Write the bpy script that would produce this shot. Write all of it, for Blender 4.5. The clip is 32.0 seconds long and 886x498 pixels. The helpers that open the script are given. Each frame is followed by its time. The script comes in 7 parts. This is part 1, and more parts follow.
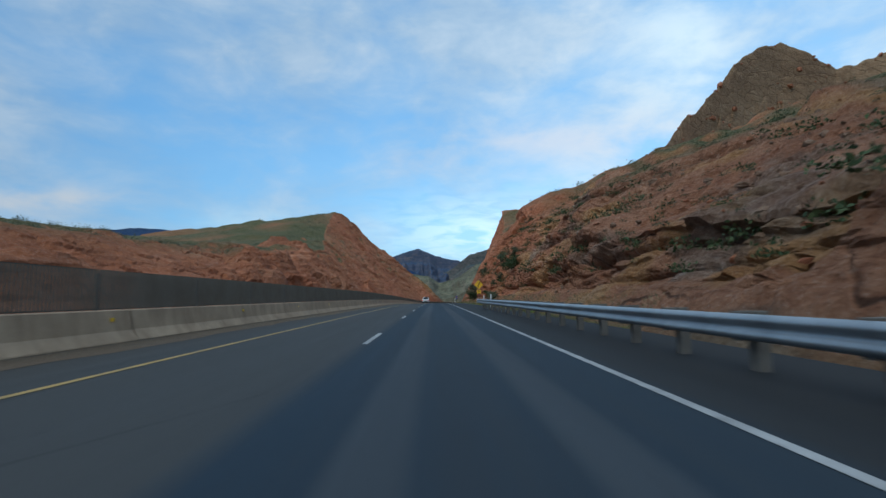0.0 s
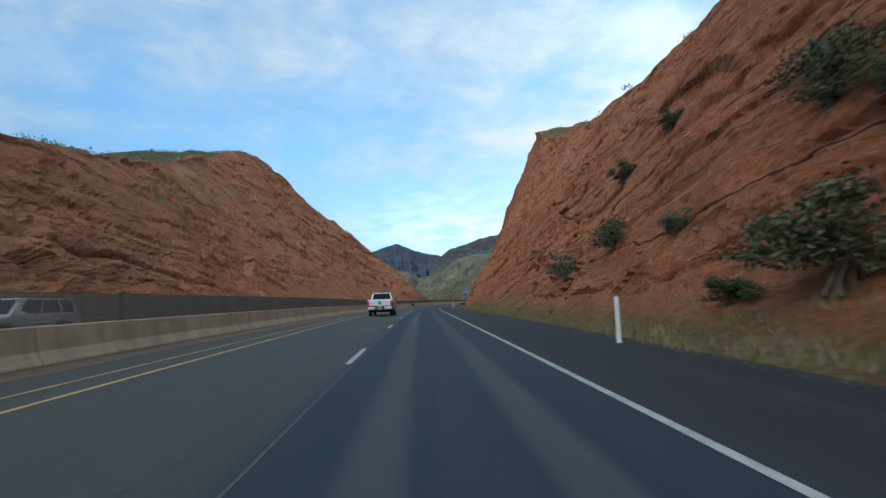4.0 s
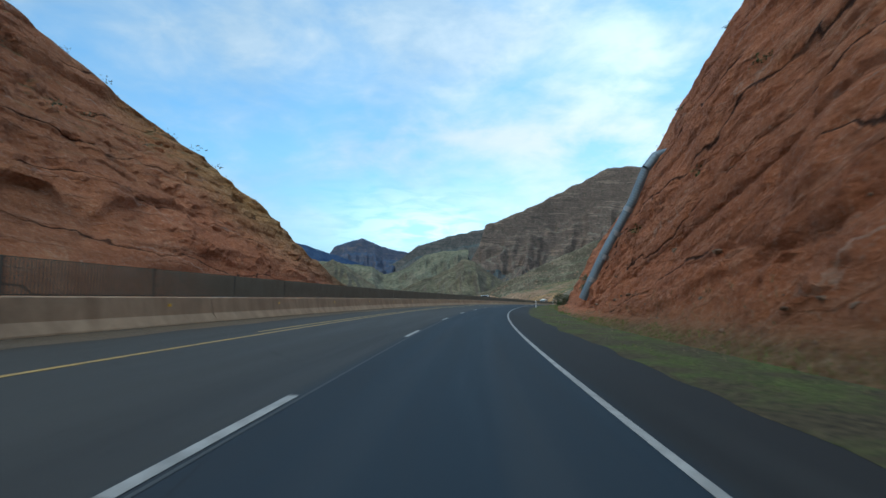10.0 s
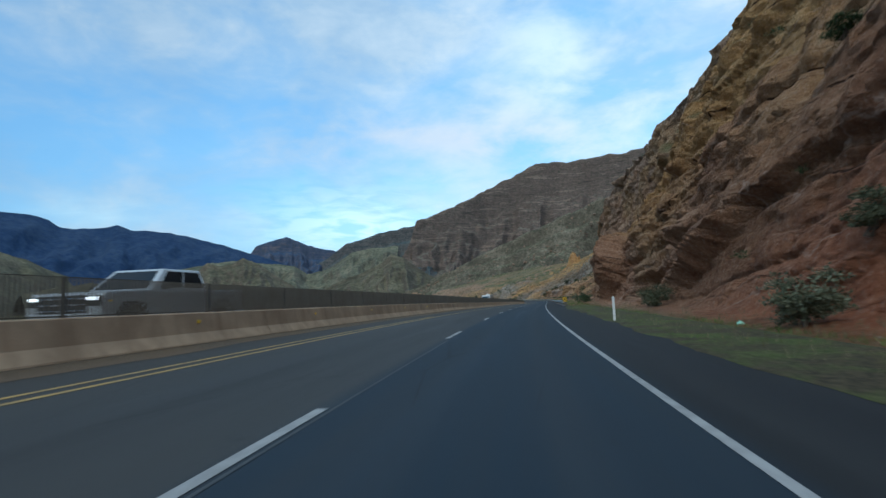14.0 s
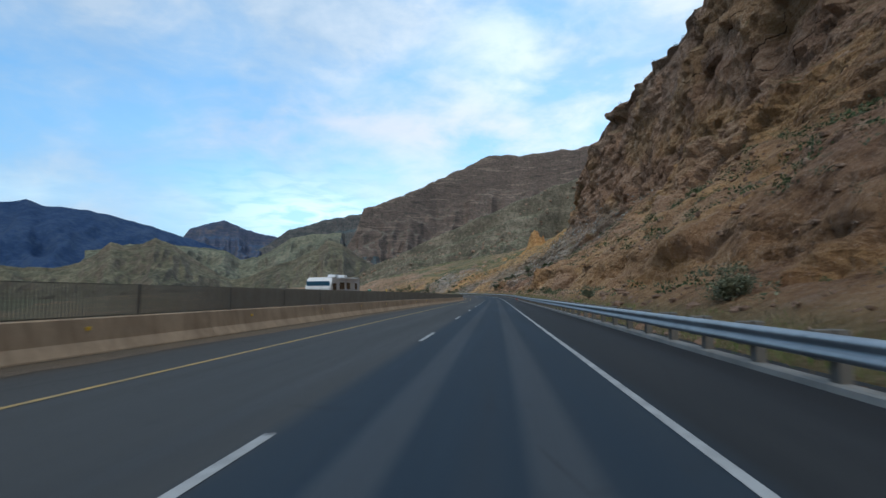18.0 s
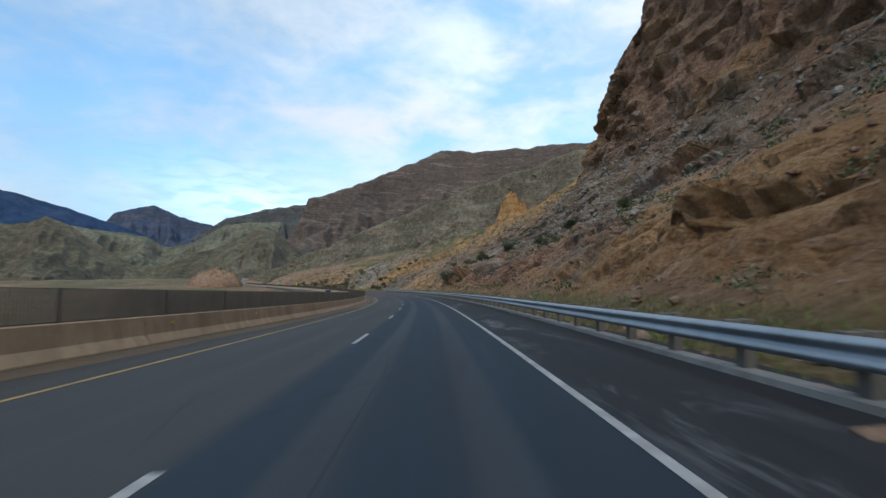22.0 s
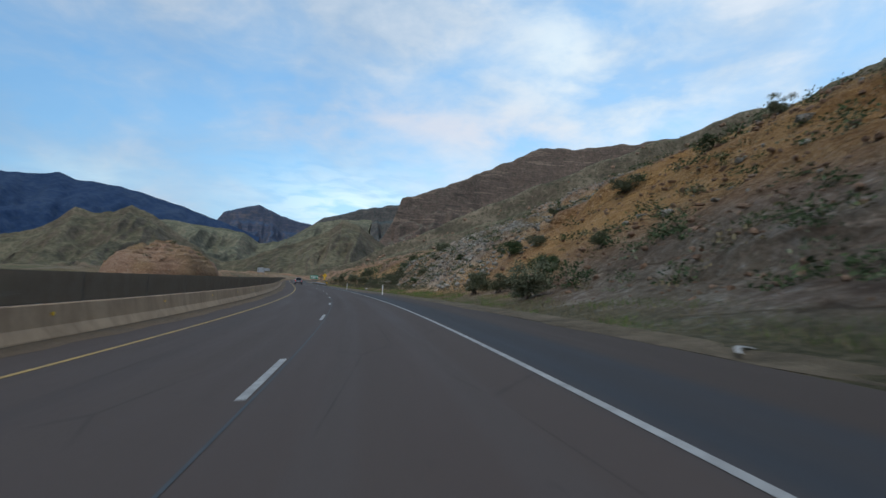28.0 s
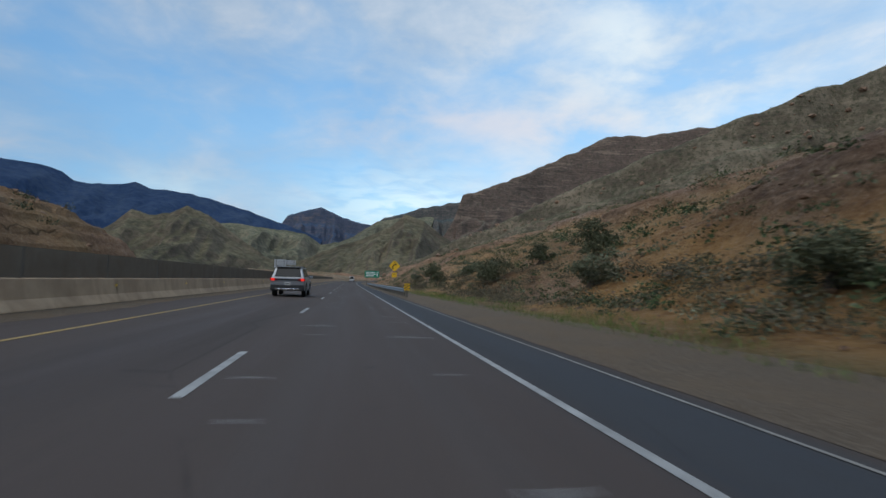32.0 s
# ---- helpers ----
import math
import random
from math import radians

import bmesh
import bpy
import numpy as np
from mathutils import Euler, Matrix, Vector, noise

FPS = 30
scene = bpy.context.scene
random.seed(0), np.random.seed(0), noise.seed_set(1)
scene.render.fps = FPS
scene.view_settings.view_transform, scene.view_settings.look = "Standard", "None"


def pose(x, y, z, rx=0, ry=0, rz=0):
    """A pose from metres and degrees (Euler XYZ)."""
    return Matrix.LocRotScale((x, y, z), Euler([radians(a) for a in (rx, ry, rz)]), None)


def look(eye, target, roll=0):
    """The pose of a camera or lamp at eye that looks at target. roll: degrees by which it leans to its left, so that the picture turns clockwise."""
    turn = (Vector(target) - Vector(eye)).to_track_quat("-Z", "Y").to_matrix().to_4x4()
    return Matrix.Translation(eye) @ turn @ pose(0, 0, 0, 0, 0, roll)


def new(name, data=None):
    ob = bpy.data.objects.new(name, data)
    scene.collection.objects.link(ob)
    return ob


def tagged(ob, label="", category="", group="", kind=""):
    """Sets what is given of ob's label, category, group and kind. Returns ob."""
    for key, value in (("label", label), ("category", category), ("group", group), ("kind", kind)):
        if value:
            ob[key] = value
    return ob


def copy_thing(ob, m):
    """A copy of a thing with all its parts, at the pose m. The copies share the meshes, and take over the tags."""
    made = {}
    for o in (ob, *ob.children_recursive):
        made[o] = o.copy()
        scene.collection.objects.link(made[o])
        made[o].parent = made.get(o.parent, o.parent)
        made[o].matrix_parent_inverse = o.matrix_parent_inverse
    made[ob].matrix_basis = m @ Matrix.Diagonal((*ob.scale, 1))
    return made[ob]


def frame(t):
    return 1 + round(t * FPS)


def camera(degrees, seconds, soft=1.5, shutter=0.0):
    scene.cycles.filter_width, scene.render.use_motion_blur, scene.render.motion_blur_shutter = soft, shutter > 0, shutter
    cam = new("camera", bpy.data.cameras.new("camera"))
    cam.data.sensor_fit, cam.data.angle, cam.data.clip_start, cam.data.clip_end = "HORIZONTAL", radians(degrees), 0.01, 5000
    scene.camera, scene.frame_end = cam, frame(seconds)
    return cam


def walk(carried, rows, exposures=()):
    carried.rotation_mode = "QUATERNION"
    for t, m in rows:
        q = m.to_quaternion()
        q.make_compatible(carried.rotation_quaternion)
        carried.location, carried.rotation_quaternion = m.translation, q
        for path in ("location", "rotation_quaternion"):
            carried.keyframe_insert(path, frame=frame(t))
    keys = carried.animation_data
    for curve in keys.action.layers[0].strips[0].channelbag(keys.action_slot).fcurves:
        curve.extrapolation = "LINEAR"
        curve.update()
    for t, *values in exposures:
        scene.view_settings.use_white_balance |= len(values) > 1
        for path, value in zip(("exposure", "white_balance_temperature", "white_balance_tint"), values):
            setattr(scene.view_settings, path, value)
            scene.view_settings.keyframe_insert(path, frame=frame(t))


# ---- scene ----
cam = camera(83.0, 32.0, shutter=0.15)

# ---- the road's line: distance s along it, offset d to the right of the lane divider ----


def smooth_table(knots, at):
    """Monotone cubic through (s, value) knots."""
    xs, ys = np.array([k[0] for k in knots], float), np.array([k[1] for k in knots], float)
    h = np.diff(xs)
    m = np.diff(ys) / h
    g = np.zeros(len(xs))
    g[0], g[-1] = m[0], m[-1]
    for i in range(1, len(xs) - 1):
        if m[i - 1] * m[i] > 0:
            a, b = 2 * h[i] + h[i - 1], h[i] + 2 * h[i - 1]
            g[i] = (a + b) / (a / m[i - 1] + b / m[i])
    at = np.asarray(at, float)
    i = np.clip(np.searchsorted(xs, at) - 1, 0, len(h) - 1)
    u = np.clip((at - xs[i]) / h[i], 0, 1)
    return (ys[i] * (1 + 2 * u) * (1 - u) ** 2 + h[i] * g[i] * u * (1 - u) ** 2
            + ys[i + 1] * u * u * (3 - 2 * u) + h[i] * g[i + 1] * u * u * (u - 1))


HEADING = [(-276, -1.8), (0, -1.9), (83, -2.3), (147, -3.0), (193, -4.6), (221, -6.6), (248, -9.0), (276, -11.9), (304, -15.0), (331, -18.5),
           (386, -24.6), (423, -27.2), (469, -28.4), (552, -28.5), (589, -28.1), (616, -27.1), (644, -25.4), (690, -21.4), (745, -13.8),
           (773, -9.8), (800, -6.2), (828, -3.4), (856, -1.4), (883, -0.5), (966, -0.4), (1030, -0.8), (1100, -2.0), (1180, -14.0), (1288, -28.0), (1472, -34.0)]
GRADE = [(-276, 1.0), (0, 1.0), (110, 0.3), (193, -0.4), (304, -0.1), (386, -0.5), (469, -1.0), (635, -0.95), (718, -0.6), (800, -0.25), (883, -0.1), (1472, 0.2)]
BANK = [(-276, 0.2), (0, 0.2), (110, 0.0), (193, 0.8), (248, 2.2), (304, 3.0), (359, 2.3), (414, 0.8), (469, -0.2), (552, -0.8), (607, -2.6),
        (662, -4.4), (718, -4.6), (773, -3.8), (828, -1.4), (883, 0.5), (1012, 2.0), (1472, 2.0)]
S_LINE = np.arange(-276, 1472.5, 1.0)
_h = np.radians(smooth_table(HEADING, S_LINE))
_g = np.tan(np.radians(smooth_table(GRADE, S_LINE)))
X_LINE, Y_LINE, Z_LINE = (np.concatenate(([0], np.cumsum((v[1:] + v[:-1]) / 2))) for v in (-np.sin(_h), np.cos(_h), _g))
X_LINE, Y_LINE, Z_LINE = (v - np.interp(0, S_LINE, v) for v in (X_LINE, Y_LINE, Z_LINE))
B_LINE = np.tan(np.radians(smooth_table(BANK, S_LINE)))


def road(s, d, z=0.0):
    """World place of the point s along the road, d to its right, z over its banked surface (arrays welcome)."""
    s, d = np.asarray(s, float), np.asarray(d, float)
    a = np.interp(s, S_LINE, _h)
    x = np.interp(s, S_LINE, X_LINE) + d * np.cos(a)
    y = np.interp(s, S_LINE, Y_LINE) + d * np.sin(a)
    return x, y, np.interp(s, S_LINE, Z_LINE) - np.clip(d, -19, 9) * np.interp(s, S_LINE, B_LINE) + z


def road_heading(s):
    return float(np.degrees(np.interp(s, S_LINE, _h)))


# ---- the drive: seconds, offset in the lane, eye over the road, yaw, pitch, roll ----
SPEED = 27.6
DRIVE = [(0.0, 1.44, 0.97, -2.98, 6.38, 1.03), (0.5, 1.44, 1.0, -3.1, 6.13, 1.01), (1.0, 1.45, 1.03, -3.43, 6.28, 0.98), (1.5, 1.46, 1.07, -4.05, 6.54, 0.96), (2.0, 1.46, 1.1, -4.38, 6.69, 0.93), (2.5, 1.44, 1.13, -4.25, 6.62, 1.21), (3.0, 1.44, 1.15, -4.52, 6.35, 1.5), (3.5, 1.44, 1.18, -4.89, 6.1, 1.78), (4.0, 1.42, 1.21, -5.25, 5.83, 2.07), (4.5, 1.49, 1.2, -5.58, 5.78, 2.02), (6.5, 1.75, 1.19, -6.39, 5.44, 1.81), (7.5, 1.87, 1.19, -6.67, 5.49, 1.59), (8.0, 1.91, 1.19, -6.91, 5.69, 1.42), (8.5, 1.89, 1.2, -7.46, 5.71, 1.11), (9.0, 1.87, 1.21, -8.0, 5.72, 0.79), (9.5, 1.95, 1.2, -8.56, 5.78, 0.59), (10.0, 2.05, 1.19, -9.11, 5.64, 0.38), (10.5, 2.04, 1.19, -10.09, 5.48, 0.15), (11.0, 2.01, 1.19, -10.97, 5.31, -0.09), (11.5, 2.04, 1.19, -11.84, 5.21, 0.16), (12.0, 2.05, 1.2, -12.79, 5.09, 0.4), (12.5, 2.05, 1.19, -13.77, 5.12, 0.84), (13.0, 2.05, 1.18, -14.86, 5.14, 1.28), (13.5, 2.05, 1.16, -15.84, 5.17, 1.72), (14.0, 2.06, 1.15, -16.71, 5.29, 2.16), (14.5, 2.04, 1.16, -17.5, 5.18, 1.93), (16.5, 1.98, 1.21, -20.56, 4.7, 1.04), (17.0, 1.96, 1.22, -21.24, 4.49, 0.81), (17.5, 2.01, 1.22, -21.93, 4.52, 0.75), (18.0, 2.06, 1.23, -22.5, 4.24, 0.7), (18.5, 2.1, 1.24, -23.49, 4.16, 0.64), (19.0, 2.15, 1.24, -24.57, 4.19, 0.58), (19.5, 2.19, 1.23, -25.63, 4.21, 0.37), (20.0, 2.23, 1.22, -26.59, 4.15, 0.15), (20.5, 2.26, 1.19, -27.23, 4.27, -0.01), (21.0, 2.29, 1.16, -27.67, 4.28, -0.17), (21.5, 2.14, 1.2, -28.02, 4.07, -0.48), (22.0, 2.0, 1.25, -28.36, 3.96, -0.79), (22.5, 1.89, 1.24, -28.53, 4.11, -1.14), (23.0, 1.78, 1.23, -28.6, 4.26, -1.5), (23.5, 1.6, 1.23, -28.86, 4.14, -1.59), (24.0, 1.43, 1.23, -28.81, 3.92, -1.69), (24.5, 1.62, 1.22, -27.68, 3.87, -1.63), (25.0, 1.82, 1.22, -26.44, 3.73, -1.58), (25.5, 1.73, 1.22, -25.02, 3.75, -1.77), (27.5, 1.39, 1.23, -19.51, 4.08, -2.5), (28.0, 1.3, 1.23, -17.89, 4.12, -2.68), (28.5, 1.27, 1.2, -16.94, 4.21, -2.54), (29.0, 1.24, 1.18, -15.79, 4.2, -2.4), (29.5, 1.39, 1.18, -14.43, 4.1, -2.46), (30.0, 1.55, 1.18, -13.15, 3.89, -2.51), (30.5, 1.55, 1.19, -12.29, 3.77, -2.25), (31.0, 1.56, 1.2, -11.82, 3.56, -1.99), (31.5, 1.55, 1.17, -11.52, 3.61, -1.84), (32.0, 1.54, 1.15, -11.01, 3.77, -1.68)]
walk(cam, [(t, pose(*(float(v) for v in road(SPEED * t, d, h)), 90 + p, r, yw)) for t, d, h, yw, p, r in DRIVE],
     [(0, -0.22, 5800, 2), (2, 0.0, 6350, 7), (4, 0.1, 6100, 3), (8, 0.2, 6200, 0), (11, 0.0, 5700, -2), (14, -0.12, 5650, -1), (18, 0.0, 6050, 6), (22, 0.05, 6250, 8), (25, -0.1, 6350, 9), (28, -0.2, 6250, 8), (32, -0.25, 6350, 9)])



# ---- light: an evening sky with broken cloud, the sun just gone behind the hills ----
world = bpy.data.worlds.new("sky")
scene.world = world
world.use_nodes = True
wn, wl = world.node_tree.nodes, world.node_tree.links
wn.clear()


def wnode(kind, **values):
    n = wn.new(kind)
    for k, v in values.items():
        if k.startswith("in_"):
            n.inputs[int(k[3:])].default_value = v
    return n


w_out = wnode("ShaderNodeOutputWorld")
w_bg = wnode("ShaderNodeBackground")
w_sky = wn.new("ShaderNodeTexSky")
w_sky.sky_type, w_sky.sun_disc = "NISHITA", False
w_sky.sun_elevation, w_sky.sun_rotation, w_sky.altitude = radians(9), radians(-150), 600
w_sky.air_density, w_sky.dust_density, w_sky.ozone_density = 1.0, 0.6, 2.2
w_tc = wn.new("ShaderNodeTexCoord")
w_sep = wn.new("ShaderNodeSeparateXYZ")
wl.new(w_tc.outputs["Generated"], w_sep.inputs[0])


def wmath(op, a, b=None):
    n = wn.new("ShaderNodeMath")
    n.operation = op
    for i, v in enumerate((a, b)):
        if v is None:
            continue
        if isinstance(v, (int, float)):
            n.inputs[i].default_value = v
        else:
            wl.new(v, n.inputs[i])
    return n.outputs[0]


w_up = wmath("MAXIMUM", w_sep.outputs["Z"], 0.0)


def wnoise(scale, detail, rough, distort, offset):
    m = wn.new("ShaderNodeMapping")
    m.inputs["Location"].default_value, m.inputs["Scale"].default_value = offset, (1, 1, 2.1)
    wl.new(w_tc.outputs["Generated"], m.inputs["Vector"])
    n = wn.new("ShaderNodeTexNoise")
    n.inputs["Scale"].default_value, n.inputs["Detail"].default_value = scale, detail
    n.inputs["Roughness"].default_value, n.inputs["Distortion"].default_value = rough, distort
    wl.new(m.outputs[0], n.inputs["Vector"])
    return n.outputs["Fac"]


def wramp(fac, stops):
    r = wn.new("ShaderNodeValToRGB")
    while len(r.color_ramp.elements) < len(stops):
        r.color_ramp.elements.new(0.5)
    for e, (p, c) in zip(r.color_ramp.elements, stops):
        e.position, e.color = p, (*c, 1)
    wl.new(fac, r.inputs[0])
    return r.outputs[0]


def wmix(fac, a, b, blend="MIX"):
    n = wn.new("ShaderNodeMixRGB")
    n.blend_type = blend
    for i, v in enumerate((fac, a, b)):
        if isinstance(v, (int, float)):
            n.inputs[i].default_value = v
        elif isinstance(v, tuple):
            n.inputs[i].default_value = (*v, 1)
        else:
            wl.new(v, n.inputs[i])
    return n.outputs[0]


w_big = wnoise(2.1, 3, 0.5, 0.3, (3.1, 1.7, 0))
w_mid = wnoise(5.2, 5, 0.55, 0.35, (8.2, 4.4, 0))
w_lump = wnoise(13.0, 5, 0.58, 0.3, (2.2, 9.4, 0))
w_body = wmath("ADD", wmath("MULTIPLY", w_mid, 0.74), wmath("MULTIPLY", w_lump, 0.26))
w_west = wmath("ADD", wmath("MULTIPLY", w_sep.outputs["X"], 0.80), wmath("MULTIPLY", w_sep.outputs["Y"], 0.45))
w_blue = wmix(0.10, wramp(w_up, [(0.0, (0.34, 0.46, 0.66)), (0.06, (0.52, 0.72, 0.92)), (0.14, (0.37, 0.64, 0.90)), (0.35, (0.28, 0.55, 0.88)), (1.0, (0.20, 0.40, 0.72))]), w_sky.outputs[0])
w_cover = wramp(wmath("ADD", wmath("MULTIPLY", w_big, 0.55), wmath("MULTIPLY", w_body, 0.45)), [(0.36, (0, 0, 0)), (0.56, (1, 1, 1))])
w_cloud = wramp(w_body, [(0.34, (0.50, 0.60, 0.78)), (0.50, (0.67, 0.73, 0.85)), (0.68, (0.95, 0.91, 0.95))])
w_c2 = wmix(wmath("ADD", wmath("MULTIPLY", w_cover, 0.68), 0.20), w_blue, w_cloud)
# rippled bright cloud low over the far peak, and a brighter bank to its west
w_front = wmath("MAXIMUM", w_sep.outputs["Y"], 0.05)
w_rx, w_rz = wmath("DIVIDE", w_sep.outputs["X"], w_front), wmath("DIVIDE", w_up, w_front)


def wpatch(cx, cz, rx, rz):
    a, b = wmath("DIVIDE", wmath("SUBTRACT", w_rx, cx), rx), wmath("DIVIDE", wmath("SUBTRACT", w_rz, cz), rz)
    return wmath("POWER", 2.718, wmath("MULTIPLY", wmath("ADD", wmath("MULTIPLY", a, a), wmath("MULTIPLY", b, b)), -1.0))


w_flat = wn.new("ShaderNodeCombineXYZ")
wl.new(wmath("MULTIPLY", w_rx, 9.0), w_flat.inputs[0]), wl.new(wmath("MULTIPLY", w_rz, 34.0), w_flat.inputs[1])
w_rip = wn.new("ShaderNodeTexNoise")
w_rip.inputs["Scale"].default_value, w_rip.inputs["Detail"].default_value, w_rip.inputs["Distortion"].default_value = 1.6, 5, 0.6
wl.new(w_flat.outputs[0], w_rip.inputs["Vector"])
w_glow = wmath("MULTIPLY", wpatch(0.12, 0.13, 0.17, 0.075), wramp(w_rip.outputs["Fac"], [(0.36, (0.15, 0.15, 0.15)), (0.58, (1, 1, 1))]))
w_c2 = wmix(w_glow, w_c2, (1.10, 1.24, 1.28))
w_soft = wramp(w_body, [(0.40, (0, 0, 0)), (0.60, (1, 1, 1))])
w_bank = wmath("MULTIPLY", wpatch(0.75, 0.42, 0.40, 0.26), w_soft)
w_c2 = wmix(wmath("MULTIPLY", w_bank, 0.55), w_c2, (0.98, 0.98, 1.0))
# a bright tuft, rosy streaks, and a slate bank with lit gaps low over the range
for cx, cz, rx, rz, strength, colour, grain in ((0.58, 0.56, 0.10, 0.09, 0.6, (1.04, 1.06, 1.08), w_soft), (0.30, 0.335, 0.24, 0.045, 0.45, (1.02, 0.86, 0.88), w_soft), (0.55, 0.36, 0.16, 0.05, 0.40, (1.05, 0.90, 0.88), w_soft),
                                                (0.02, 0.29, 0.07, 0.035, 0.40, (1.02, 0.84, 0.84), w_soft), (-0.25, 0.060, 0.50, 0.045, 0.60, (0.40, 0.52, 0.70), 1.0), (-0.33, 0.165, 0.10, 0.032, 0.9, (1.0, 1.14, 1.20), w_rip.outputs["Fac"]),
                                                (-0.30, 0.110, 0.12, 0.018, 0.55, (1.10, 0.95, 0.90), 1.0), (-0.72, 0.215, 0.16, 0.030, 0.75, (1.25, 0.98, 0.86), w_soft), (-0.78, 0.150, 0.16, 0.016, 0.85, (1.35, 1.30, 1.20), 1.0)):
    w_c2 = wmix(wmath("MULTIPLY", wmath("MULTIPLY", wpatch(cx, cz, rx, rz), grain), strength), w_c2, colour)
w_side = wramp(wmath("ADD", wmath("MULTIPLY", w_west, 0.5), 0.5), [(0.08, (0.40, 0.51, 0.62)), (0.45, (0.58, 0.70, 0.79)), (0.72, (0.78, 0.88, 0.93)), (0.98, (1.12, 1.18, 1.16))])
w_c3 = wmix(1.0, w_c2, w_side, "MULTIPLY")
w_ground = wramp(wmath("ADD", w_sep.outputs["Z"], 0.5), [(0.46, (0.06, 0.055, 0.05)), (0.5, (1, 1, 1))])
w_c4 = wmix(1.0, w_c3, w_ground, "MULTIPLY")
wl.new(w_c4, w_bg.inputs[0])
w_bg.inputs[1].default_value = 1.0
wl.new(w_bg.outputs[0], w_out.inputs[0])

sun = new("sun", bpy.data.lights.new("sun", "SUN"))
sun.data.energy, sun.data.angle, sun.data.color = 1.9, radians(60), (1.0, 0.95, 0.86)
sun.matrix_world = look((0, 0, 0), (0.34, 0.40, -0.70))

# ---- materials ----


class Mat:
    """A small builder round one procedural node material."""

    def __init__(self, name, rough=0.85, metal=0.0, spec=0.3):
        self.m = bpy.data.materials.new(name)
        self.m.use_nodes = True
        self.n, self.l = self.m.node_tree.nodes, self.m.node_tree.links
        self.b = self.n["Principled BSDF"]
        self.b.inputs["Roughness"].default_value, self.b.inputs["Metallic"].default_value = rough, metal
        self.b.inputs["Specular IOR Level"].default_value = spec
        self.geo = None

    def place(self):
        if self.geo is None:
            self.geo = self.n.new("ShaderNodeNewGeometry")
        return self.geo.outputs["Position"]

    def mapped(self, vec, scale=(1, 1, 1), turn=(0, 0, 0)):
        m = self.n.new("ShaderNodeMapping")
        m.inputs["Scale"].default_value, m.inputs["Rotation"].default_value = scale, [radians(a) for a in turn]
        self.l.new(vec, m.inputs["Vector"])
        return m.outputs[0]

    def attr(self, name):
        a = self.n.new("ShaderNodeAttribute")
        a.attribute_name = name
        return a

    def noise(self, scale, detail=6, rough=0.6, distort=0.0, vec=None):
        t = self.n.new("ShaderNodeTexNoise")
        t.inputs["Scale"].default_value, t.inputs["Detail"].default_value = scale, detail
        t.inputs["Roughness"].default_value, t.inputs["Distortion"].default_value = rough, distort
        self.l.new(vec if vec is not None else self.place(), t.inputs["Vector"])
        return t.outputs["Fac"]

    def voronoi(self, scale, vec=None, feature="F1", out="Distance"):
        t = self.n.new("ShaderNodeTexVoronoi")
        t.feature = feature
        t.inputs["Scale"].default_value = scale
        self.l.new(vec if vec is not None else self.place(), t.inputs["Vector"])
        return t.outputs[out]

    def ramp(self, fac, stops):
        r = self.n.new("ShaderNodeValToRGB")
        while len(r.color_ramp.elements) < len(stops):
            r.color_ramp.elements.new(0.5)
        for e, (p, c) in zip(r.color_ramp.elements, stops):
            e.position, e.color = p, ((c, c, c, 1) if isinstance(c, (int, float)) else (*c, 1))
        self.l.new(fac, r.inputs[0])
        return r.outputs[0]

    def mix(self, fac, a, b, blend="MIX"):
        n = self.n.new("ShaderNodeMixRGB")
        n.blend_type = blend
        for i, v in enumerate((fac, a, b)):
            if isinstance(v, (int, float)):
                n.inputs[i].default_value = v if i == 0 else (v, v, v, 1)
            elif isinstance(v, tuple):
                n.inputs[i].default_value = (*v, 1)
            else:
                self.l.new(v, n.inputs[i])
        return n.outputs[0]

    def math(self, op, a, b=0.0):
        n = self.n.new("ShaderNodeMath")
        n.operation = op
        for i, v in enumerate((a, b)):
            if isinstance(v, (int, float)):
                n.inputs[i].default_value = v
            else:
                self.l.new(v, n.inputs[i])
        return n.outputs[0]

    def colour(self, c):
        if isinstance(c, tuple):
            self.b.inputs["Base Color"].default_value = (*c, 1)
        else:
            self.l.new(c, self.b.inputs["Base Color"])
        return self

    def rough(self, r):
        self.l.new(r, self.b.inputs["Roughness"])
        return self

    def bump(self, height, strength=0.5, distance=0.1):
        n = self.n.new("ShaderNodeBump")
        n.inputs["Strength"].default_value, n.inputs["Distance"].default_value = strength, distance
        self.l.new(height, n.inputs["Height"])
        self.l.new(n.outputs[0], self.b.inputs["Normal"])
        return self

    def glow(self, c, strength):
        self.b.inputs["Emission Color"].default_value, self.b.inputs["Emission Strength"].default_value = (*c, 1), strength
        return self


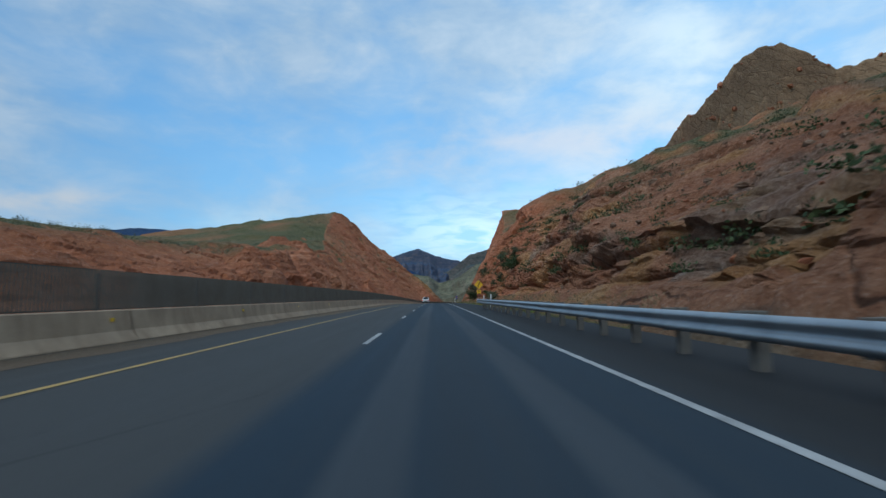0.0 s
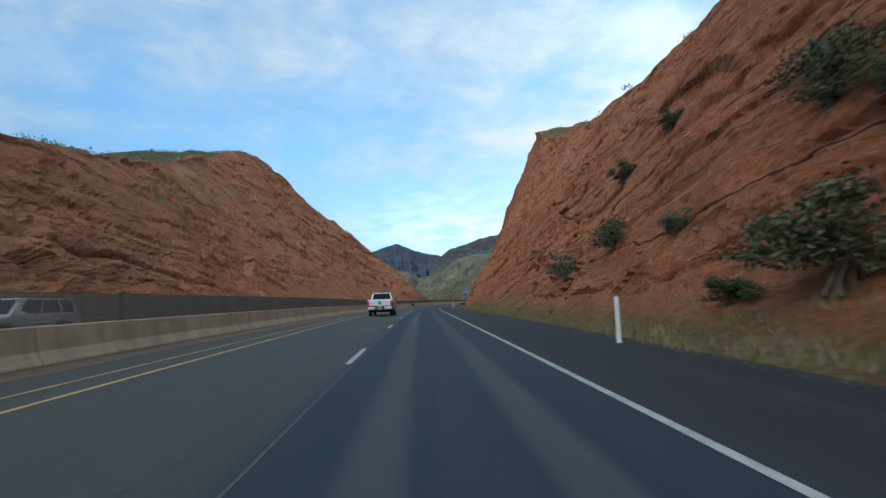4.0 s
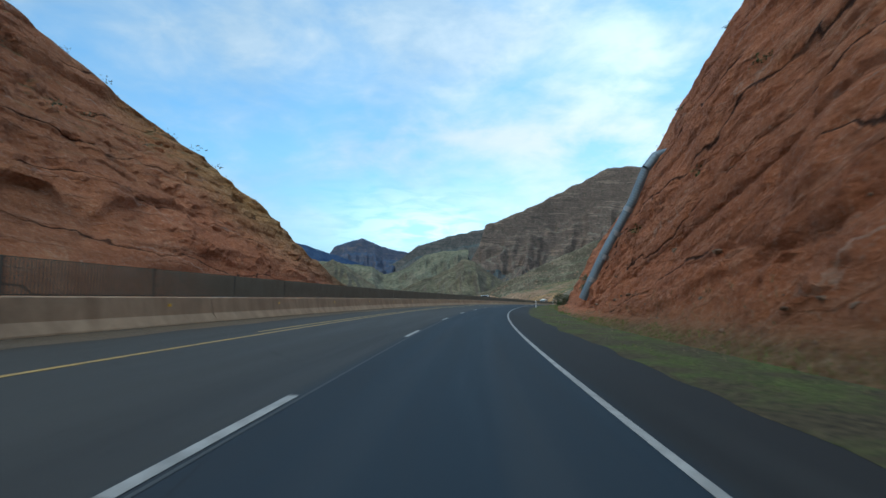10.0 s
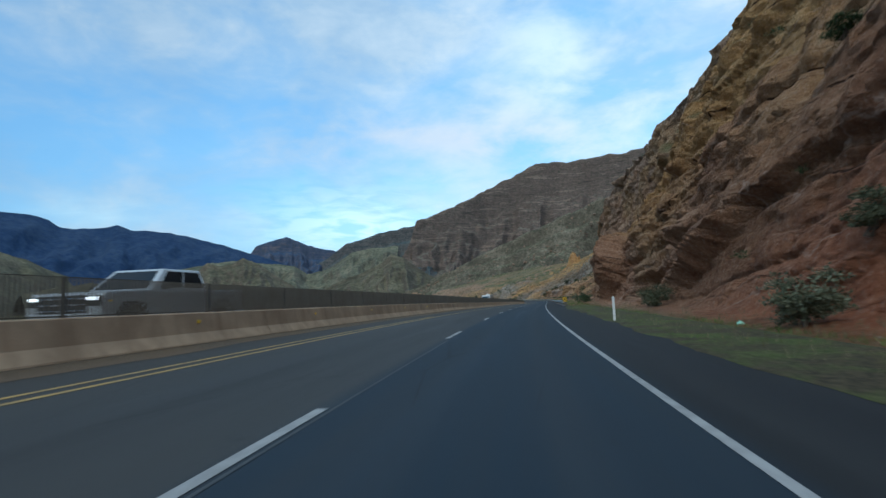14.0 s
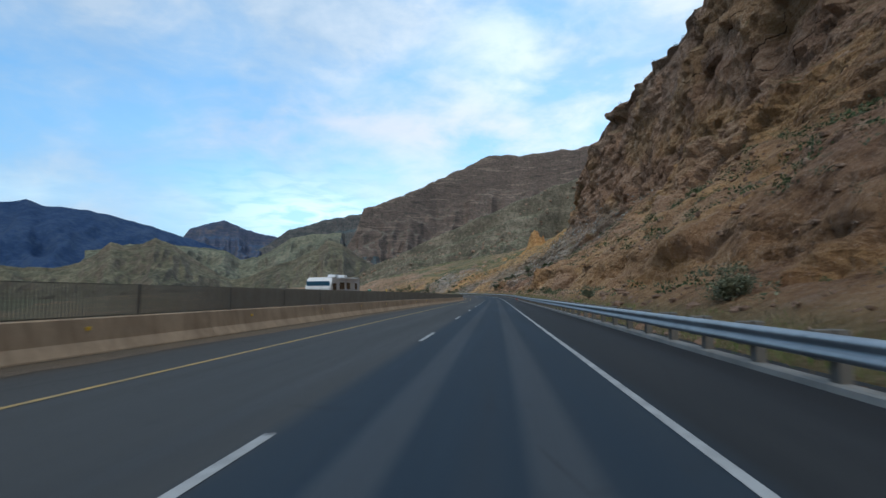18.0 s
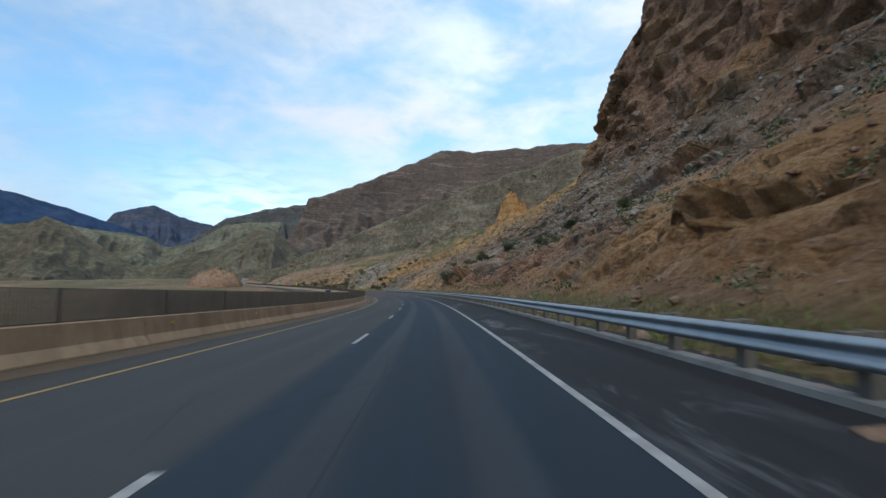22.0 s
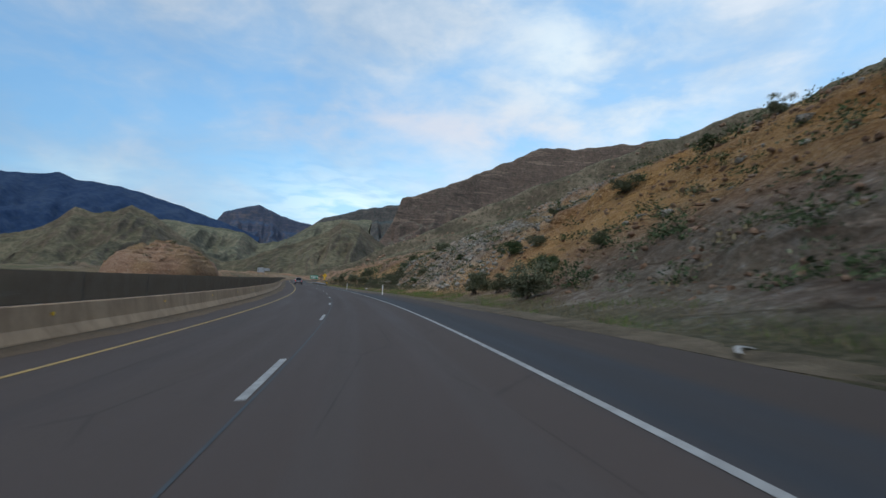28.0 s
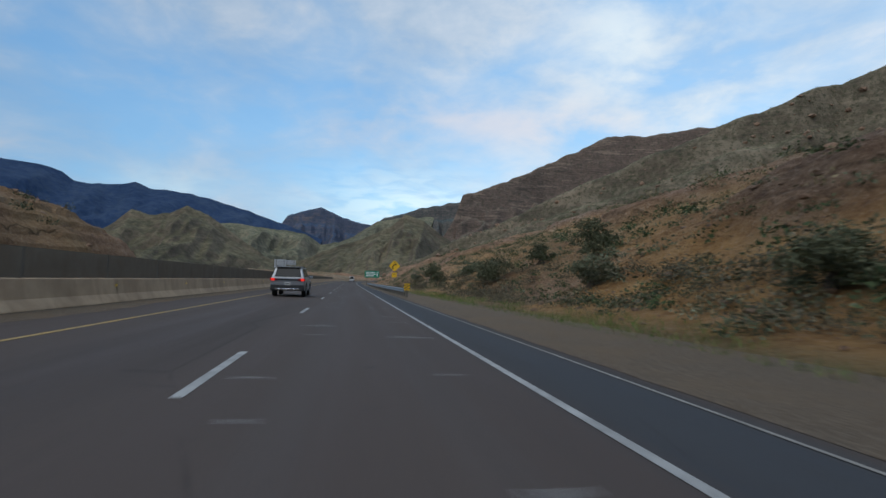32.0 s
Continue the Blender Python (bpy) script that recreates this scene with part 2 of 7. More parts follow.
def rock_material(name, dark, base, light, pale=None, dip=8.0, strata=0.5, scale=1.0, scrub=0.0, scrub_colour=(0.10, 0.11, 0.05)):
    """Weathered rock: broad patches, dipping beds, cracks, dust on the ledges and, on flat ground, scrub tint."""
    k = Mat(name, 0.92, 0, 0.15)
    p = k.place()
    broad = k.noise(0.045 * scale, 5, 0.6, 0.5)
    grain = k.noise(1.3 * scale, 8, 0.7)
    fine = k.noise(9 * scale, 4, 0.7)
    bed = k.noise(1.0, 5, 0.65, 0.2, k.mapped(p, (0.05 * scale, 0.05 * scale, 0.7 * scale), (dip, dip * 0.6, 0)))
    c = k.ramp(k.math("ADD", k.math("MULTIPLY", broad, 0.45), k.math("MULTIPLY", grain, 0.55)), [(0.3, dark), (0.5, base), (0.7, light)])
    c = k.mix(k.math("MULTIPLY", k.ramp(bed, [(0.42, 0.0), (0.6, 1.0)]), strata), c, dark)
    if pale:
        streak = k.noise(1.0, 4, 0.6, 0.6, k.mapped(p, (0.09, 0.09, 0.035)))
        c = k.mix(k.math("MULTIPLY", k.ramp(streak, [(0.60, 0.0), (0.70, 1.0)]), 0.6), c, pale)
    crack = k.voronoi(0.35 * scale, k.mapped(p, (1, 1, 1.8), (dip, 0, 20)), "DISTANCE_TO_EDGE")
    c = k.mix(k.ramp(crack, [(0.0, 0.55), (0.03, 0.0)]), c, tuple(v * 0.45 for v in dark))
    c = k.mix(k.ramp(fine, [(0.35, 0.25), (0.6, 0.0)]), c, tuple(v * 0.6 for v in dark))
    if scrub:
        up = k.n.new("ShaderNodeSeparateXYZ")
        k.l.new(k.geo.outputs["Normal"], up.inputs[0])
        dots = k.noise(0.9, 4, 0.7)
        cover = k.math("MULTIPLY", k.ramp(up.outputs["Z"], [(0.45, 0.0), (0.8, 1.0)]), k.ramp(dots, [(0.42, 0.15), (0.56, 1.0)]))
        c = k.mix(k.math("MULTIPLY", cover, scrub), c, scrub_colour)
    k.colour(c)
    k.bump(k.math("ADD", k.math("ADD", k.math("MULTIPLY", grain, 0.7), k.math("MULTIPLY", fine, 0.12)),
                  k.math("ADD", k.math("MULTIPLY", bed, 0.5), k.ramp(crack, [(0.0, 0.0), (0.08, 0.25)]))), 0.9, 0.55 / scale)
    return k.m





def slope_material(name):
    """Road-cut rock: the point layers red, brown, gold and scrub say which stone lies where."""
    k = Mat(name, 0.93, 0, 0.12)
    p = k.place()
    broad = k.noise(0.05, 5, 0.6, 0.5)
    mid = k.noise(0.35, 6, 0.65, 0.4)
    grain = k.noise(1.9, 8, 0.72)
    fine = k.noise(11, 4, 0.7)
    bed = k.noise(1.0, 6, 0.68, 0.25, k.mapped(p, (0.14, 0.14, 0.85), (8, 4, 0)))
    tone = k.math("ADD", k.math("MULTIPLY", broad, 0.3), k.math("ADD", k.math("MULTIPLY", mid, 0.3), k.math("MULTIPLY", grain, 0.4)))
    red = k.ramp(tone, [(0.36, (0.22, 0.070, 0.034)), (0.46, (0.46, 0.160, 0.074)), (0.56, (0.57, 0.220, 0.108)), (0.66, (0.68, 0.37, 0.22))])
    brown = k.ramp(tone, [(0.36, (0.095, 0.056, 0.038)), (0.46, (0.29, 0.170, 0.105)), (0.56, (0.44, 0.280, 0.180)), (0.66, (0.62, 0.48, 0.36))])
    gold = k.ramp(tone, [(0.36, (0.26, 0.125, 0.042)), (0.48, (0.53, 0.295, 0.105)), (0.66, (0.72, 0.47, 0.21))])
    grey = k.ramp(tone, [(0.36, (0.050, 0.048, 0.042)), (0.48, (0.135, 0.125, 0.105)), (0.55, (0.25, 0.235, 0.20)), (0.62, (0.55, 0.53, 0.49))])
    scrub = k.ramp(k.noise(2.6, 5, 0.75), [(0.36, (0.040, 0.048, 0.022)), (0.5, (0.115, 0.115, 0.055)), (0.66, (0.26, 0.215, 0.13))])
    c = k.mix(k.attr("brown").outputs["Fac"], red, brown)
    c = k.mix(k.attr("gold").outputs["Fac"], c, gold)
    c = k.mix(k.attr("grey").outputs["Fac"], c, grey)
    speck = k.noise(4.2, 8, 0.78, 0.2)
    c = k.mix(k.math("MULTIPLY", k.ramp(speck, [(0.53, 0.0), (0.62, 1.0)]), 0.60), c, k.mix(0.5, c, (0.72, 0.56, 0.44)))
    c = k.mix(k.math("MULTIPLY", k.ramp(speck, [(0.34, 1.0), (0.43, 0.0)]), 0.45), c, k.mix(0.65, c, (0.035, 0.020, 0.014)))
    c = k.mix(k.math("MULTIPLY", k.ramp(bed, [(0.44, 0.0), (0.60, 1.0)]), 0.22), c, (0.16, 0.068, 0.042))
    streak = k.noise(1.0, 5, 0.65, 0.8, k.mapped(p, (0.10, 0.10, 0.032)))
    c = k.mix(k.math("MULTIPLY", k.ramp(streak, [(0.62, 0.0), (0.74, 1.0)]), 0.40), c, (0.40, 0.31, 0.25))
    stain = k.noise(1.0, 5, 0.7, 0.5, k.mapped(p, (0.30, 0.30, 0.06)))
    c = k.mix(k.math("MULTIPLY", k.ramp(stain, [(0.60, 0.0), (0.74, 1.0)]), 0.22), c, (0.13, 0.062, 0.044))
    c = k.mix(k.ramp(fine, [(0.34, 0.30), (0.56, 0.0)]), c, (0.05, 0.028, 0.020))
    lime = k.ramp(k.math("ADD", k.math("MULTIPLY", mid, 0.35), k.math("MULTIPLY", grain, 0.65)), [(0.36, (0.060, 0.050, 0.038)), (0.45, (0.24, 0.208, 0.170)), (0.52, (0.46, 0.415, 0.355)), (0.62, (0.70, 0.66, 0.59))])
    c = k.mix(k.attr("pale").outputs["Fac"], c, lime)
    com = k.n.new("ShaderNodeCombineXYZ")
    for i, key in enumerate(("along", "bed", "out")):
        k.l.new(k.attr(key).outputs["Fac"], com.inputs[i])
    v = com.outputs[0]

    def line(key, spacing, wander, fine):
        """Distance from the nearest of many wandering, evenly thick cracks, and the run between them."""
        x = k.math("ADD", k.math("MULTIPLY", k.attr(key).outputs["Fac"], 1 / spacing), k.math("ADD", k.math("MULTIPLY", k.noise(1.0, 4, 0.6, 0.4, k.mapped(v, wander)), 2.2), k.math("MULTIPLY", k.noise(fine, 5, 0.7), 0.16)))
        run = k.n.new("ShaderNodeMath")
        run.operation = "FRACT"
        k.l.new(x, run.inputs[0])
        gap = k.n.new("ShaderNodeMath")
        gap.operation = "ABSOLUTE"
        k.l.new(k.math("SUBTRACT", run.outputs[0], 0.5), gap.inputs[0])
        return run.outputs[0], gap.outputs[0]

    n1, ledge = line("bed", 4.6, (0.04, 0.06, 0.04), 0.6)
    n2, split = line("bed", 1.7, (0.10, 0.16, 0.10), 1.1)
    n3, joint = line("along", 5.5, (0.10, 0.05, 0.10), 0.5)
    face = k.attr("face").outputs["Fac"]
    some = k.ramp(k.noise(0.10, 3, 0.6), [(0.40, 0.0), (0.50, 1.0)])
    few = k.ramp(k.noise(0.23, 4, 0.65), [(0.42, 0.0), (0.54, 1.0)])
    # lit upper edges painted as a paler band just above the fine bed cracks
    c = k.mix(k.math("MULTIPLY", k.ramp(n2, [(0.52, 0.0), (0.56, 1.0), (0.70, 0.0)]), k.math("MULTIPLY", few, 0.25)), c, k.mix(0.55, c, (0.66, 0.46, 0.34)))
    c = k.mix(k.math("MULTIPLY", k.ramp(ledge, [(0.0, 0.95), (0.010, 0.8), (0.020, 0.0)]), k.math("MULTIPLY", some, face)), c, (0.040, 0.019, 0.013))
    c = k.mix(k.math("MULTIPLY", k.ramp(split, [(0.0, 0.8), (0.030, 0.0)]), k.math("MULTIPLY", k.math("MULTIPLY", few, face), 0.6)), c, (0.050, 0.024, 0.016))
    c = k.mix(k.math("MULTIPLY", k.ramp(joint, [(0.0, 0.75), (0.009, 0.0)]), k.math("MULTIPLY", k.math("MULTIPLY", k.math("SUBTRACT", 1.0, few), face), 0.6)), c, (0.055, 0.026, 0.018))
    n4, vein = line("bed", 6.5, (0.05, 0.08, 0.05), 0.9)
    c = k.mix(k.math("MULTIPLY", k.ramp(vein, [(0.0, 0.8), (0.014, 0.0)]), k.math("MULTIPLY", k.math("MULTIPLY", few, face), 0.7)), c, (0.62, 0.46, 0.36))
    beds = k.noise(1.0, 7, 0.7, 0.3, k.mapped(v, (0.16, 0.50, 0.16)))
    depth = k.math("ADD", k.math("MULTIPLY", k.math("ADD", k.ramp(ledge, [(0.0, 0.0), (0.03, 1.0)]), k.math("MULTIPLY", n1, 0.5)), 0.30), k.math("ADD", k.math("MULTIPLY", k.ramp(split, [(0.0, 0.0), (0.05, 1.0)]), 0.12), k.math("ADD", k.math("MULTIPLY", k.ramp(joint, [(0.0, 0.0), (0.02, 1.0)]), 0.14), k.math("MULTIPLY", beds, 0.55))))
    c = k.mix(k.attr("scrub").outputs["Fac"], c, scrub)
    k.colour(c)
    k.bump(k.math("ADD", k.math("ADD", k.math("MULTIPLY", grain, 0.95), k.math("ADD", k.math("MULTIPLY", fine, 0.10), k.math("MULTIPLY", speck, 0.30))),
                  k.math("ADD", k.math("MULTIPLY", bed, 0.55), k.math("ADD", k.math("MULTIPLY", mid, 0.5), depth))), 1.0, 0.75)
    return k.m


def hill_material(name, dark, base, light, spots, scale=0.012, bands=0.0, spot_scale=0.22):
    """A distant hillside: gullied soil and stone under dots of scrub, bedded where cliffs stand."""
    k = Mat(name, 0.95, 0, 0.08)
    p = k.place()
    broad = k.noise(scale, 6, 0.65, 0.6)
    mid = k.noise(scale * 7, 7, 0.7, 0.3)
    dots = k.noise(spot_scale, 4, 0.8)
    c = k.ramp(k.math("ADD", k.math("MULTIPLY", broad, 0.45), k.math("MULTIPLY", mid, 0.55)), [(0.40, dark), (0.5, base), (0.60, light)])
    if bands:
        bed = k.noise(1.0, 5, 0.7, 0.3, k.mapped(p, (0.0035, 0.0035, 0.034), (3, 2, 0)))
        nrm = k.n.new("ShaderNodeSeparateXYZ")
        k.l.new(k.geo.outputs["Normal"], nrm.inputs[0])
        cliff = k.ramp(nrm.outputs["Z"], [(0.62, 1.0), (0.96 if bands > 0.7 else 0.92, 0.0)])
        rock = k.ramp(bed, [(0.38, (0.066, 0.049, 0.045)), (0.47, (0.180, 0.124, 0.100)), (0.53, (0.092, 0.067, 0.060)), (0.62, (0.260, 0.185, 0.145))])
        c = k.mix(k.math("MULTIPLY", cliff, bands), c, rock)
    c = k.mix(k.math("MULTIPLY", k.ramp(dots, [(0.50, 0.0), (0.62, 1.0)]), 0.75), c, spots)
    k.colour(c)
    k.bump(k.math("ADD", mid, k.math("MULTIPLY", dots, 0.3)), 1.0, 0.03 / scale)
    return k.m


def asphalt_material(name, tone, shift=0.0):
    """Road surface: aggregate, tyre paths, patches and seams laid out by the offset across the road."""
    k = Mat(name, 0.8, 0, 0.12)
    off, dist = k.attr("off").outputs["Fac"], k.attr("dist").outputs["Fac"]
    com = k.n.new("ShaderNodeCombineXYZ")
    k.l.new(off, com.inputs[0]), k.l.new(dist, com.inputs[1])
    v = com.outputs[0]
    lane = k.ramp(k.math("MULTIPLY", k.math("ADD", off, 20.0), 1 / 40.0), tone)
    aged = k.ramp(k.math("MULTIPLY", k.math("ADD", off, 20.0), 1 / 40.0), [(0.345, (0.070, 0.056, 0.042)), (0.362, (0.064, 0.057, 0.053)), (0.588, (0.064, 0.057, 0.054)), (0.596, (0.034, 0.044, 0.055)), (0.626, (0.036, 0.045, 0.055)), (0.634, (0.050, 0.045, 0.041))])
    lane = k.mix(k.ramp(k.math("MULTIPLY", k.math("ADD", dist, 200.0), 1 / 1500.0), [(0.575, 0.0), (0.625, shift)]), lane, aged)
    wear = k.noise(1.0, 5, 0.65, 0.3, k.mapped(v, (0.9, 0.035, 1)))
    patch = k.noise(1.0, 5, 0.6, 0.4, k.mapped(v, (0.35, 0.02, 1)))
    grit = k.noise(60, 3, 0.8)
    spots = k.noise(2.4, 6, 0.75)
    wave = k.n.new("ShaderNodeMath")
    wave.operation = "COSINE"
    k.l.new(k.math("MULTIPLY", k.math("SUBTRACT", off, 1.05), 4.3), wave.inputs[0])
    inlane = k.ramp(k.math("MULTIPLY", off, 1 / 4.0), [(0.02, 0.0), (0.08, 1.0), (0.86, 1.0), (0.92, 0.0)])
    worn = k.ramp(k.math("MULTIPLY", k.math("ADD", dist, 200.0), 1 / 1500.0), [(0.10, 1.0), (0.235, 1.0), (0.255, 0.25), (0.42, 0.15), (0.44, 0.9), (0.575, 0.9), (0.60, 0.3), (1.0, 0.3)])
    path = k.math("MULTIPLY", k.math("MULTIPLY", k.ramp(wave.outputs[0], [(0.30, 0.0), (0.80, 1.0)]), inlane), k.math("MULTIPLY", worn, k.ramp(patch, [(0.30, 0.55), (0.55, 1.0)])))
    c = k.mix(k.math("MULTIPLY", path, 0.58), lane, (0.078, 0.084, 0.090))
    c = k.mix(k.math("MULTIPLY", k.ramp(wear, [(0.40, 0.0), (0.66, 1.0)]), 0.25), c, (0.078, 0.080, 0.079))
    c = k.mix(k.ramp(patch, [(0.30, 0.35), (0.46, 0.0)]), c, (0.028, 0.029, 0.032))
    c = k.mix(k.ramp(spots, [(0.28, 0.5), (0.38, 0.0)]), c, (0.024, 0.024, 0.026))
    crack = k.voronoi(1.0, k.mapped(v, (0.42, 0.10, 1), (0, 0, 8)), "DISTANCE_TO_EDGE")
    c = k.mix(k.math("MULTIPLY", k.ramp(crack, [(0.0, 0.40), (0.008, 0.0)]), k.ramp(wear, [(0.48, 0.0), (0.6, 1.0)])), c, (0.016, 0.016, 0.018))
    c = k.mix(k.ramp(grit, [(0.35, 0.3), (0.65, 0.0)]), c, (0.02, 0.02, 0.022))
    scuff = k.math("MULTIPLY", k.ramp(k.noise(1.0, 6, 0.7, 0.5, k.mapped(v, (0.9, 0.22, 1))), [(0.53, 0.0), (0.66, 1.0)]), k.ramp(k.math("MULTIPLY", off, 1 / 8.0), [(0.46, 0.0), (0.50, 1.0), (0.60, 1.0), (0.70, 0.0)]))
    scuff = k.math("MULTIPLY", scuff, k.ramp(k.math("MULTIPLY", k.math("ADD", dist, 200.0), 1 / 1500.0), [(0.49, 0.0), (0.51, 0.55), (0.60, 0.55), (0.62, 0.0)]))
    c = k.mix(scuff, c, (0.17, 0.175, 0.18))
    late = k.ramp(k.math("MULTIPLY", k.math("ADD", dist, 200.0), 1 / 1500.0), [(0.57, 0.0), (0.64, 1.0)])
    c = k.mix(late, c, k.mix(1.0, c, (1.25, 1.08, 1.0), "MULTIPLY"))
    k.colour(c)
    k.rough(k.ramp(wear, [(0.3, 0.70), (0.7, 0.92)]))
    k.bump(k.math("ADD", grit, k.math("MULTIPLY", spots, 0.4)), 0.35, 0.012)
    return k.m


def stained(name, base, dirt, rough=0.85, scale=1.0, streak=0.5, metal=0.0, bump=0.25, spec=0.3):
    """Painted, cast or galvanised surfaces with dirt in patches and runs."""
    k = Mat(name, rough, metal, spec)
    p = k.place()
    a = k.noise(1.1 * scale, 6, 0.65, 0.2)
    b = k.noise(1.0, 5, 0.65, 0.3, k.mapped(p, (2.6 * scale, 2.6 * scale, 0.35 * scale)))
    g = k.noise(45 * scale, 3, 0.7)
    c = k.mix(k.math("MULTIPLY", k.ramp(a, [(0.40, 0.0), (0.65, 1.0)]), 0.55), base, dirt)
    c = k.mix(k.math("MULTIPLY", k.ramp(b, [(0.46, 0.0), (0.66, 1.0)]), streak), c, dirt)
    c = k.mix(k.ramp(g, [(0.3, 0.18), (0.55, 0.0)]), c, tuple(v * 0.5 for v in dirt))
    k.colour(c)
    k.rough(k.ramp(a, [(0.3, min(1, rough + 0.08)), (0.7, max(0.05, rough - 0.1))]))
    k.bump(k.math("ADD", g, k.math("MULTIPLY", a, 0.6)), bump, 0.01)
    return k.m


def plain(name, colour, rough=0.5, metal=0.0, spec=0.4, wear=0.25):
    """A small plain surface with a little uneven wear."""
    k = Mat(name, rough, metal, spec)
    a = k.noise(6.0, 5, 0.65)
    k.colour(k.mix(k.math("MULTIPLY", k.ramp(a, [(0.42, 0.0), (0.66, 1.0)]), wear), colour, tuple(v * 0.6 for v in colour)))
    k.rough(k.ramp(a, [(0.3, rough), (0.7, min(1.0, rough + 0.12))]))
    return k.m


def leaf_material(name, dark, light, rough=0.8):
    k = Mat(name, rough, 0, 0.2)
    rnd = k.n.new("ShaderNodeNewGeometry").outputs["Random Per Island"]
    k.colour(k.ramp(rnd, [(0.0, dark), (1.0, light)]))
    return k.m


def lamp_material(name, colour, strength):
    return Mat(name, 0.3, 0, 0.5).colour(colour).glow(colour, strength).m


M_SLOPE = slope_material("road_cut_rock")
M_VALLEY = hill_material("valley_scrub", (0.050, 0.056, 0.031), (0.108, 0.110, 0.060), (0.19, 0.17, 0.10), (0.055, 0.062, 0.030), 0.01)
M_GREEN_HILL = hill_material("olive_hill", (0.056, 0.050, 0.034), (0.122, 0.108, 0.068), (0.190, 0.160, 0.102), (0.060, 0.062, 0.036), 0.009, 0.45, 0.16)
M_ROCKY_HILL = hill_material("rocky_hill", (0.060, 0.057, 0.038), (0.140, 0.127, 0.082), (0.26, 0.222, 0.155), (0.046, 0.054, 0.030), 0.02, 0.4, 0.3)
M_MESA = hill_material("layered_mesa", (0.075, 0.068, 0.054), (0.150, 0.128, 0.098), (0.22, 0.180, 0.136), (0.060, 0.062, 0.046), 0.008, 0.80, 0.06)
# bluish haze of distance is mixed into the shoulder's olive base colours
M_HAZE_SHOULDER = hill_material("haze_olive", (0.036, 0.050, 0.056), (0.070, 0.088, 0.090), (0.118, 0.130, 0.118), (0.040, 0.052, 0.052), 0.006, 0.4, 0.06)
M_SADDLE = hill_material("grey_olive", (0.072, 0.074, 0.052), (0.145, 0.140, 0.092), (0.225, 0.205, 0.138), (0.064, 0.068, 0.046), 0.008, 0.35, 0.10)
# blue of the two farthest mountains is air haze put into the base colour
M_HAZE_RANGE = hill_material("haze_blue_ridge", (0.018, 0.036, 0.082), (0.028, 0.052, 0.108), (0.046, 0.070, 0.120), (0.026, 0.046, 0.084), 0.004, 0.0, 0.03)
M_HAZE_PEAK = hill_material("haze_blue_peak", (0.032, 0.056, 0.105), (0.052, 0.080, 0.135), (0.110, 0.105, 0.120), (0.044, 0.062, 0.084), 0.005, 0.25, 0.04)
M_ROAD = asphalt_material("asphalt", [(0.30, (0.075, 0.060, 0.044)), (0.345, (0.070, 0.056, 0.042)), (0.362, (0.058, 0.055, 0.050)), (0.400, (0.060, 0.058, 0.054)), (0.412, (0.058, 0.058, 0.056)), (0.498, (0.056, 0.057, 0.056)),
                                      (0.502, (0.020, 0.034, 0.050)), (0.590, (0.020, 0.033, 0.047)), (0.597, (0.020, 0.021, 0.022)), (0.66, (0.024, 0.024, 0.025))], 1.0)
M_ROAD_FAR = asphalt_material("old_asphalt", [(0.0, (0.07, 0.066, 0.062)), (1.0, (0.07, 0.066, 0.062))])
M_WHITE = stained("white_road_paint", (0.37, 0.37, 0.36), (0.12, 0.118, 0.114), 0.75, 2.0, 0.35)
M_YELLOW = stained("yellow_road_paint", (0.40, 0.265, 0.085), (0.13, 0.10, 0.055), 0.75, 1.5, 0.2)
M_CONC = stained("barrier_concrete", (0.47, 0.335, 0.215), (0.235, 0.155, 0.094), 0.9, 0.6, 0.55)
M_KERB = stained("kerb_concrete", (0.26, 0.25, 0.23), (0.12, 0.11, 0.095), 0.9, 1.0, 0.3)
M_GALV = stained("galvanised_steel", (0.36, 0.385, 0.405), (0.20, 0.215, 0.225), 0.50, 0.8, 0.35, 0.75, 0.1, 0.5)
M_POST = stained("weathered_post", (0.16, 0.145, 0.125), (0.08, 0.07, 0.06), 0.8, 2.0, 0.4)
M_PIPE = stained("corrugated_steel", (0.20, 0.26, 0.31), (0.11, 0.14, 0.16), 0.6, 0.5, 0.4, 0.5, 0.1, 0.5)
M_MARKER = plain("white_plastic", (0.75, 0.75, 0.73), 0.55)
M_MARKER_Y = plain("yellow_plastic", (0.70, 0.48, 0.03), 0.5)
M_REFLECT = plain("amber_reflector", (0.85, 0.52, 0.03), 0.25, 0, 0.7)
M_SIGN_Y = plain("yellow_sign_face", (0.80, 0.47, 0.015), 0.45, 0, 0.5, 0.12)
M_SIGN_B = plain("blue_sign_face", (0.012, 0.075, 0.36), 0.45, 0, 0.5, 0.12)
M_SIGN_G = plain("green_sign_face", (0.005, 0.20, 0.11), 0.45, 0, 0.5, 0.12)
M_SIGN_R = plain("red_sign_band", (0.42, 0.03, 0.03), 0.45, 0, 0.5, 0.12)
M_SIGN_W = plain("white_sign_face", (0.78, 0.78, 0.78), 0.45, 0, 0.5, 0.1)
M_BLACK = plain("black_paint", (0.014, 0.014, 0.015), 0.55)
M_BACK = plain("aluminium_back", (0.45, 0.46, 0.47), 0.45, 0.6)
k = Mat("verge_turf", 0.95, 0, 0.1)
k.colour(k.mix(k.ramp(k.noise(0.5, 6, 0.7), [(0.39, 0.0), (0.55, 1.0)]), k.ramp(k.noise(9, 5, 0.75), [(0.35, (0.036, 0.052, 0.016)), (0.5, (0.085, 0.106, 0.036)), (0.65, (0.155, 0.165, 0.068))]), k.ramp(k.noise(6, 5, 0.7), [(0.35, (0.035, 0.030, 0.022)), (0.65, (0.115, 0.095, 0.058))])))
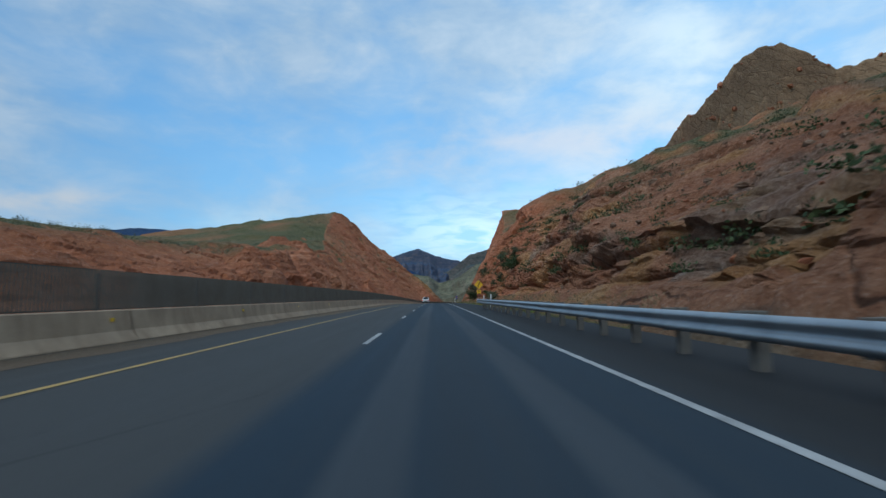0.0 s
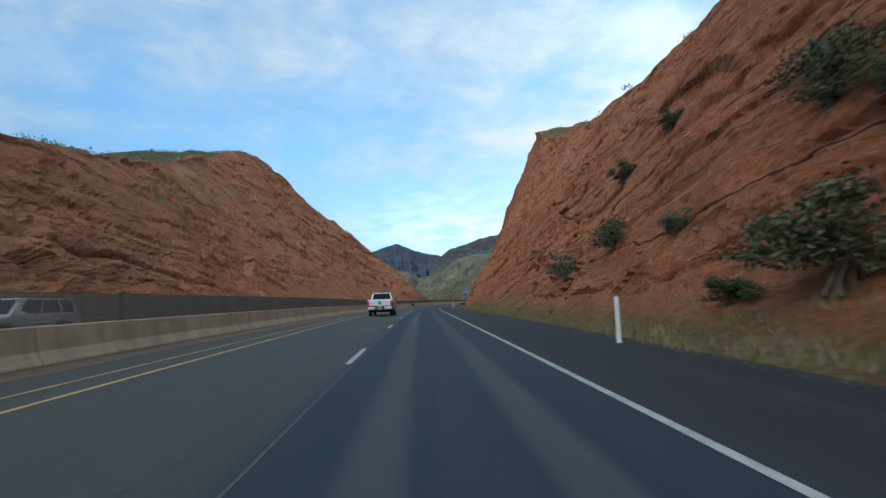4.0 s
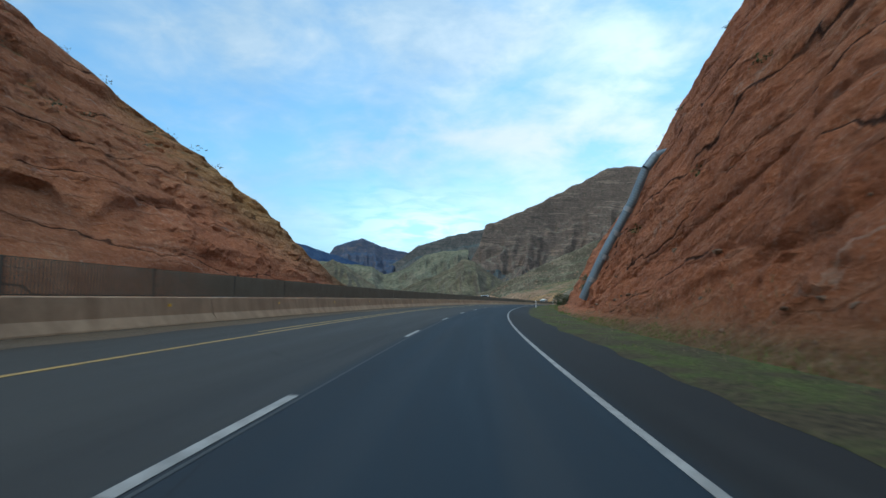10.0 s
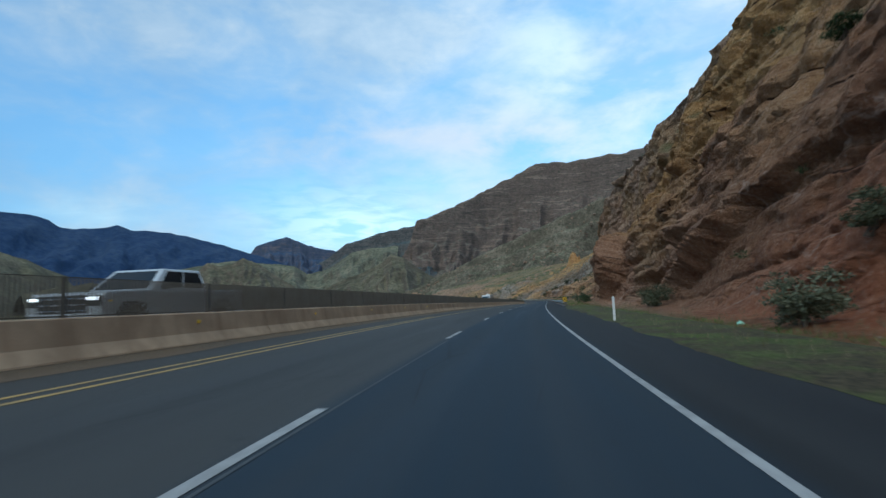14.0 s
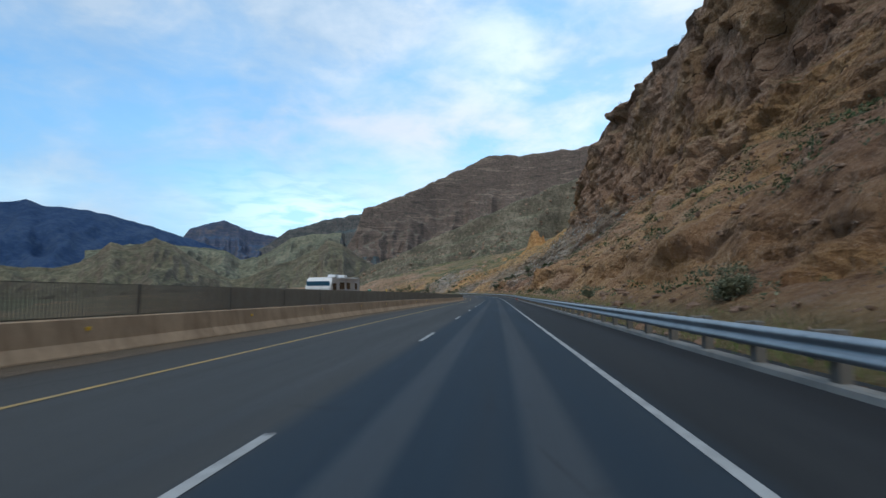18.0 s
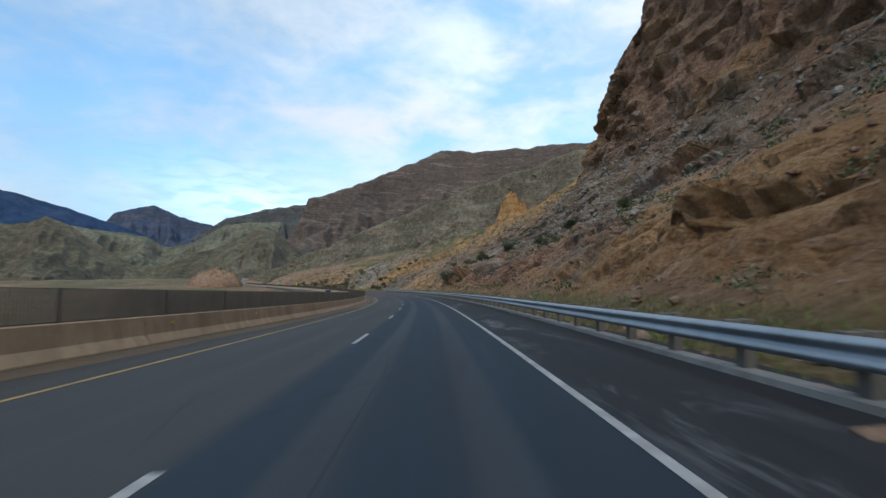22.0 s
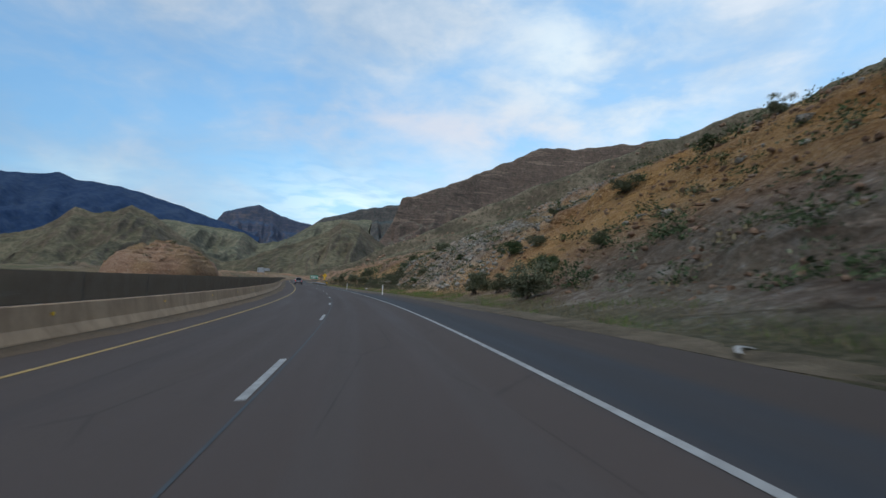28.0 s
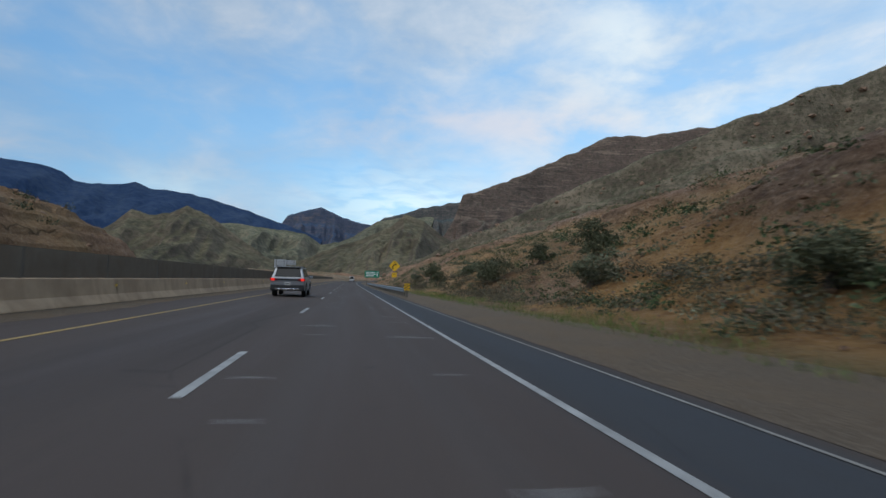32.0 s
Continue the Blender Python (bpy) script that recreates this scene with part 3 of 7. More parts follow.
k.bump(k.noise(14, 5, 0.8), 1.0, 0.05)
M_TURF = k.m
k = Mat("gravel_shoulder", 0.95, 0, 0.15)
k.colour(k.mix(k.ramp(k.noise(0.4, 6, 0.65), [(0.4, 0.0), (0.62, 0.8)]), k.ramp(k.noise(22, 4, 0.8), [(0.35, (0.055, 0.043, 0.032)), (0.5, (0.115, 0.088, 0.063)), (0.66, (0.20, 0.16, 0.12))]), (0.14, 0.10, 0.065)))
k.bump(k.noise(24, 4, 0.8), 1.0, 0.03)
M_GRAVEL = k.m
k = Mat("pale_dirt", 0.95, 0, 0.12)
k.colour(k.ramp(k.math("ADD", k.math("MULTIPLY", k.noise(0.8, 5, 0.65), 0.5), k.math("MULTIPLY", k.noise(16, 5, 0.8), 0.5)), [(0.36, (0.045, 0.038, 0.027)), (0.5, (0.11, 0.088, 0.060)), (0.64, (0.20, 0.16, 0.115))]))
k.bump(k.noise(20, 4, 0.8), 1.0, 0.03)
M_DIRT = k.m
M_SAGE = leaf_material("sage_leaves", (0.070, 0.082, 0.048), (0.19, 0.195, 0.125))
M_OLIVE = leaf_material("olive_leaves", (0.044, 0.052, 0.028), (0.125, 0.130, 0.075))
M_GREEN = leaf_material("shrub_leaves", (0.026, 0.046, 0.020), (0.085, 0.115, 0.050))
M_STRAW = leaf_material("dry_grass", (0.10, 0.085, 0.042), (0.30, 0.24, 0.14))
M_GRASS = leaf_material("green_grass", (0.045, 0.085, 0.016), (0.17, 0.235, 0.060))
M_TWIG = plain("twigs", (0.10, 0.075, 0.055), 0.9)
M_STONE = rock_material("loose_stone", (0.13, 0.08, 0.055), (0.27, 0.17, 0.115), (0.42, 0.33, 0.25), strata=0.2)



# ---- shapes ----


def hash3(ix, iy, iz, seed):
    h = (ix * 374761393 + iy * 668265263 + iz * 2147483647 + seed * 1274126177) & 0xFFFFFFFF
    h = ((h ^ (h >> 13)) * 1274126177) & 0xFFFFFFFF
    h = ((h ^ (h >> 16)) * 2246822519) & 0xFFFFFFFF
    return ((h ^ (h >> 15)) & 0xFFFFFF) / float(0xFFFFFF)


def vnoise(x, y, z, seed=0):
    """Value noise, 0 to 1."""
    x, y, z = np.broadcast_arrays(*(np.asarray(v, float) for v in (x, y, z)))
    xi, yi, zi = (np.floor(v).astype(np.int64) for v in (x, y, z))
    u, v, w = (q - np.floor(q) for q in (x, y, z))
    u, v, w = (q * q * (3 - 2 * q) for q in (u, v, w))
    r = 0
    for a in (0, 1):
        for b in (0, 1):
            for c in (0, 1):
                r = r + hash3(xi + a, yi + b, zi + c, seed) * (u if a else 1 - u) * (v if b else 1 - v) * (w if c else 1 - w)
    return r


def fbm(x, y, z, octaves=4, seed=0, gain=0.5):
    r, amp, tot = 0, 1.0, 0.0
    for o in range(octaves):
        r = r + amp * (vnoise(x * 2 ** o + 13.7 * o, y * 2 ** o + 7.1 * o, z * 2 ** o, seed + o) * 2 - 1)
        tot += amp
        amp *= gain
    return r / tot


def ridged(x, y, z, octaves=4, seed=0):
    r, amp, tot = 0, 1.0, 0.0
    for o in range(octaves):
        r = r + amp * (1 - np.abs(vnoise(x * 2 ** o + 5.3 * o, y * 2 ** o, z * 2 ** o, seed + o) * 2 - 1))
        tot += amp
        amp *= 0.5
    return r / tot


def facets(u, v, seed, tilt=1.0):
    """Broken faces: each cell of a jittered net has a level and a slant of its own, about -1 to 1."""
    iu, iv = np.floor(u).astype(np.int64), np.floor(v).astype(np.int64)
    best, out = np.full(u.shape, 1e9), np.zeros(u.shape)
    for a in (-1, 0, 1):
        for b in (-1, 0, 1):
            cu, cv = iu + a, iv + b
            du, dv = u - cu - hash3(cu, cv, 0 * cu, seed), v - cv - hash3(cu, cv, 0 * cu + 1, seed)
            far = du * du + dv * dv
            face = hash3(cu, cv, 0 * cu + 2, seed) - 0.5 + tilt * ((hash3(cu, cv, 0 * cu + 3, seed) - 0.5) * du + (hash3(cu, cv, 0 * cu + 4, seed) - 0.55) * dv)
            near = far < best
            best, out = np.where(near, far, best), np.where(near, face, out)
    return out


def blocks(u, v, long, thick, seed):
    """Bedded blocks, u along and v across the beds in metres: each block's level (-0.5 to 0.5) with its slant, and the metres to its nearest joint."""
    v = v / thick
    iv = np.floor(v).astype(np.int64)
    fv, none = v - iv, 0 * iv
    u = u / long * (0.6 + 0.9 * hash3(iv, none, none, seed)) + 9.0 * hash3(iv, none, none + 1, seed)
    iu = np.floor(u).astype(np.int64)
    fu = u - iu
    face = hash3(iv, iu, none + 2, seed) - 0.5 + 0.35 * hash3(iv, none, none + 3, seed) - 0.17
    face = face + 0.7 * (hash3(iv, iu, none + 4, seed) - 0.6) * (fv - 0.5) + 0.7 * (hash3(iv, iu, none + 5, seed) - 0.5) * (fu - 0.5)
    return face, np.minimum(fv, 1 - fv) * thick, np.minimum(fu, 1 - fu) * long


def sheet(name, x, y, z, material, parent=None, smooth=False):
    """A mesh from a grid of places."""
    n, m = x.shape
    verts = np.stack([x, y, z], -1).reshape(-1, 3)
    i = np.arange(n * m).reshape(n, m)
    faces = np.stack([i[:-1, :-1], i[1:, :-1], i[1:, 1:], i[:-1, 1:]], -1).reshape(-1, 4)
    a, b = verts.reshape(n, m, 3)[1:, :-1] - verts.reshape(n, m, 3)[:-1, :-1], verts.reshape(n, m, 3)[:-1, 1:] - verts.reshape(n, m, 3)[:-1, :-1]
    if np.cross(a, b)[..., 2].sum() < 0:
        faces = faces[:, ::-1]
    me = bpy.data.meshes.new(name)
    me.vertices.add(len(verts))
    me.vertices.foreach_set("co", verts.ravel())
    me.loops.add(faces.size)
    me.loops.foreach_set("vertex_index", faces.ravel())
    me.polygons.add(len(faces))
    me.polygons.foreach_set("loop_start", np.arange(0, faces.size, 4))
    me.polygons.foreach_set("loop_total", np.full(len(faces), 4))
    me.update(calc_edges=True)
    me.validate()
    me.polygons.foreach_set("use_smooth", np.full(len(faces), smooth))
    me.materials.append(material)
    ob = new(name, me)
    if parent:
        ob.parent = parent
    return ob


def ribbon(name, s0, s1, step, section, material, parent=None, closed=False, z=0.0):
    """Sweeps a cross-section of (d, z) points along the road."""
    s = np.linspace(s0, s1, max(2, int(round((s1 - s0) / step)) + 1))
    sec = list(section) + ([section[0]] if closed else [])
    d = np.array([q[0] for q in sec])[None, :]
    h = np.array([q[1] for q in sec])[None, :] + z
    x, y, zz = road(s[:, None] + 0 * d, d + 0 * s[:, None], h)
    return sheet(name, x, y, zz, material, parent)


def stations(table, s):
    """Profiles (s, [(d, z) ...]) blended along s: arrays len(s) x points."""
    ss = [q[0] for q in table]
    pts = np.array([q[1] for q in table], float)
    return np.stack([np.stack([smooth_table(list(zip(ss, pts[:, i, k])), s) for i in range(pts.shape[1])], -1) for k in (0, 1)], -1)




def ragged(name, s0, s1, step, section, material, wide, seed, edge=()):
    """A strip along the road whose inner edge wanders."""
    s = np.linspace(s0, s1, int((s1 - s0) / step) + 1)
    d = np.array([q[0] for q in section])[None, :] + 0 * s[:, None]
    h = np.array([q[1] for q in section])[None, :] + 0 * s[:, None]
    stray = wide * (fbm(s / 7, 0 * s, 0 * s, 3, seed) + 0.6 * fbm(s / 1.3, 0 * s, 0 * s, 2, seed + 3))
    if edge:
        d[:, 0] = smooth_table(edge, s)
        d[:, 1] = d[:, 0] + 0.45
        d[:, 2] = (d[:, 1] + d[:, 3]) / 2
    for i in range(2):
        d[:, i] = d[:, i] + stray
    end = ramp01(s, s0, s0 + 14) * ramp01(-s, -s1, -s1 + 14)
    d[:, :-1] = d[:, -1:] + (d[:, :-1] - d[:, -1:]) * (0.02 + 0.98 * end[:, None])
    return sheet(name, *road(s[:, None] + 0 * d, d, h), material)

def layer(ob, name, values):
    a = ob.data.attributes.new(name, "FLOAT", "POINT")
    a.data.foreach_set("value", np.asarray(values, np.float32).ravel())


def ramp01(v, a, b):
    t = np.clip((np.asarray(v, float) - a) / (b - a), 0, 1)
    return t * t * (3 - 2 * t)


def surface_ribbon(name, s0, s1, step, offsets, material, parent=None, z=0.0, sides=0.0):
    """A strip of paving that knows its own offset and distance."""
    s = np.linspace(s0, s1, max(2, int(round((s1 - s0) / step)) + 1))
    d = np.array(offsets, float)[None, :] + 0 * s[:, None]
    S = s[:, None] + 0 * d
    h = np.zeros_like(d) + z
    x, y, zz = road(S, d, h)
    ob = sheet(name, x, y, zz, material, parent)
    layer(ob, "off", d), layer(ob, "dist", S)
    return ob


GRIDS = {}


def slope(name, table, s0, s1, ds, rows, seed, side, rocks, blocky, dip, rough=1.0, label=""):
    """A rock slope: station profiles swept along the road, broken by beds, blocks and joints across its face."""
    s = np.linspace(s0, s1, int((s1 - s0) / ds) + 1)
    prof = stations(table, s)
    seg = np.sqrt((np.diff(prof, axis=1) ** 2).sum(-1)).mean(0)
    seg = np.minimum(seg, np.where(np.arange(len(seg)) < len(seg) - 3, 34, 13))
    u = np.concatenate(([0], np.cumsum(seg)))
    at = u[-1] * np.linspace(0, 1, rows) ** 1.25
    d = np.stack([np.interp(at, u, prof[i, :, 0]) for i in range(len(s))])
    z = np.stack([np.interp(at, u, prof[i, :, 1]) for i in range(len(s))])
    td, tz = np.gradient(d, axis=1), np.gradient(z, axis=1)
    ln = np.sqrt(td ** 2 + tz ** 2) + 1e-6
    nd, nz = -np.abs(tz) / ln * side, np.abs(td) / ln
    S = s[:, None] + 0 * d
    steep = ramp01(np.abs(tz) / ln, 0.45, 0.85)
    hard = blocky(S, z)
    a = 1.3 * fbm(S / 21, d / 21, z / 17, 3, seed) + 0.5 * fbm(S / 6, d / 6, z / 4.5, 3, seed + 5)
    bed = z + np.where(S < 120, 0.25 * (S - 120), S - 120) * dip + 2.5 * fbm(S / 40, z / 22, 0 * d, 2, seed + 9)
    for thick, amp, k in ((7.5, 0.50, 0), (2.6, 0.22, 7)):
        b = bed / thick + 0.7 * vnoise(S / 11, z / 9, 0 * d, seed + k) + 0.2 * vnoise(S / 2.5, z / 2.5, 0 * d, seed + k + 1)
        ledge = b % 1.0
        turn, none = ramp01(ledge, 0.72, 1.0), 0 * S.astype(np.int64)
        lay = hash3(np.floor(b).astype(np.int64), none, none, seed + k) * (1 - turn) + hash3(np.floor(b).astype(np.int64) + 1, none, none, seed + k) * turn
        ledge = ledge * (1 - turn)
        patch = ramp01(vnoise(S / 14, b, 0 * d, seed + 3), 0.40, 0.72)
        a = a + steep * hard * amp * (1 - 0.7 * ramp01(-S, -125, -85) * (side > 0)) * patch * ((lay - 0.5) * 1.3 - ledge * 0.6)
    for size, amp, least, k in ((12.0, 1.7, 0.12, 0), (5.0, 0.85, 0.30, 3), (2.0, 0.40, 0.7, 6)):
        bend = 0.55 * fbm(S / size, z / size, d / size, 3, seed + 81 + k)
        f = facets(S / size + bend + 0.25 * d / size, bed / (size * 0.62) + 0.7 * fbm(d / size, S / size, z / size, 3, seed + 85 + k), seed + 31 + k, 1.5)
        for again in range(1 if size > 4 else 0):
            pad = np.pad(f, 1, mode="edge")
            f = (pad[1:-1, 1:-1] * 2 + pad[:-2, 1:-1] + pad[2:, 1:-1] + pad[1:-1, :-2] + pad[1:-1, 2:]) / 6
        amp = amp * (0.25 + 1.3 * ramp01(vnoise(S / 17, z / 12, d / 17, seed + 71 + k), 0.3, 0.75))
        a = a + (0.25 + 0.75 * steep) * (1 - 0.55 * ramp01(-S, -125, -85) * (side > 0) * (size > 4)) * amp * (least + (1 - least) * hard) * f
    face = np.maximum(steep, 0.85 * ramp01(hard, 1.1, 1.7) * ramp01(-S, -150, -110) * ramp01(np.abs(tz) / ln, 0.15, 0.4))
    cut = ramp01(S, 540, 600) * ramp01(-S, -800, -770) * ramp01(-z, -26, -14) * ramp01(z, 0.8, 1.8) * (side > 0)
    face = np.maximum(face, 0.8 * cut)
    hard = hard + 0.7 * cut
    early = ramp01(-S, -125, -85) * (side > 0)
    calm = 1 - 0.5 * ramp01(S, 130, 180) * ramp01(-S, -425, -395)
    wave = 1.6 * fbm(S / 9, z / 9, d / 9, 3, seed + 91)
    for long, thick, amp, gap, k in ((11.0, 4.2, 0.75, 0.26, 0), (4.2, 1.6, 0.50, 0.15, 5), (1.7, 0.75, 0.30, 0.0, 9)):
        amp = amp * (1 - (0.65 if long > 6 else -0.45) * early)
        f, across, along = blocks(S + 0.5 * z + wave, bed + 0.35 * wave, long, thick, seed + 131 + k)
        show = 0.15 + 0.85 * ramp01(vnoise(S / (2.2 * long), bed / (1.6 * thick), d / 20, seed + 141 + k), 0.30, 0.62)
        a = a + (0.22 + 0.78 * face) * show * amp * (0.30 + 0.70 * hard) * f * (calm if long < 6 else 1.0)
        if gap:
            a = a - face * show * (0.55 * np.exp(-(across / gap) ** 2) + 0.35 * np.exp(-(along / gap) ** 2)) * (0.5 + 0.5 * hard) * (1.0 if long > 6 else 0.5)
    a = a + 0.26 * fbm(S / 1.6, d / 1.6, z / 1.2, 3, seed + 17)
    cave = ramp01(-np.abs(S - 434), -11 - 3 * fbm(z / 2, 0 * d, S / 6, 2, seed), -6) * ramp01(-z, -3.6 - 1.6 * fbm(S / 5, 0 * d, 0 * d, 3, seed), -2.9 - 1.6 * fbm(S / 5, 0 * d, 0 * d, 3, seed)) * ramp01(z, 0.3, 1.6) * (side > 0)
    a = a - 2.4 * cave
    outcrop = ramp01(fbm(S / 13, d / 13, z / 13, 3, seed + 51), 0.12, 0.42) * (1 - steep)
    broken = ramp01(S, 770, 785) * ramp01(-S, -890, -870) * ramp01(d, 11, 15) * ramp01(-d, -44, -32)
    outcrop = np.maximum(outcrop, 0.55 * broken * ramp01(fbm(S / 4.5, d / 4.5, z / 4.5, 3, seed + 57), -0.08, 0.18)) if name == "hillside_right" else outcrop
    a = a + outcrop * 2.4 * ramp01(at[None, :], 6, 20)
    a = a * (0.02 + 0.98 * ramp01(at[None, :], 2.3, 7.5)) * rough
    x, y, zz = road(S, d + nd * a, z + nz * a * 0.7)
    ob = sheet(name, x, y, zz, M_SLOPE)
    wob = fbm(S / 25, d / 25, z / 15, 3, seed + 61)
    flat = 1 - ramp01(np.abs(np.gradient(z + nz * a * 0.7, axis=1)) / (np.abs(np.gradient(d + nd * a, axis=1)) + 1e-3), 0.35, 0.95)
    marks = {key: np.clip(rocks(key, S, d, z, wob, flat, steep, outcrop), 0, 1) for key in ("brown", "gold", "grey", "scrub")}
    lime = ramp01(S + 10 * wob, 812, 842) * ramp01(-S, -890, -872) * ramp01(-z + 12 * wob, -19, -12) * ramp01(fbm(S / 12, d / 9, z / 9, 3, seed + 77) + 0.4 * fbm(S / 2.5, d / 2.5, z / 2.5, 2, seed + 78), -0.20, 0.08) * ramp01(d, 10.5, 13)
    layer(ob, "pale", 0.52 * lime if name == "hillside_right" else 0 * lime)
    for key in marks:
        layer(ob, key, marks[key])
    layer(ob, "along", S), layer(ob, "bed", bed), layer(ob, "out", d), layer(ob, "face", np.maximum(np.maximum(steep, 0.6 * outcrop), 0.8 * cut))
    GRIDS[name] = {"s": S, "d": d, "z": z, "x": x, "y": y, "h": zz, "scrub": marks["scrub"], "steep": steep}
    tagged(ob, label, "rock slope", kind="structure")
    return ob


def ridge(name, crest, run, foot, material, seed, rough=1.0, cliff=0.0, toward=(120, 500), n=150, m=60, label="", terrace=0.0):
    """A distant ridge under a crest line; its flank falls towards the road in spurs and gullies, its back falls away."""
    c = np.array(crest, float)
    seg = np.concatenate(([0], np.cumsum(np.hypot(np.diff(c[:, 0]), np.diff(c[:, 1])))))
    u = np.linspace(0, seg[-1], n)
    cx, cy, cz = (np.interp(u, seg, c[:, k]) for k in range(3))
    scale = seg[-1] / 14
    fine = 1.0 * scale * 0.09 * rough
    cz = cz + fine * fbm(u / (scale * 0.5), 0 * u, 0 * u + seed, 4, seed)
    wx, wy = toward[0] - cx, toward[1] - cy
    ln = np.hypot(wx, wy)
    wx, wy = wx / ln, wy / ln
    v = np.concatenate((-np.linspace(0.7, 0.06, 8), np.linspace(0, 1, m)))
    U, V = np.meshgrid(u, v, indexing="ij")
    H = (cz - foot)[:, None]
    run = run * (0.18 + 0.82 * np.clip(H / H.max(), 0.0, 1.0))
    drop = 0.55 * np.clip(V, 0, 1) + 0.45 * (1 - (1 - np.clip(V, 0, 1)) ** 2.2)
    if cliff:
        step = ramp01(V, 0.015, 0.06) * 0.55 + ramp01(V, 0.10, 0.14) * 0.30 + ramp01(V, 0.20, 0.23) * 0.15
        drop = cliff * step + (1 - cliff) * drop
    drop = np.where(V < 0, -V * 1.1, drop)
    z = foot + H * (1 - drop)
    if terrace:
        q = z / terrace + 0.8 * fbm(U / (scale * 0.8), V * 4, 0 * U, 3, seed + 41)
        stepped = (np.floor(q) + ramp01(q % 1.0, 0.62, 0.9)) * terrace - (q * terrace - z)
        z = np.where(V > 0.02, z * 0.35 + stepped * 0.65, z)
    spur = ridged(U / (scale * 2.0), V * 1.6 + 0.25 * U / scale, 0 * U, 4, seed + 3) - 0.5
    body = ramp01(np.abs(V), 0.0, 0.22) * (1 - ramp01(V, 0.85, 1.0))
    z = z + body * H * 0.34 * rough * spur + body * H * 0.06 * rough * fbm(U / (scale * 0.5), V * 6, 0 * U, 4, seed + 8)
    push = run * (V + 0.22 * body * spur * rough)
    side = scale * 0.25 * fbm(U / scale, V * 3, 0 * U, 3, seed + 12) * body
    x = cx[:, None] + wx[:, None] * push - wy[:, None] * side
    y = cy[:, None] + wy[:, None] * push + wx[:, None] * side
    ob = sheet(name, x, y, z, material, None, True)
    GRIDS[name] = {"s": U, "d": V, "z": z, "x": x, "y": y, "h": z, "scrub": 0 * z, "steep": 0 * z}
    return tagged(ob, label, "mountain", kind="structure")


def part(name, bm, material, parent, label=""):
    """Links a bmesh as one mesh object under a thing or part."""
    me = bpy.data.meshes.new(name)
    bm.to_mesh(me)
    bm.free()
    for mat in (material if isinstance(material, (list, tuple)) else [material]):
        me.materials.append(mat)
    ob = new(name, me)
    if parent is not None:
        ob.parent = parent
    return tagged(ob, label) if label else ob


def shared(name, me, parent, m=None, label=""):
    ob = new(name, me)
    ob.parent = parent
    if m is not None:
        ob.matrix_basis = m
    return tagged(ob, label) if label else ob


def box(bm, size, at=(0, 0, 0), turn=(0, 0, 0), bevel=0.0):
    r = bmesh.ops.create_cube(bm, size=1.0, matrix=pose(*at, *turn) @ Matrix.Diagonal((*size, 1)))
    if bevel:
        edges = list({e for v in r["verts"] for e in v.link_edges})
        bmesh.ops.bevel(bm, geom=edges, offset=bevel, segments=2, affect="EDGES", profile=0.6)
    return bm


def tube(bm, radius, depth, at=(0, 0, 0), turn=(0, 0, 0), sides=16, radius2=None):
    bmesh.ops.create_cone(bm, cap_ends=True, segments=sides, radius1=radius, radius2=radius if radius2 is None else radius2, depth=depth, matrix=pose(*at, *turn))
    return bm


def outline(bm, points, thick, m=Matrix()):
    """An extruded flat outline in the local xz plane, thick along y."""
    front = [bm.verts.new(m @ Vector((x, -thick / 2, z))) for x, z in points]
    back = [bm.verts.new(m @ Vector((x, thick / 2, z))) for x, z in points]
    bm.faces.new(front)
    bm.faces.new(back[::-1])
    n = len(points)
    for i in range(n):
        bm.faces.new((front[(i + 1) % n], front[i], back[i], back[(i + 1) % n]))
    bmesh.ops.recalc_face_normals(bm, faces=bm.faces)
    return bm


def at_road(s, d, z=0.0, turn=0.0):
    x, y, zz = (float(v) for v in road(s, d, z))
    return pose(x, y, zz, 0, 0, road_heading(s) + turn)


def empty(name, m, label, category, group="", kind=""):
    ob = new(name)
    ob.empty_display_size = 0.3
    ob.matrix_basis = m
    return tagged(ob, label, category, group, kind)


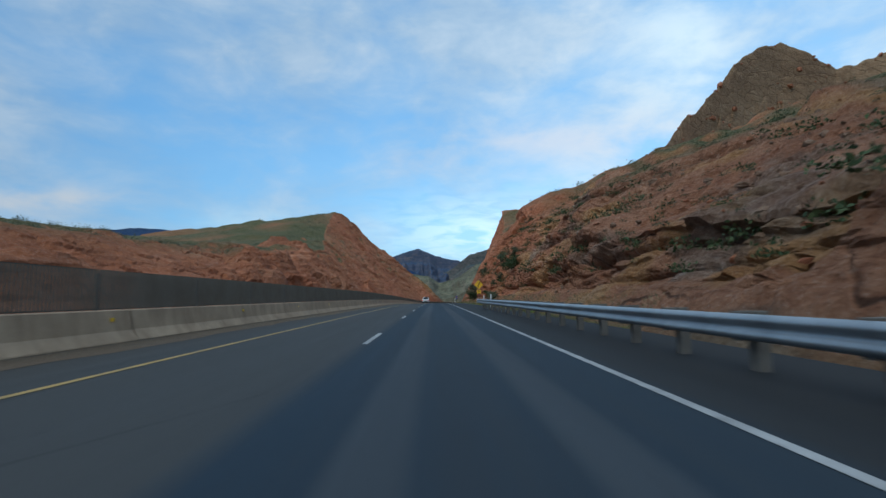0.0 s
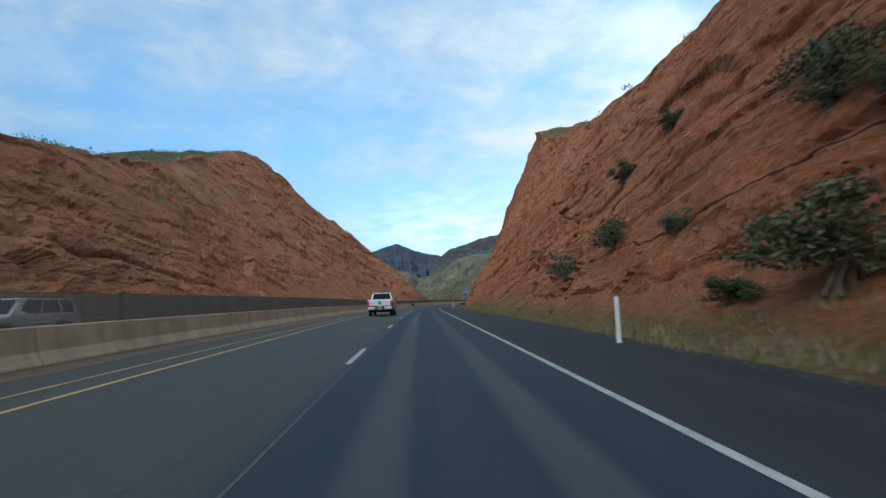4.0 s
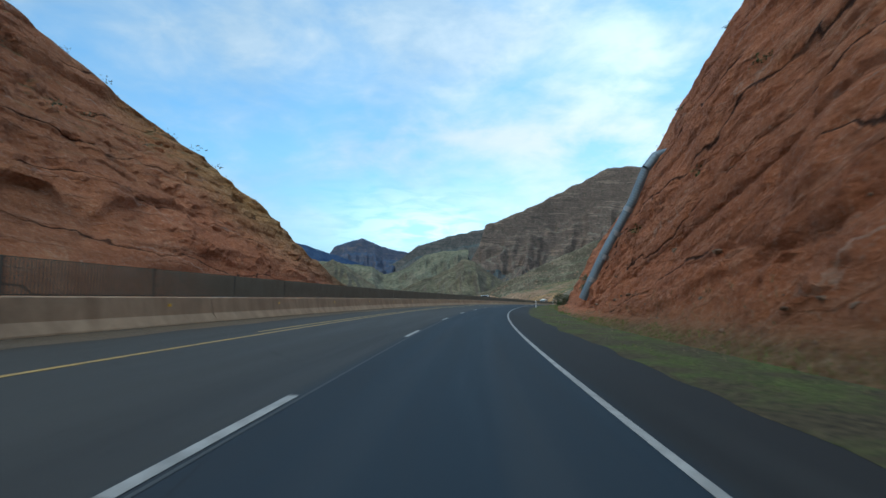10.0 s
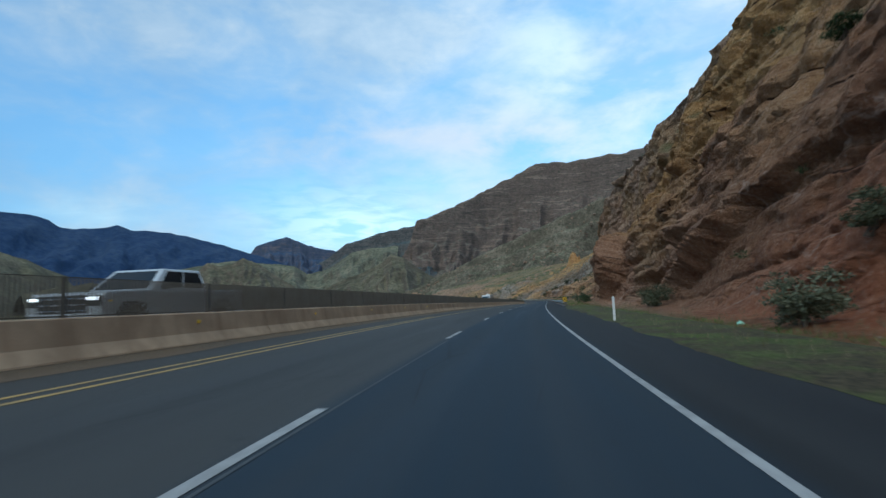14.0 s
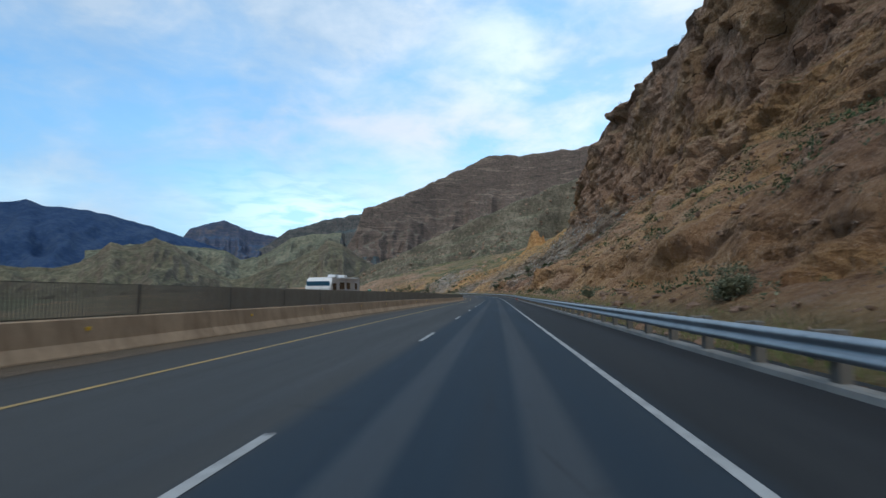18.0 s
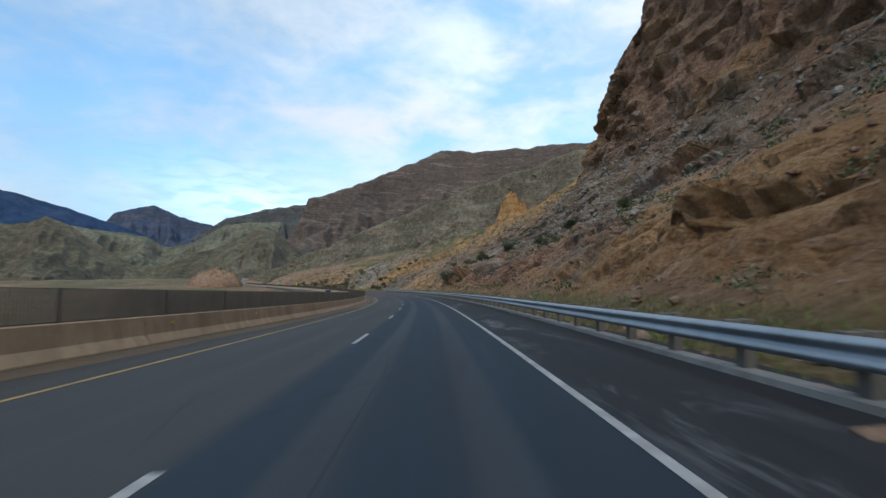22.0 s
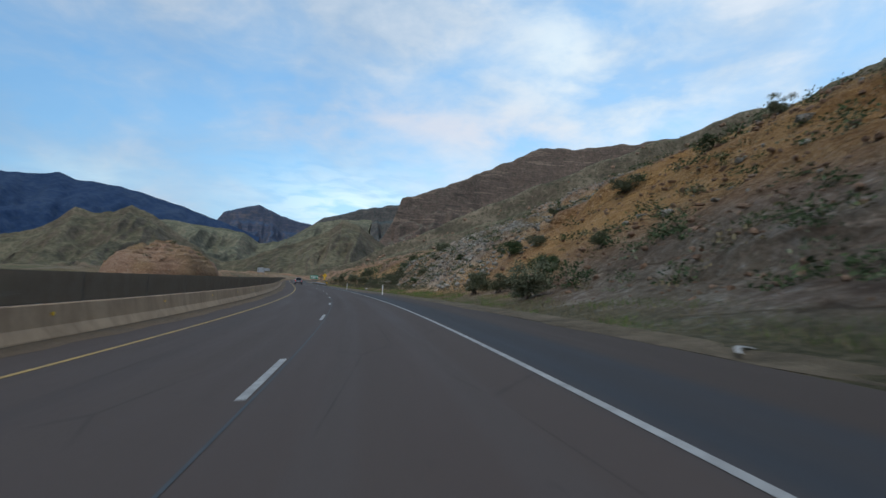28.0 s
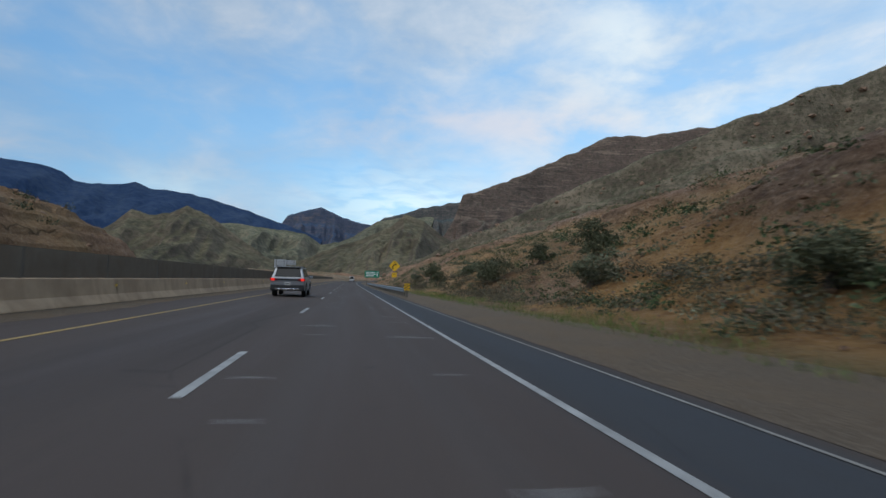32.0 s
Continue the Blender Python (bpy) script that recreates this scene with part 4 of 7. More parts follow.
# ---- the land ----
RIGHT = [(-60, [(6.2, -.05), (9.5, -.5), (12, 1.5), (15, 4), (34, 14), (60, 24), (130, 40), (195, 50)]),
         (20, [(6.2, -.05), (9.5, -.5), (11.5, 1.8), (14, 4.5), (30, 12.5), (55, 20.5), (130, 36), (195, 50)]),
         (60, [(6.2, -.05), (9.2, -.1), (11.5, 1.5), (14, 6), (19, 12.5), (48, 23.5), (130, 46), (195, 60)]),
         (100, [(6.2, -.05), (9.0, 0), (10.8, 1), (15.2, 9.3), (20.5, 16), (50, 29.5), (130, 54), (195, 72)]),
         (125, [(6.2, -.05), (8.9, 0), (10.5, 1), (15.2, 10.3), (23.5, 21.5), (46, 33), (130, 56), (195, 72)]),
         (150, [(6.2, -.05), (8.8, 0), (10.3, 1), (15.3, 10.5), (22.3, 20.8), (50, 35), (130, 62), (195, 76)]),
         (200, [(6.2, -.05), (8.5, 0), (10.1, 1), (16.8, 13.0), (27.2, 31), (55, 39), (130, 72), (195, 86)]),
         (250, [(6.2, -.05), (8.3, 0), (9.9, 1), (18, 15.8), (30.3, 44.5), (58, 46), (130, 74), (195, 88)]),
         (275, [(6.2, -.05), (8.3, 0), (9.9, 1), (18, 16), (30.8, 42.5), (60, 50), (130, 76), (195, 90)]),
         (305, [(6.2, -.05), (8.4, 0), (10, .6), (17.2, 15.5), (29, 39), (58, 54), (130, 78), (195, 92)]),
         (340, [(6.2, -.05), (9.3, 0), (11.8, .5), (18, 12), (29, 31), (58, 50), (130, 78), (195, 94)]),
         (385, [(6.2, -.05), (8.6, 0), (11, .5), (17.5, 12), (29, 29), (58, 46), (130, 72), (195, 92)]),
         (430, [(6.2, -.05), (9.3, 0), (11.5, .5), (18, 12.5), (30, 31), (56, 48), (130, 74), (195, 94)]),
         (453, [(6.2, -.05), (9.3, 0), (12, .5), (18.5, 15), (30, 36), (54, 60), (130, 95), (195, 120)]),
         (500, [(6.2, -.05), (8.5, .1), (12, 1.5), (27, 14), (42, 38), (58, 68), (130, 95), (195, 115)]),
         (560, [(6.2, -.05), (8.5, .1), (11, 1.5), (30, 15.5), (45, 34), (53, 68), (130, 92), (195, 110)]),
         (640, [(6.2, -.05), (8.5, .1), (11, 1.5), (33, 16), (46, 27), (51, 66), (130, 88), (195, 105)]),
         (675, [(6.2, -.05), (8.5, .1), (11, 1.5), (31, 12), (46, 28), (51, 66), (130, 84), (195, 100)]),
         (702, [(6.2, -.05), (8.5, .1), (11, 1.5), (30, 11), (45, 28), (49, 56), (130, 78), (195, 95)]),
         (719, [(6.2, -.05), (8.5, .1), (11, 1.5), (30, 10.5), (46, 29), (52, 46), (130, 76), (195, 94)]),
         (731, [(6.2, -.05), (8.5, .1), (11, 1.5), (30, 11), (48, 26.5), (63, 38), (130, 72), (195, 91)]),
         (760, [(6.2, -.05), (8.5, .1), (12, 1.5), (28, 12), (48, 25), (66, 36), (130, 68), (195, 85)]),
         (800, [(6.2, -.05), (8.8, .1), (12, 1), (22, 8.5), (48, 22), (70, 31), (130, 54), (195, 70)]),
         (850, [(6.2, -.05), (9, .1), (12, .8), (20, 6.8), (45, 18.5), (70, 27), (130, 44), (195, 60)]),
         (920, [(6.2, -.05), (9.5, .1), (12.5, .6), (20, 5.5), (42, 13), (70, 21.5), (130, 38), (195, 50)]),
         (1060, [(6.2, -.05), (9.5, .1), (12.5, .6), (20, 5), (42, 12), (70, 20), (130, 34), (195, 45)]),
         (1300, [(6.2, -.05), (9.5, .1), (12.5, .6), (20, 5), (42, 12), (70, 20), (130, 34), (195, 45)])]
# a steep cut bank at the slope's foot along the long guardrail
RIGHT = [(s, p[:3] + [(p[2][0] * 0.82 + p[3][0] * 0.18, p[2][1] * 0.82 + p[3][1] * 0.18 + 1.5 * float(ramp01(s, 500, 580) * ramp01(-s, -775, -735)))] + p[3:]) for s, p in RIGHT]
LEFT = [(-60, [(-19.3, 0), (-21, .2), (-27, 2), (-40, 4), (-70, 6), (-220, 6)]),
        (40, [(-19.3, 0), (-21, .2), (-25, 3), (-34, 7), (-60, 10), (-220, 10)]),
        (75, [(-19.3, 0), (-21, .3), (-26, 4.5), (-36, 9.5), (-60, 12), (-220, 13)]),
        (112, [(-19.3, 0), (-21, .3), (-27, 6.5), (-37, 12.5), (-60, 14), (-220, 14)]),
        (156, [(-19.3, 0), (-20.5, .3), (-27, 8.5), (-35, 17), (-58, 19), (-220, 12)]),
        (190, [(-19.3, 0), (-20.5, .3), (-31, 12.4), (-43, 25), (-62, 26.5), (-220, 22)]),
        (230, [(-19.3, 0), (-20.5, .3), (-37, 20.4), (-53, 38), (-66, 39), (-220, 30)]),
        (267, [(-19.3, 0), (-20.5, .3), (-40, 25), (-60, 51), (-72, 50), (-220, 36)]),
        (289, [(-19.3, 0), (-20.5, .3), (-35, 19), (-49, 37), (-62, 39), (-220, 30)]),
        (306, [(-19.3, 0), (-20.5, .3), (-33, 16), (-45, 31.5), (-60, 34), (-220, 36)]),
        (325, [(-19.3, 0), (-20.5, .3), (-29, 11), (-38.5, 22.5), (-52, 24), (-220, 20)]),
        (338, [(-19.3, 0), (-20.5, .3), (-24, 5), (-29, 11), (-44, 11), (-220, 4)]),
        (348, [(-19.3, 0), (-20.5, 0), (-22, 1), (-24, 2), (-40, 0), (-220, -12)]),
        (360, [(-19.3, 0), (-20.5, -.2), (-23, -1.5), (-28, -4), (-45, -9), (-220, -14)])]
LEFT_LOW = [(340, [(-19.3, 0), (-20.5, -.2), (-24, -1.8), (-32, -5.5), (-60, -10), (-260, -15)]),
            (700, [(-19.3, 0), (-20.5, -.2), (-24, -1.8), (-32, -4.5), (-60, -8), (-260, -13)]),
            (860, [(-19.3, 0), (-20.5, -.2), (-24, -1.2), (-32, -3), (-60, -5), (-260, -10)]),
            (935, [(-19.3, 0), (-20.5, 0), (-24, .3), (-34, .4), (-60, -1), (-260, -9)]),
            (1000, [(-19.3, 0), (-20.5, .1), (-24, .8), (-34, 2), (-60, 2), (-260, -6)]),
            (1300, [(-19.3, 0), (-20.5, .2), (-24, 1.2), (-34, 3), (-60, 5), (-260, 0)])]


def rib(s, d, z, wob):
    """The ochre rib that runs down the hillside from the crag."""
    return ramp01(s + 8 * wob, 714, 730) * ramp01(-s - 8 * wob, -832, -806) * ramp01(z - 15 + (s - 750) * 0.24 + 6 * wob, -4, 4) * ramp01(-d, -120, -88)


def rocks_right(key, s, d, z, wob, flat, steep, outcrop):
    red_end = ramp01(s + 10 * wob + 1.0 * z, 400, 430)
    if key == "brown":
        return 0.60 * ramp01(-s + 40 * wob, -90, -20) + red_end * np.clip(0.82 + 0.4 * wob + 0.1 * steep + ramp01(s, 470, 520) * 0.35, 0, 1)
    if key == "gold":
        band = ramp01(s + 10 * wob + 0.5 * z, 410, 432) * ramp01(-s - 10 * wob, -500, -470) * ramp01(z + 14 * wob, 1, 12) * 0.82
        ochre = ramp01(s, 445, 480) * ramp01(-s, -735, -705) * ramp01(wob + 0.15 * steep, 0.05, 0.32) * 0.5
        foot = ramp01(s, 452, 480) * ramp01(-s, -660, -600) * ramp01(-z + 10 * wob, -34, -16) * (0.35 + 0.6 * wob)
        soil = ramp01(s, 470, 520) * ramp01(0.25 + wob - 0.012 * z, 0.0, 0.35) * (1 - steep) * 0.30
        mottle = ramp01(s, 470, 520) * ramp01(-s, -800, -770) * ramp01(-z + 14 * wob, -40, -20) * ramp01(fbm(s / 9, d / 9, z / 5, 4, 83) + 0.35 * wob, 0.0, 0.26) * 0.62
        ochre = np.maximum(ochre, mottle)
        return np.maximum(np.maximum(np.maximum(band, np.maximum(ochre, foot)), 0.97 * rib(s, d, z, wob)), np.maximum(soil * (1 - 0.5 * ramp01(s, 800, 850)), ramp01(s, 705, 745) * ramp01(-s, -1010, -940) * (0.66 + 0.5 * wob) * (1 - 0.85 * ramp01(s + 8 * wob, 764, 772) * ramp01(-s + 8 * wob, -806, -794) * ramp01(-d, -34, -26)) * (1 - 0.7 * ramp01(s, 832, 845) * ramp01(-s, -880, -864) * ramp01(-z, -15, -9)) * (1 - outcrop))) * (1 - 0.6 * outcrop * (1 - rib(s, d, z, wob))) + 0.25 * ramp01(z, 20, 34) * ramp01(-s, -330, -60) * ramp01(wob, 0.05, 0.4) + 0.55 * ramp01(-s, -92, -66) * ramp01(fbm(s / 6, d / 6, z / 3, 4, 89), 0.04, 0.26)
    if key == "grey":
        up = ramp01(s, 478, 520) * ramp01(-s, -720, -690) * ramp01(z + 30 * wob, 34, 60) * 0.32
        pale = ramp01(s, 775, 795) * ramp01(-s, -876, -862) * ramp01(-z + 14 * wob, -17, -9) * ramp01(0.6 * wob + fbm(s / 11, d / 9, z / 9, 3, 77), 0.16 - 0.26 * ramp01(s, 815, 840), 0.30 - 0.26 * ramp01(s, 815, 840))
        rubble = ramp01(s, 620, 660) * ramp01(-s, -800, -765) * ramp01(z + 6 * wob, 5, 10) * ramp01(-z + 8 * wob, -34, -22) * ramp01(wob, -0.22, 0.05) * 0.75
        dark = ramp01(s + 6 * wob, 766, 776) * ramp01(-s - 6 * wob, -808, -796) * ramp01(-d + 8 * wob, -34, -26) * 0.8
        rubble = np.maximum(rubble, ramp01(s, 590, 640) * ramp01(-s, -800, -770) * ramp01(-z, -30, -18) * ramp01(fbm(s / 8, d / 8, z / 4, 4, 87), 0.08, 0.28) * 0.65)
        rubble = np.maximum(rubble, 0.55 * ramp01(-s, -92, -66) * ramp01(fbm(s / 7, d / 7, z / 4, 4, 97), 0.06, 0.24))
        rubble = np.maximum(rubble, ramp01(s, 676, 700) * ramp01(-s, -768, -748) * ramp01(z, 5, 9) * ramp01(-z + 6 * wob, -36, -26) * 0.62)
        late = ramp01(s, 690, 740) * (0.1 + 0.75 * outcrop) * ramp01(wob, -0.1, 0.3) * 0.6
        return np.maximum(np.maximum(np.maximum(up, pale), np.maximum(late, rubble)), dark) * (1 - 0.85 * rib(s, d, z, wob))
    early = ramp01(z, 9, 24) * ramp01(-s, -110, -30)
    top = flat * ramp01(z + 10 * wob, 10, 24)
    verge = ramp01(-d, -10.8, -8.6) * 0.7
    late = ramp01(s, 690, 800) * (1 - 0.6 * outcrop) * ramp01(-wob + 0.01 * z, -0.15, 0.2) * (0.25 + 0.5 * ramp01(d, 60, 110)) * (1 - 0.85 * rib(s, d, z, wob))
    return np.maximum(np.maximum(top * (0.75 + wob), late), np.maximum(verge, early * flat * (0.8 + wob)))


def rocks_left(key, s, d, z, wob, flat, steep, outcrop):
    if key == "brown":
        return 0.04 + 0.2 * wob + 0.5 * ramp01(s, 325, 345)
    if key == "gold":
        return np.maximum(ramp01(s + 12 * wob, 318, 338) * ramp01(z, 2, 10) * 0.9, 0.06 + 0.25 * wob)
    if key == "grey":
        return 0.0 * s
    top = flat * ramp01(-d, 27, 36) * ramp01(z, 4, 12)
    return top * (0.9 + wob) + ramp01(s, 340, 352) * 0.9


def rocks_low(key, s, d, z, wob, flat, steep, outcrop):
    if key == "brown":
        return 0.8 + 0 * s
    if key == "gold":
        return ramp01(s, 880, 960) * ramp01(0.2 + wob, 0, 0.3) * ramp01(d, -60, -40) * 0.4 + ramp01(wob, 0.28, 0.45) * ramp01(-d, 40, 70) * 0.8
    if key == "grey":
        return 0.3 + wob
    return (0.95 - 0.5 * ramp01(s, 880, 960) * ramp01(d, -60, -40)) * (0.8 + 0.5 * wob) * (1 - 0.7 * outcrop)


def blocky_right(s, z):
    return 1 + 0.9 * ramp01(-s, -90, -50) - 0.3 * ramp01(-s, -440, -410) - 0.68 * ramp01(s, 95, 150) * ramp01(-s, -425, -395) + 0.9 * ramp01(s, 430, 470) * ramp01(-s, -740, -700)


def blocky_left(s, z):
    return 2.2 - 1.4 * ramp01(s, 110, 180)


def blocky_low(s, z):
    return 0.6 + 0.6 * ramp01(-s, -810, -780)


slope("cliff_right", RIGHT, -60, 741, 0.42, 250, 3, 1, rocks_right, blocky_right, 0.22, 1.0, "tall red and brown sandstone cliff cut beside the road")
slope("hillside_right", RIGHT, 729, 1300, 0.7, 170, 3, 1, rocks_right, blocky_low, 0.15, 0.8, "brown rocky hillside with scrub above the road shoulder")
slope("cliff_left", LEFT, -60, 360, 0.42, 190, 8, -1, rocks_left, blocky_left, 0.10, 0.8, "red sandstone cut slope with a brushy flat top")
slope("bank_left", LEFT_LOW, 340, 1300, 2.0, 46, 15, -1, rocks_low, blocky_low, 0.0, 0.6, "scrubby bank falling from the far carriageway to the valley")


def back_slope(name, of, side, label):
    """The far side of a slope, falling from its outer edge to the valley floor."""
    g = GRIDS[of]
    s, d0, h0 = (g[k][::6, -1][:, None] for k in ("s", "d", "h"))
    f = np.linspace(0, 1, 14)[None, :]
    d = d0 - side * 0.6 + side * 190 * f
    x, y, flat = road(s + 0 * d, d, 0)
    z = h0 - 0.3 + (-19 - h0) * ramp01(f, -0.15, 1.0) + 9 * fbm(s / 40, d / 40, 0 * d, 3, 91) * np.sin(math.pi * f)
    z = np.where(f == 0, h0 - 0.3, z)
    tagged(sheet(name, x, y, z, M_GREEN_HILL, None, True), label, "hillside", kind="structure")


back_slope("back_slope_right", "cliff_right", 1, "scrubby far side of the red cliff")
back_slope("back_slope_hillside", "hillside_right", 1, "scrubby far side of the brown hillside")
back_slope("back_slope_left", "cliff_left", -1, "scrubby far side of the left cut slope")

# one sheet of ground to the horizon
gx = np.concatenate((np.linspace(-15000, -700, 26), np.linspace(-600, 900, 60), np.linspace(1000, 15000, 26)))
gy = np.concatenate((np.linspace(-3500, -200, 12), np.linspace(-120, 2300, 90), np.linspace(2450, 16000, 30)))
GX, GY = np.meshgrid(gx, gy, indexing="ij")
gs = np.interp(GY, Y_LINE, S_LINE)
ga = np.interp(gs, S_LINE, _h)
gd = (GX - np.interp(gs, S_LINE, X_LINE)) * np.cos(ga)
GZ = -17 + 5.0 * fbm(GX / 240, GY / 240, 0 * GX, 4, 71) + 12 * ramp01(-gd, 300, 1400) * fbm(GX / 700, GY / 700, 0 * GX, 3, 77)
GZ = np.where(np.abs(gd) < 150, np.minimum(GZ, -16.5), GZ)
GZ = np.where(GY > 1400, np.maximum(GZ, -16 + ramp01(GY, 1400, 2600) * 26), GZ)
tagged(sheet("ground", GX, GY, GZ, M_VALLEY, None, True), "scrubby desert valley floor", "ground", kind="structure")

BLUE = [(-655, 4706, 140), (-452, 4737, 235), (-303, 4755, 344), (-225, 4761, 456), (-115, 4769, 500), (21, 4775, 542), (140, 4776, 485), (284, 4773, 439), (410, 4766, 417), (627, 4745, 322), (895, 4661, 256)]
RANGE = [(-2500, 3500, 560), (-2000, 3720, 590), (-1636, 3921, 600), (-1491, 3958, 588), (-1400, 4052, 570), (-1340, 4060, 520), (-1177, 4100, 508), (-1038, 4122, 540),
         (-960, 4140, 505), (-877, 4165, 512), (-746, 4195, 503), (-609, 4221, 474), (-393, 4253, 408), (-165, 4272, 340), (60, 4300, 250)]
CONES = [(-520, 1720, 40), (-400, 1760, 64), (-330, 1780, 52), (-255, 1797, 48), (-213, 1809, 62), (-181, 1816, 84), (-156, 1822, 113), (-129, 1827, 102), (-98, 1833, 106), (-69, 1837, 125),
         (-33, 1842, 108), (13, 1846, 74), (74, 1850, 34), (143, 1850, 2)]
CENTRE = [(20, 1850, 4), (82, 1847, 18), (137, 1849, 29), (206, 1848, 60), (267, 1844, 82), (311, 1839, 104), (336, 1835, 128), (375, 1829, 117), (416, 1821, 85), (471, 1808, 50), (560, 1790, 24)]
SHOULDER = [(-137, 4544, 135), (205, 4497, 256), (352, 4493, 342), (488, 4485, 450), (602, 4473, 477), (755, 4454, 534), (913, 4427, 564), (1057, 4397, 592), (1378, 4349, 600)]
MESA = [(757, 3911, 173), (824, 3900, 292), (873, 3890, 385), (944, 3948, 558), (1081, 3990, 594), (1363, 4055, 740), (1569, 4133, 832), (1846, 4172, 968), (2061, 4146, 1090), (2258, 4119, 1104), (2454, 3995, 1104), (2631, 3777, 1103), (2738, 3597, 1103), (2919, 3224, 1075), (3164, 2730, 1014)]
SPUR = [(240, 1420, -8), (264, 1375, 6), (301, 1351, 22), (340, 1344, 39), (389, 1322, 64), (425, 1288, 81), (472, 1257, 106), (524, 1227, 129), (593, 1188, 161), (639, 1187, 178),
        (662, 1163, 190), (690, 1130, 200), (728, 1113, 207), (727, 1079, 215), (760, 960, 238), (780, 820, 228)]
WEST = [(-2100, 1500, 190), (-1675, 1855, 252), (-1562, 1951, 302), (-1484, 2011, 314), (-1391, 2076, 334), (-1287, 2143, 327), (-1199, 2193, 319), (-1085, 2252, 300), (-900, 2350, 220), (-700, 2450, 120)]
SADDLE = [(-420, 2740, 150), (-300, 2765, 175), (-200, 2775, 190), (-96, 2786, 180), (-36, 2795, 174), (68, 2806, 165), (127, 2809, 125), (197, 2811, 135), (272, 2811, 177), (336, 2808, 223), (433, 2801, 244), (560, 2790, 250)]
ridge("mountain_blue", BLUE, 1500, 0, M_HAZE_PEAK, 21, 1.0, 0.35, n=300, m=120, label="rocky peak far down the valley, blue with painted haze")
ridge("mountain_range", RANGE, 1500, 0, M_HAZE_RANGE, 22, 0.6, label="mountain range under low cloud, dark blue with painted haze")
ridge("mountain_west", WEST, 1100, -20, M_GREEN_HILL, 23, 0.7, label="dark olive mountain across the valley")
ridge("mountain_shoulder", SHOULDER, 1300, 0, M_HAZE_SHOULDER, 24, 0.9, 0.3, n=300, m=120, label="olive shoulder below the layered mesa, bluish haze put into its colour")
ridge("mountain_mesa", MESA, 1700, 0, M_MESA, 25, 1.0, 0.5, (160, 600), 480, 220, "layered red-brown mesa with cliff bands", 105.0)
ridge("hill_saddle", SADDLE, 800, -10, M_SADDLE, 31, 0.8, n=260, m=100, label="olive saddle between the desert hills")
ridge("hill_cones", CONES, 420, -20, M_GREEN_HILL, 26, 0.85, 0.12, n=300, m=120, label="grey-green cone-shaped desert hills")
ridge("hill_centre", CENTRE, 520, -20, M_GREEN_HILL, 27, 0.75, 0.12, n=280, m=120, label="rounded olive hill with a dark gully")
ridge("hill_spur", SPUR, 420, -14, M_ROCKY_HILL, 28, 0.9, 0.3, (240, 930), 420, 170, "rocky grey-green ridge rising over the road")

M_PEAK = rock_material("peak_rock", (0.11, 0.062, 0.036), (0.30, 0.185, 0.105), (0.44, 0.31, 0.19), dip=14, strata=0.35, scale=0.35, scrub=0.6, scrub_colour=(0.24, 0.20, 0.10))
PEAK = [(78, 186, 20), (84, 188, 40), (105, 200, 65), (141, 228, 96), (182, 255, 132), (201, 264, 145), (220, 272, 154), (239, 275, 149), (260, 280, 141), (275, 280, 145), (291, 278, 149), (332, 270, 159), (361, 240, 142)]
ridge("hill_peak", PEAK, 120, 10, M_PEAK, 33, 1.3, 0.35, (30, 130), 420, 190, "steep brown rocky peak above the red cliff", 14.0)


# ---- the road ----
road_ob = surface_ribbon("road", -200, 1300, 2.0, [-7.19, -5.2, -3.66, -1.8, 0, 1.05, 1.85, 2.6, 3.66, 4.8, 6.8], M_ROAD)
tagged(road_ob, "two-lane grey asphalt highway carriageway", "road", kind="structure")
surface_ribbon("edge_line", -200, 1300, 2.0, [3.60, 3.71], M_WHITE, road_ob, 0.006)
YELLOW = [(-200, -2.9), (50, -3.0), (85, -3.35), (120, -3.72), (1300, -3.7)]
ys = np.linspace(-200, 1300, 751)[:, None]
yd = smooth_table(YELLOW, ys[:, 0])[:, None] + np.array([[-0.06, 0.06]])
yx, yy, yz = road(ys + 0 * yd, yd, 0.006)
sheet("yellow_line", yx, yy, yz, M_YELLOW, road_ob)
surface_ribbon("old_yellow_line", 70, 160, 2.0, [-4.62, -4.54], M_YELLOW, road_ob, 0.006)
surface_ribbon("old_yellow_line", 290, 420, 2.0, [-4.15, -4.04], M_YELLOW, road_ob, 0.006)
surface_ribbon("old_yellow_line", 655, 745, 2.0, [-4.20, -4.12], M_YELLOW, road_ob, 0.006)
DASH0 = 10.6
for i in range(-6, 104):
    s0 = DASH0 + 12.19 * i
    surface_ribbon("lane_dash", s0, s0 + 3.05, 1.6, [-0.06, 0.06], M_WHITE, road_ob, 0.006)
M_SEAL = stained("pale_joint_seal", (0.056, 0.064, 0.071), (0.040, 0.044, 0.047), 0.8, 1.5, 0.5)
for j0, j1 in ((95, 172), (236, 330), (345, 400), (735, 815)):
    surface_ribbon("lane_joint", j0, j1, 2.0, [0.10, 0.138], M_SEAL, road_ob, 0.004)
far_road = surface_ribbon("far_road", -200, 1300, 4.0, [-18.9, -15, -11, -7.2], M_ROAD_FAR)
tagged(far_road, "oncoming asphalt carriageway behind the median barrier", "road", kind="structure")
surface_ribbon("edge_line", -200, 1300, 4.0, [-16.4, -16.28], M_WHITE, far_road, 0.006)
surface_ribbon("yellow_line", -200, 1300, 4.0, [-8.9, -8.78], M_YELLOW, far_road, 0.006)
for i in range(-3, 104):
    s0 = 7.0 + 12.19 * i
    if s0 > 560:
        surface_ribbon("lane_dash", s0, s0 + 3.05, 3.05, [-12.65, -12.53], M_WHITE, far_road, 0.006)

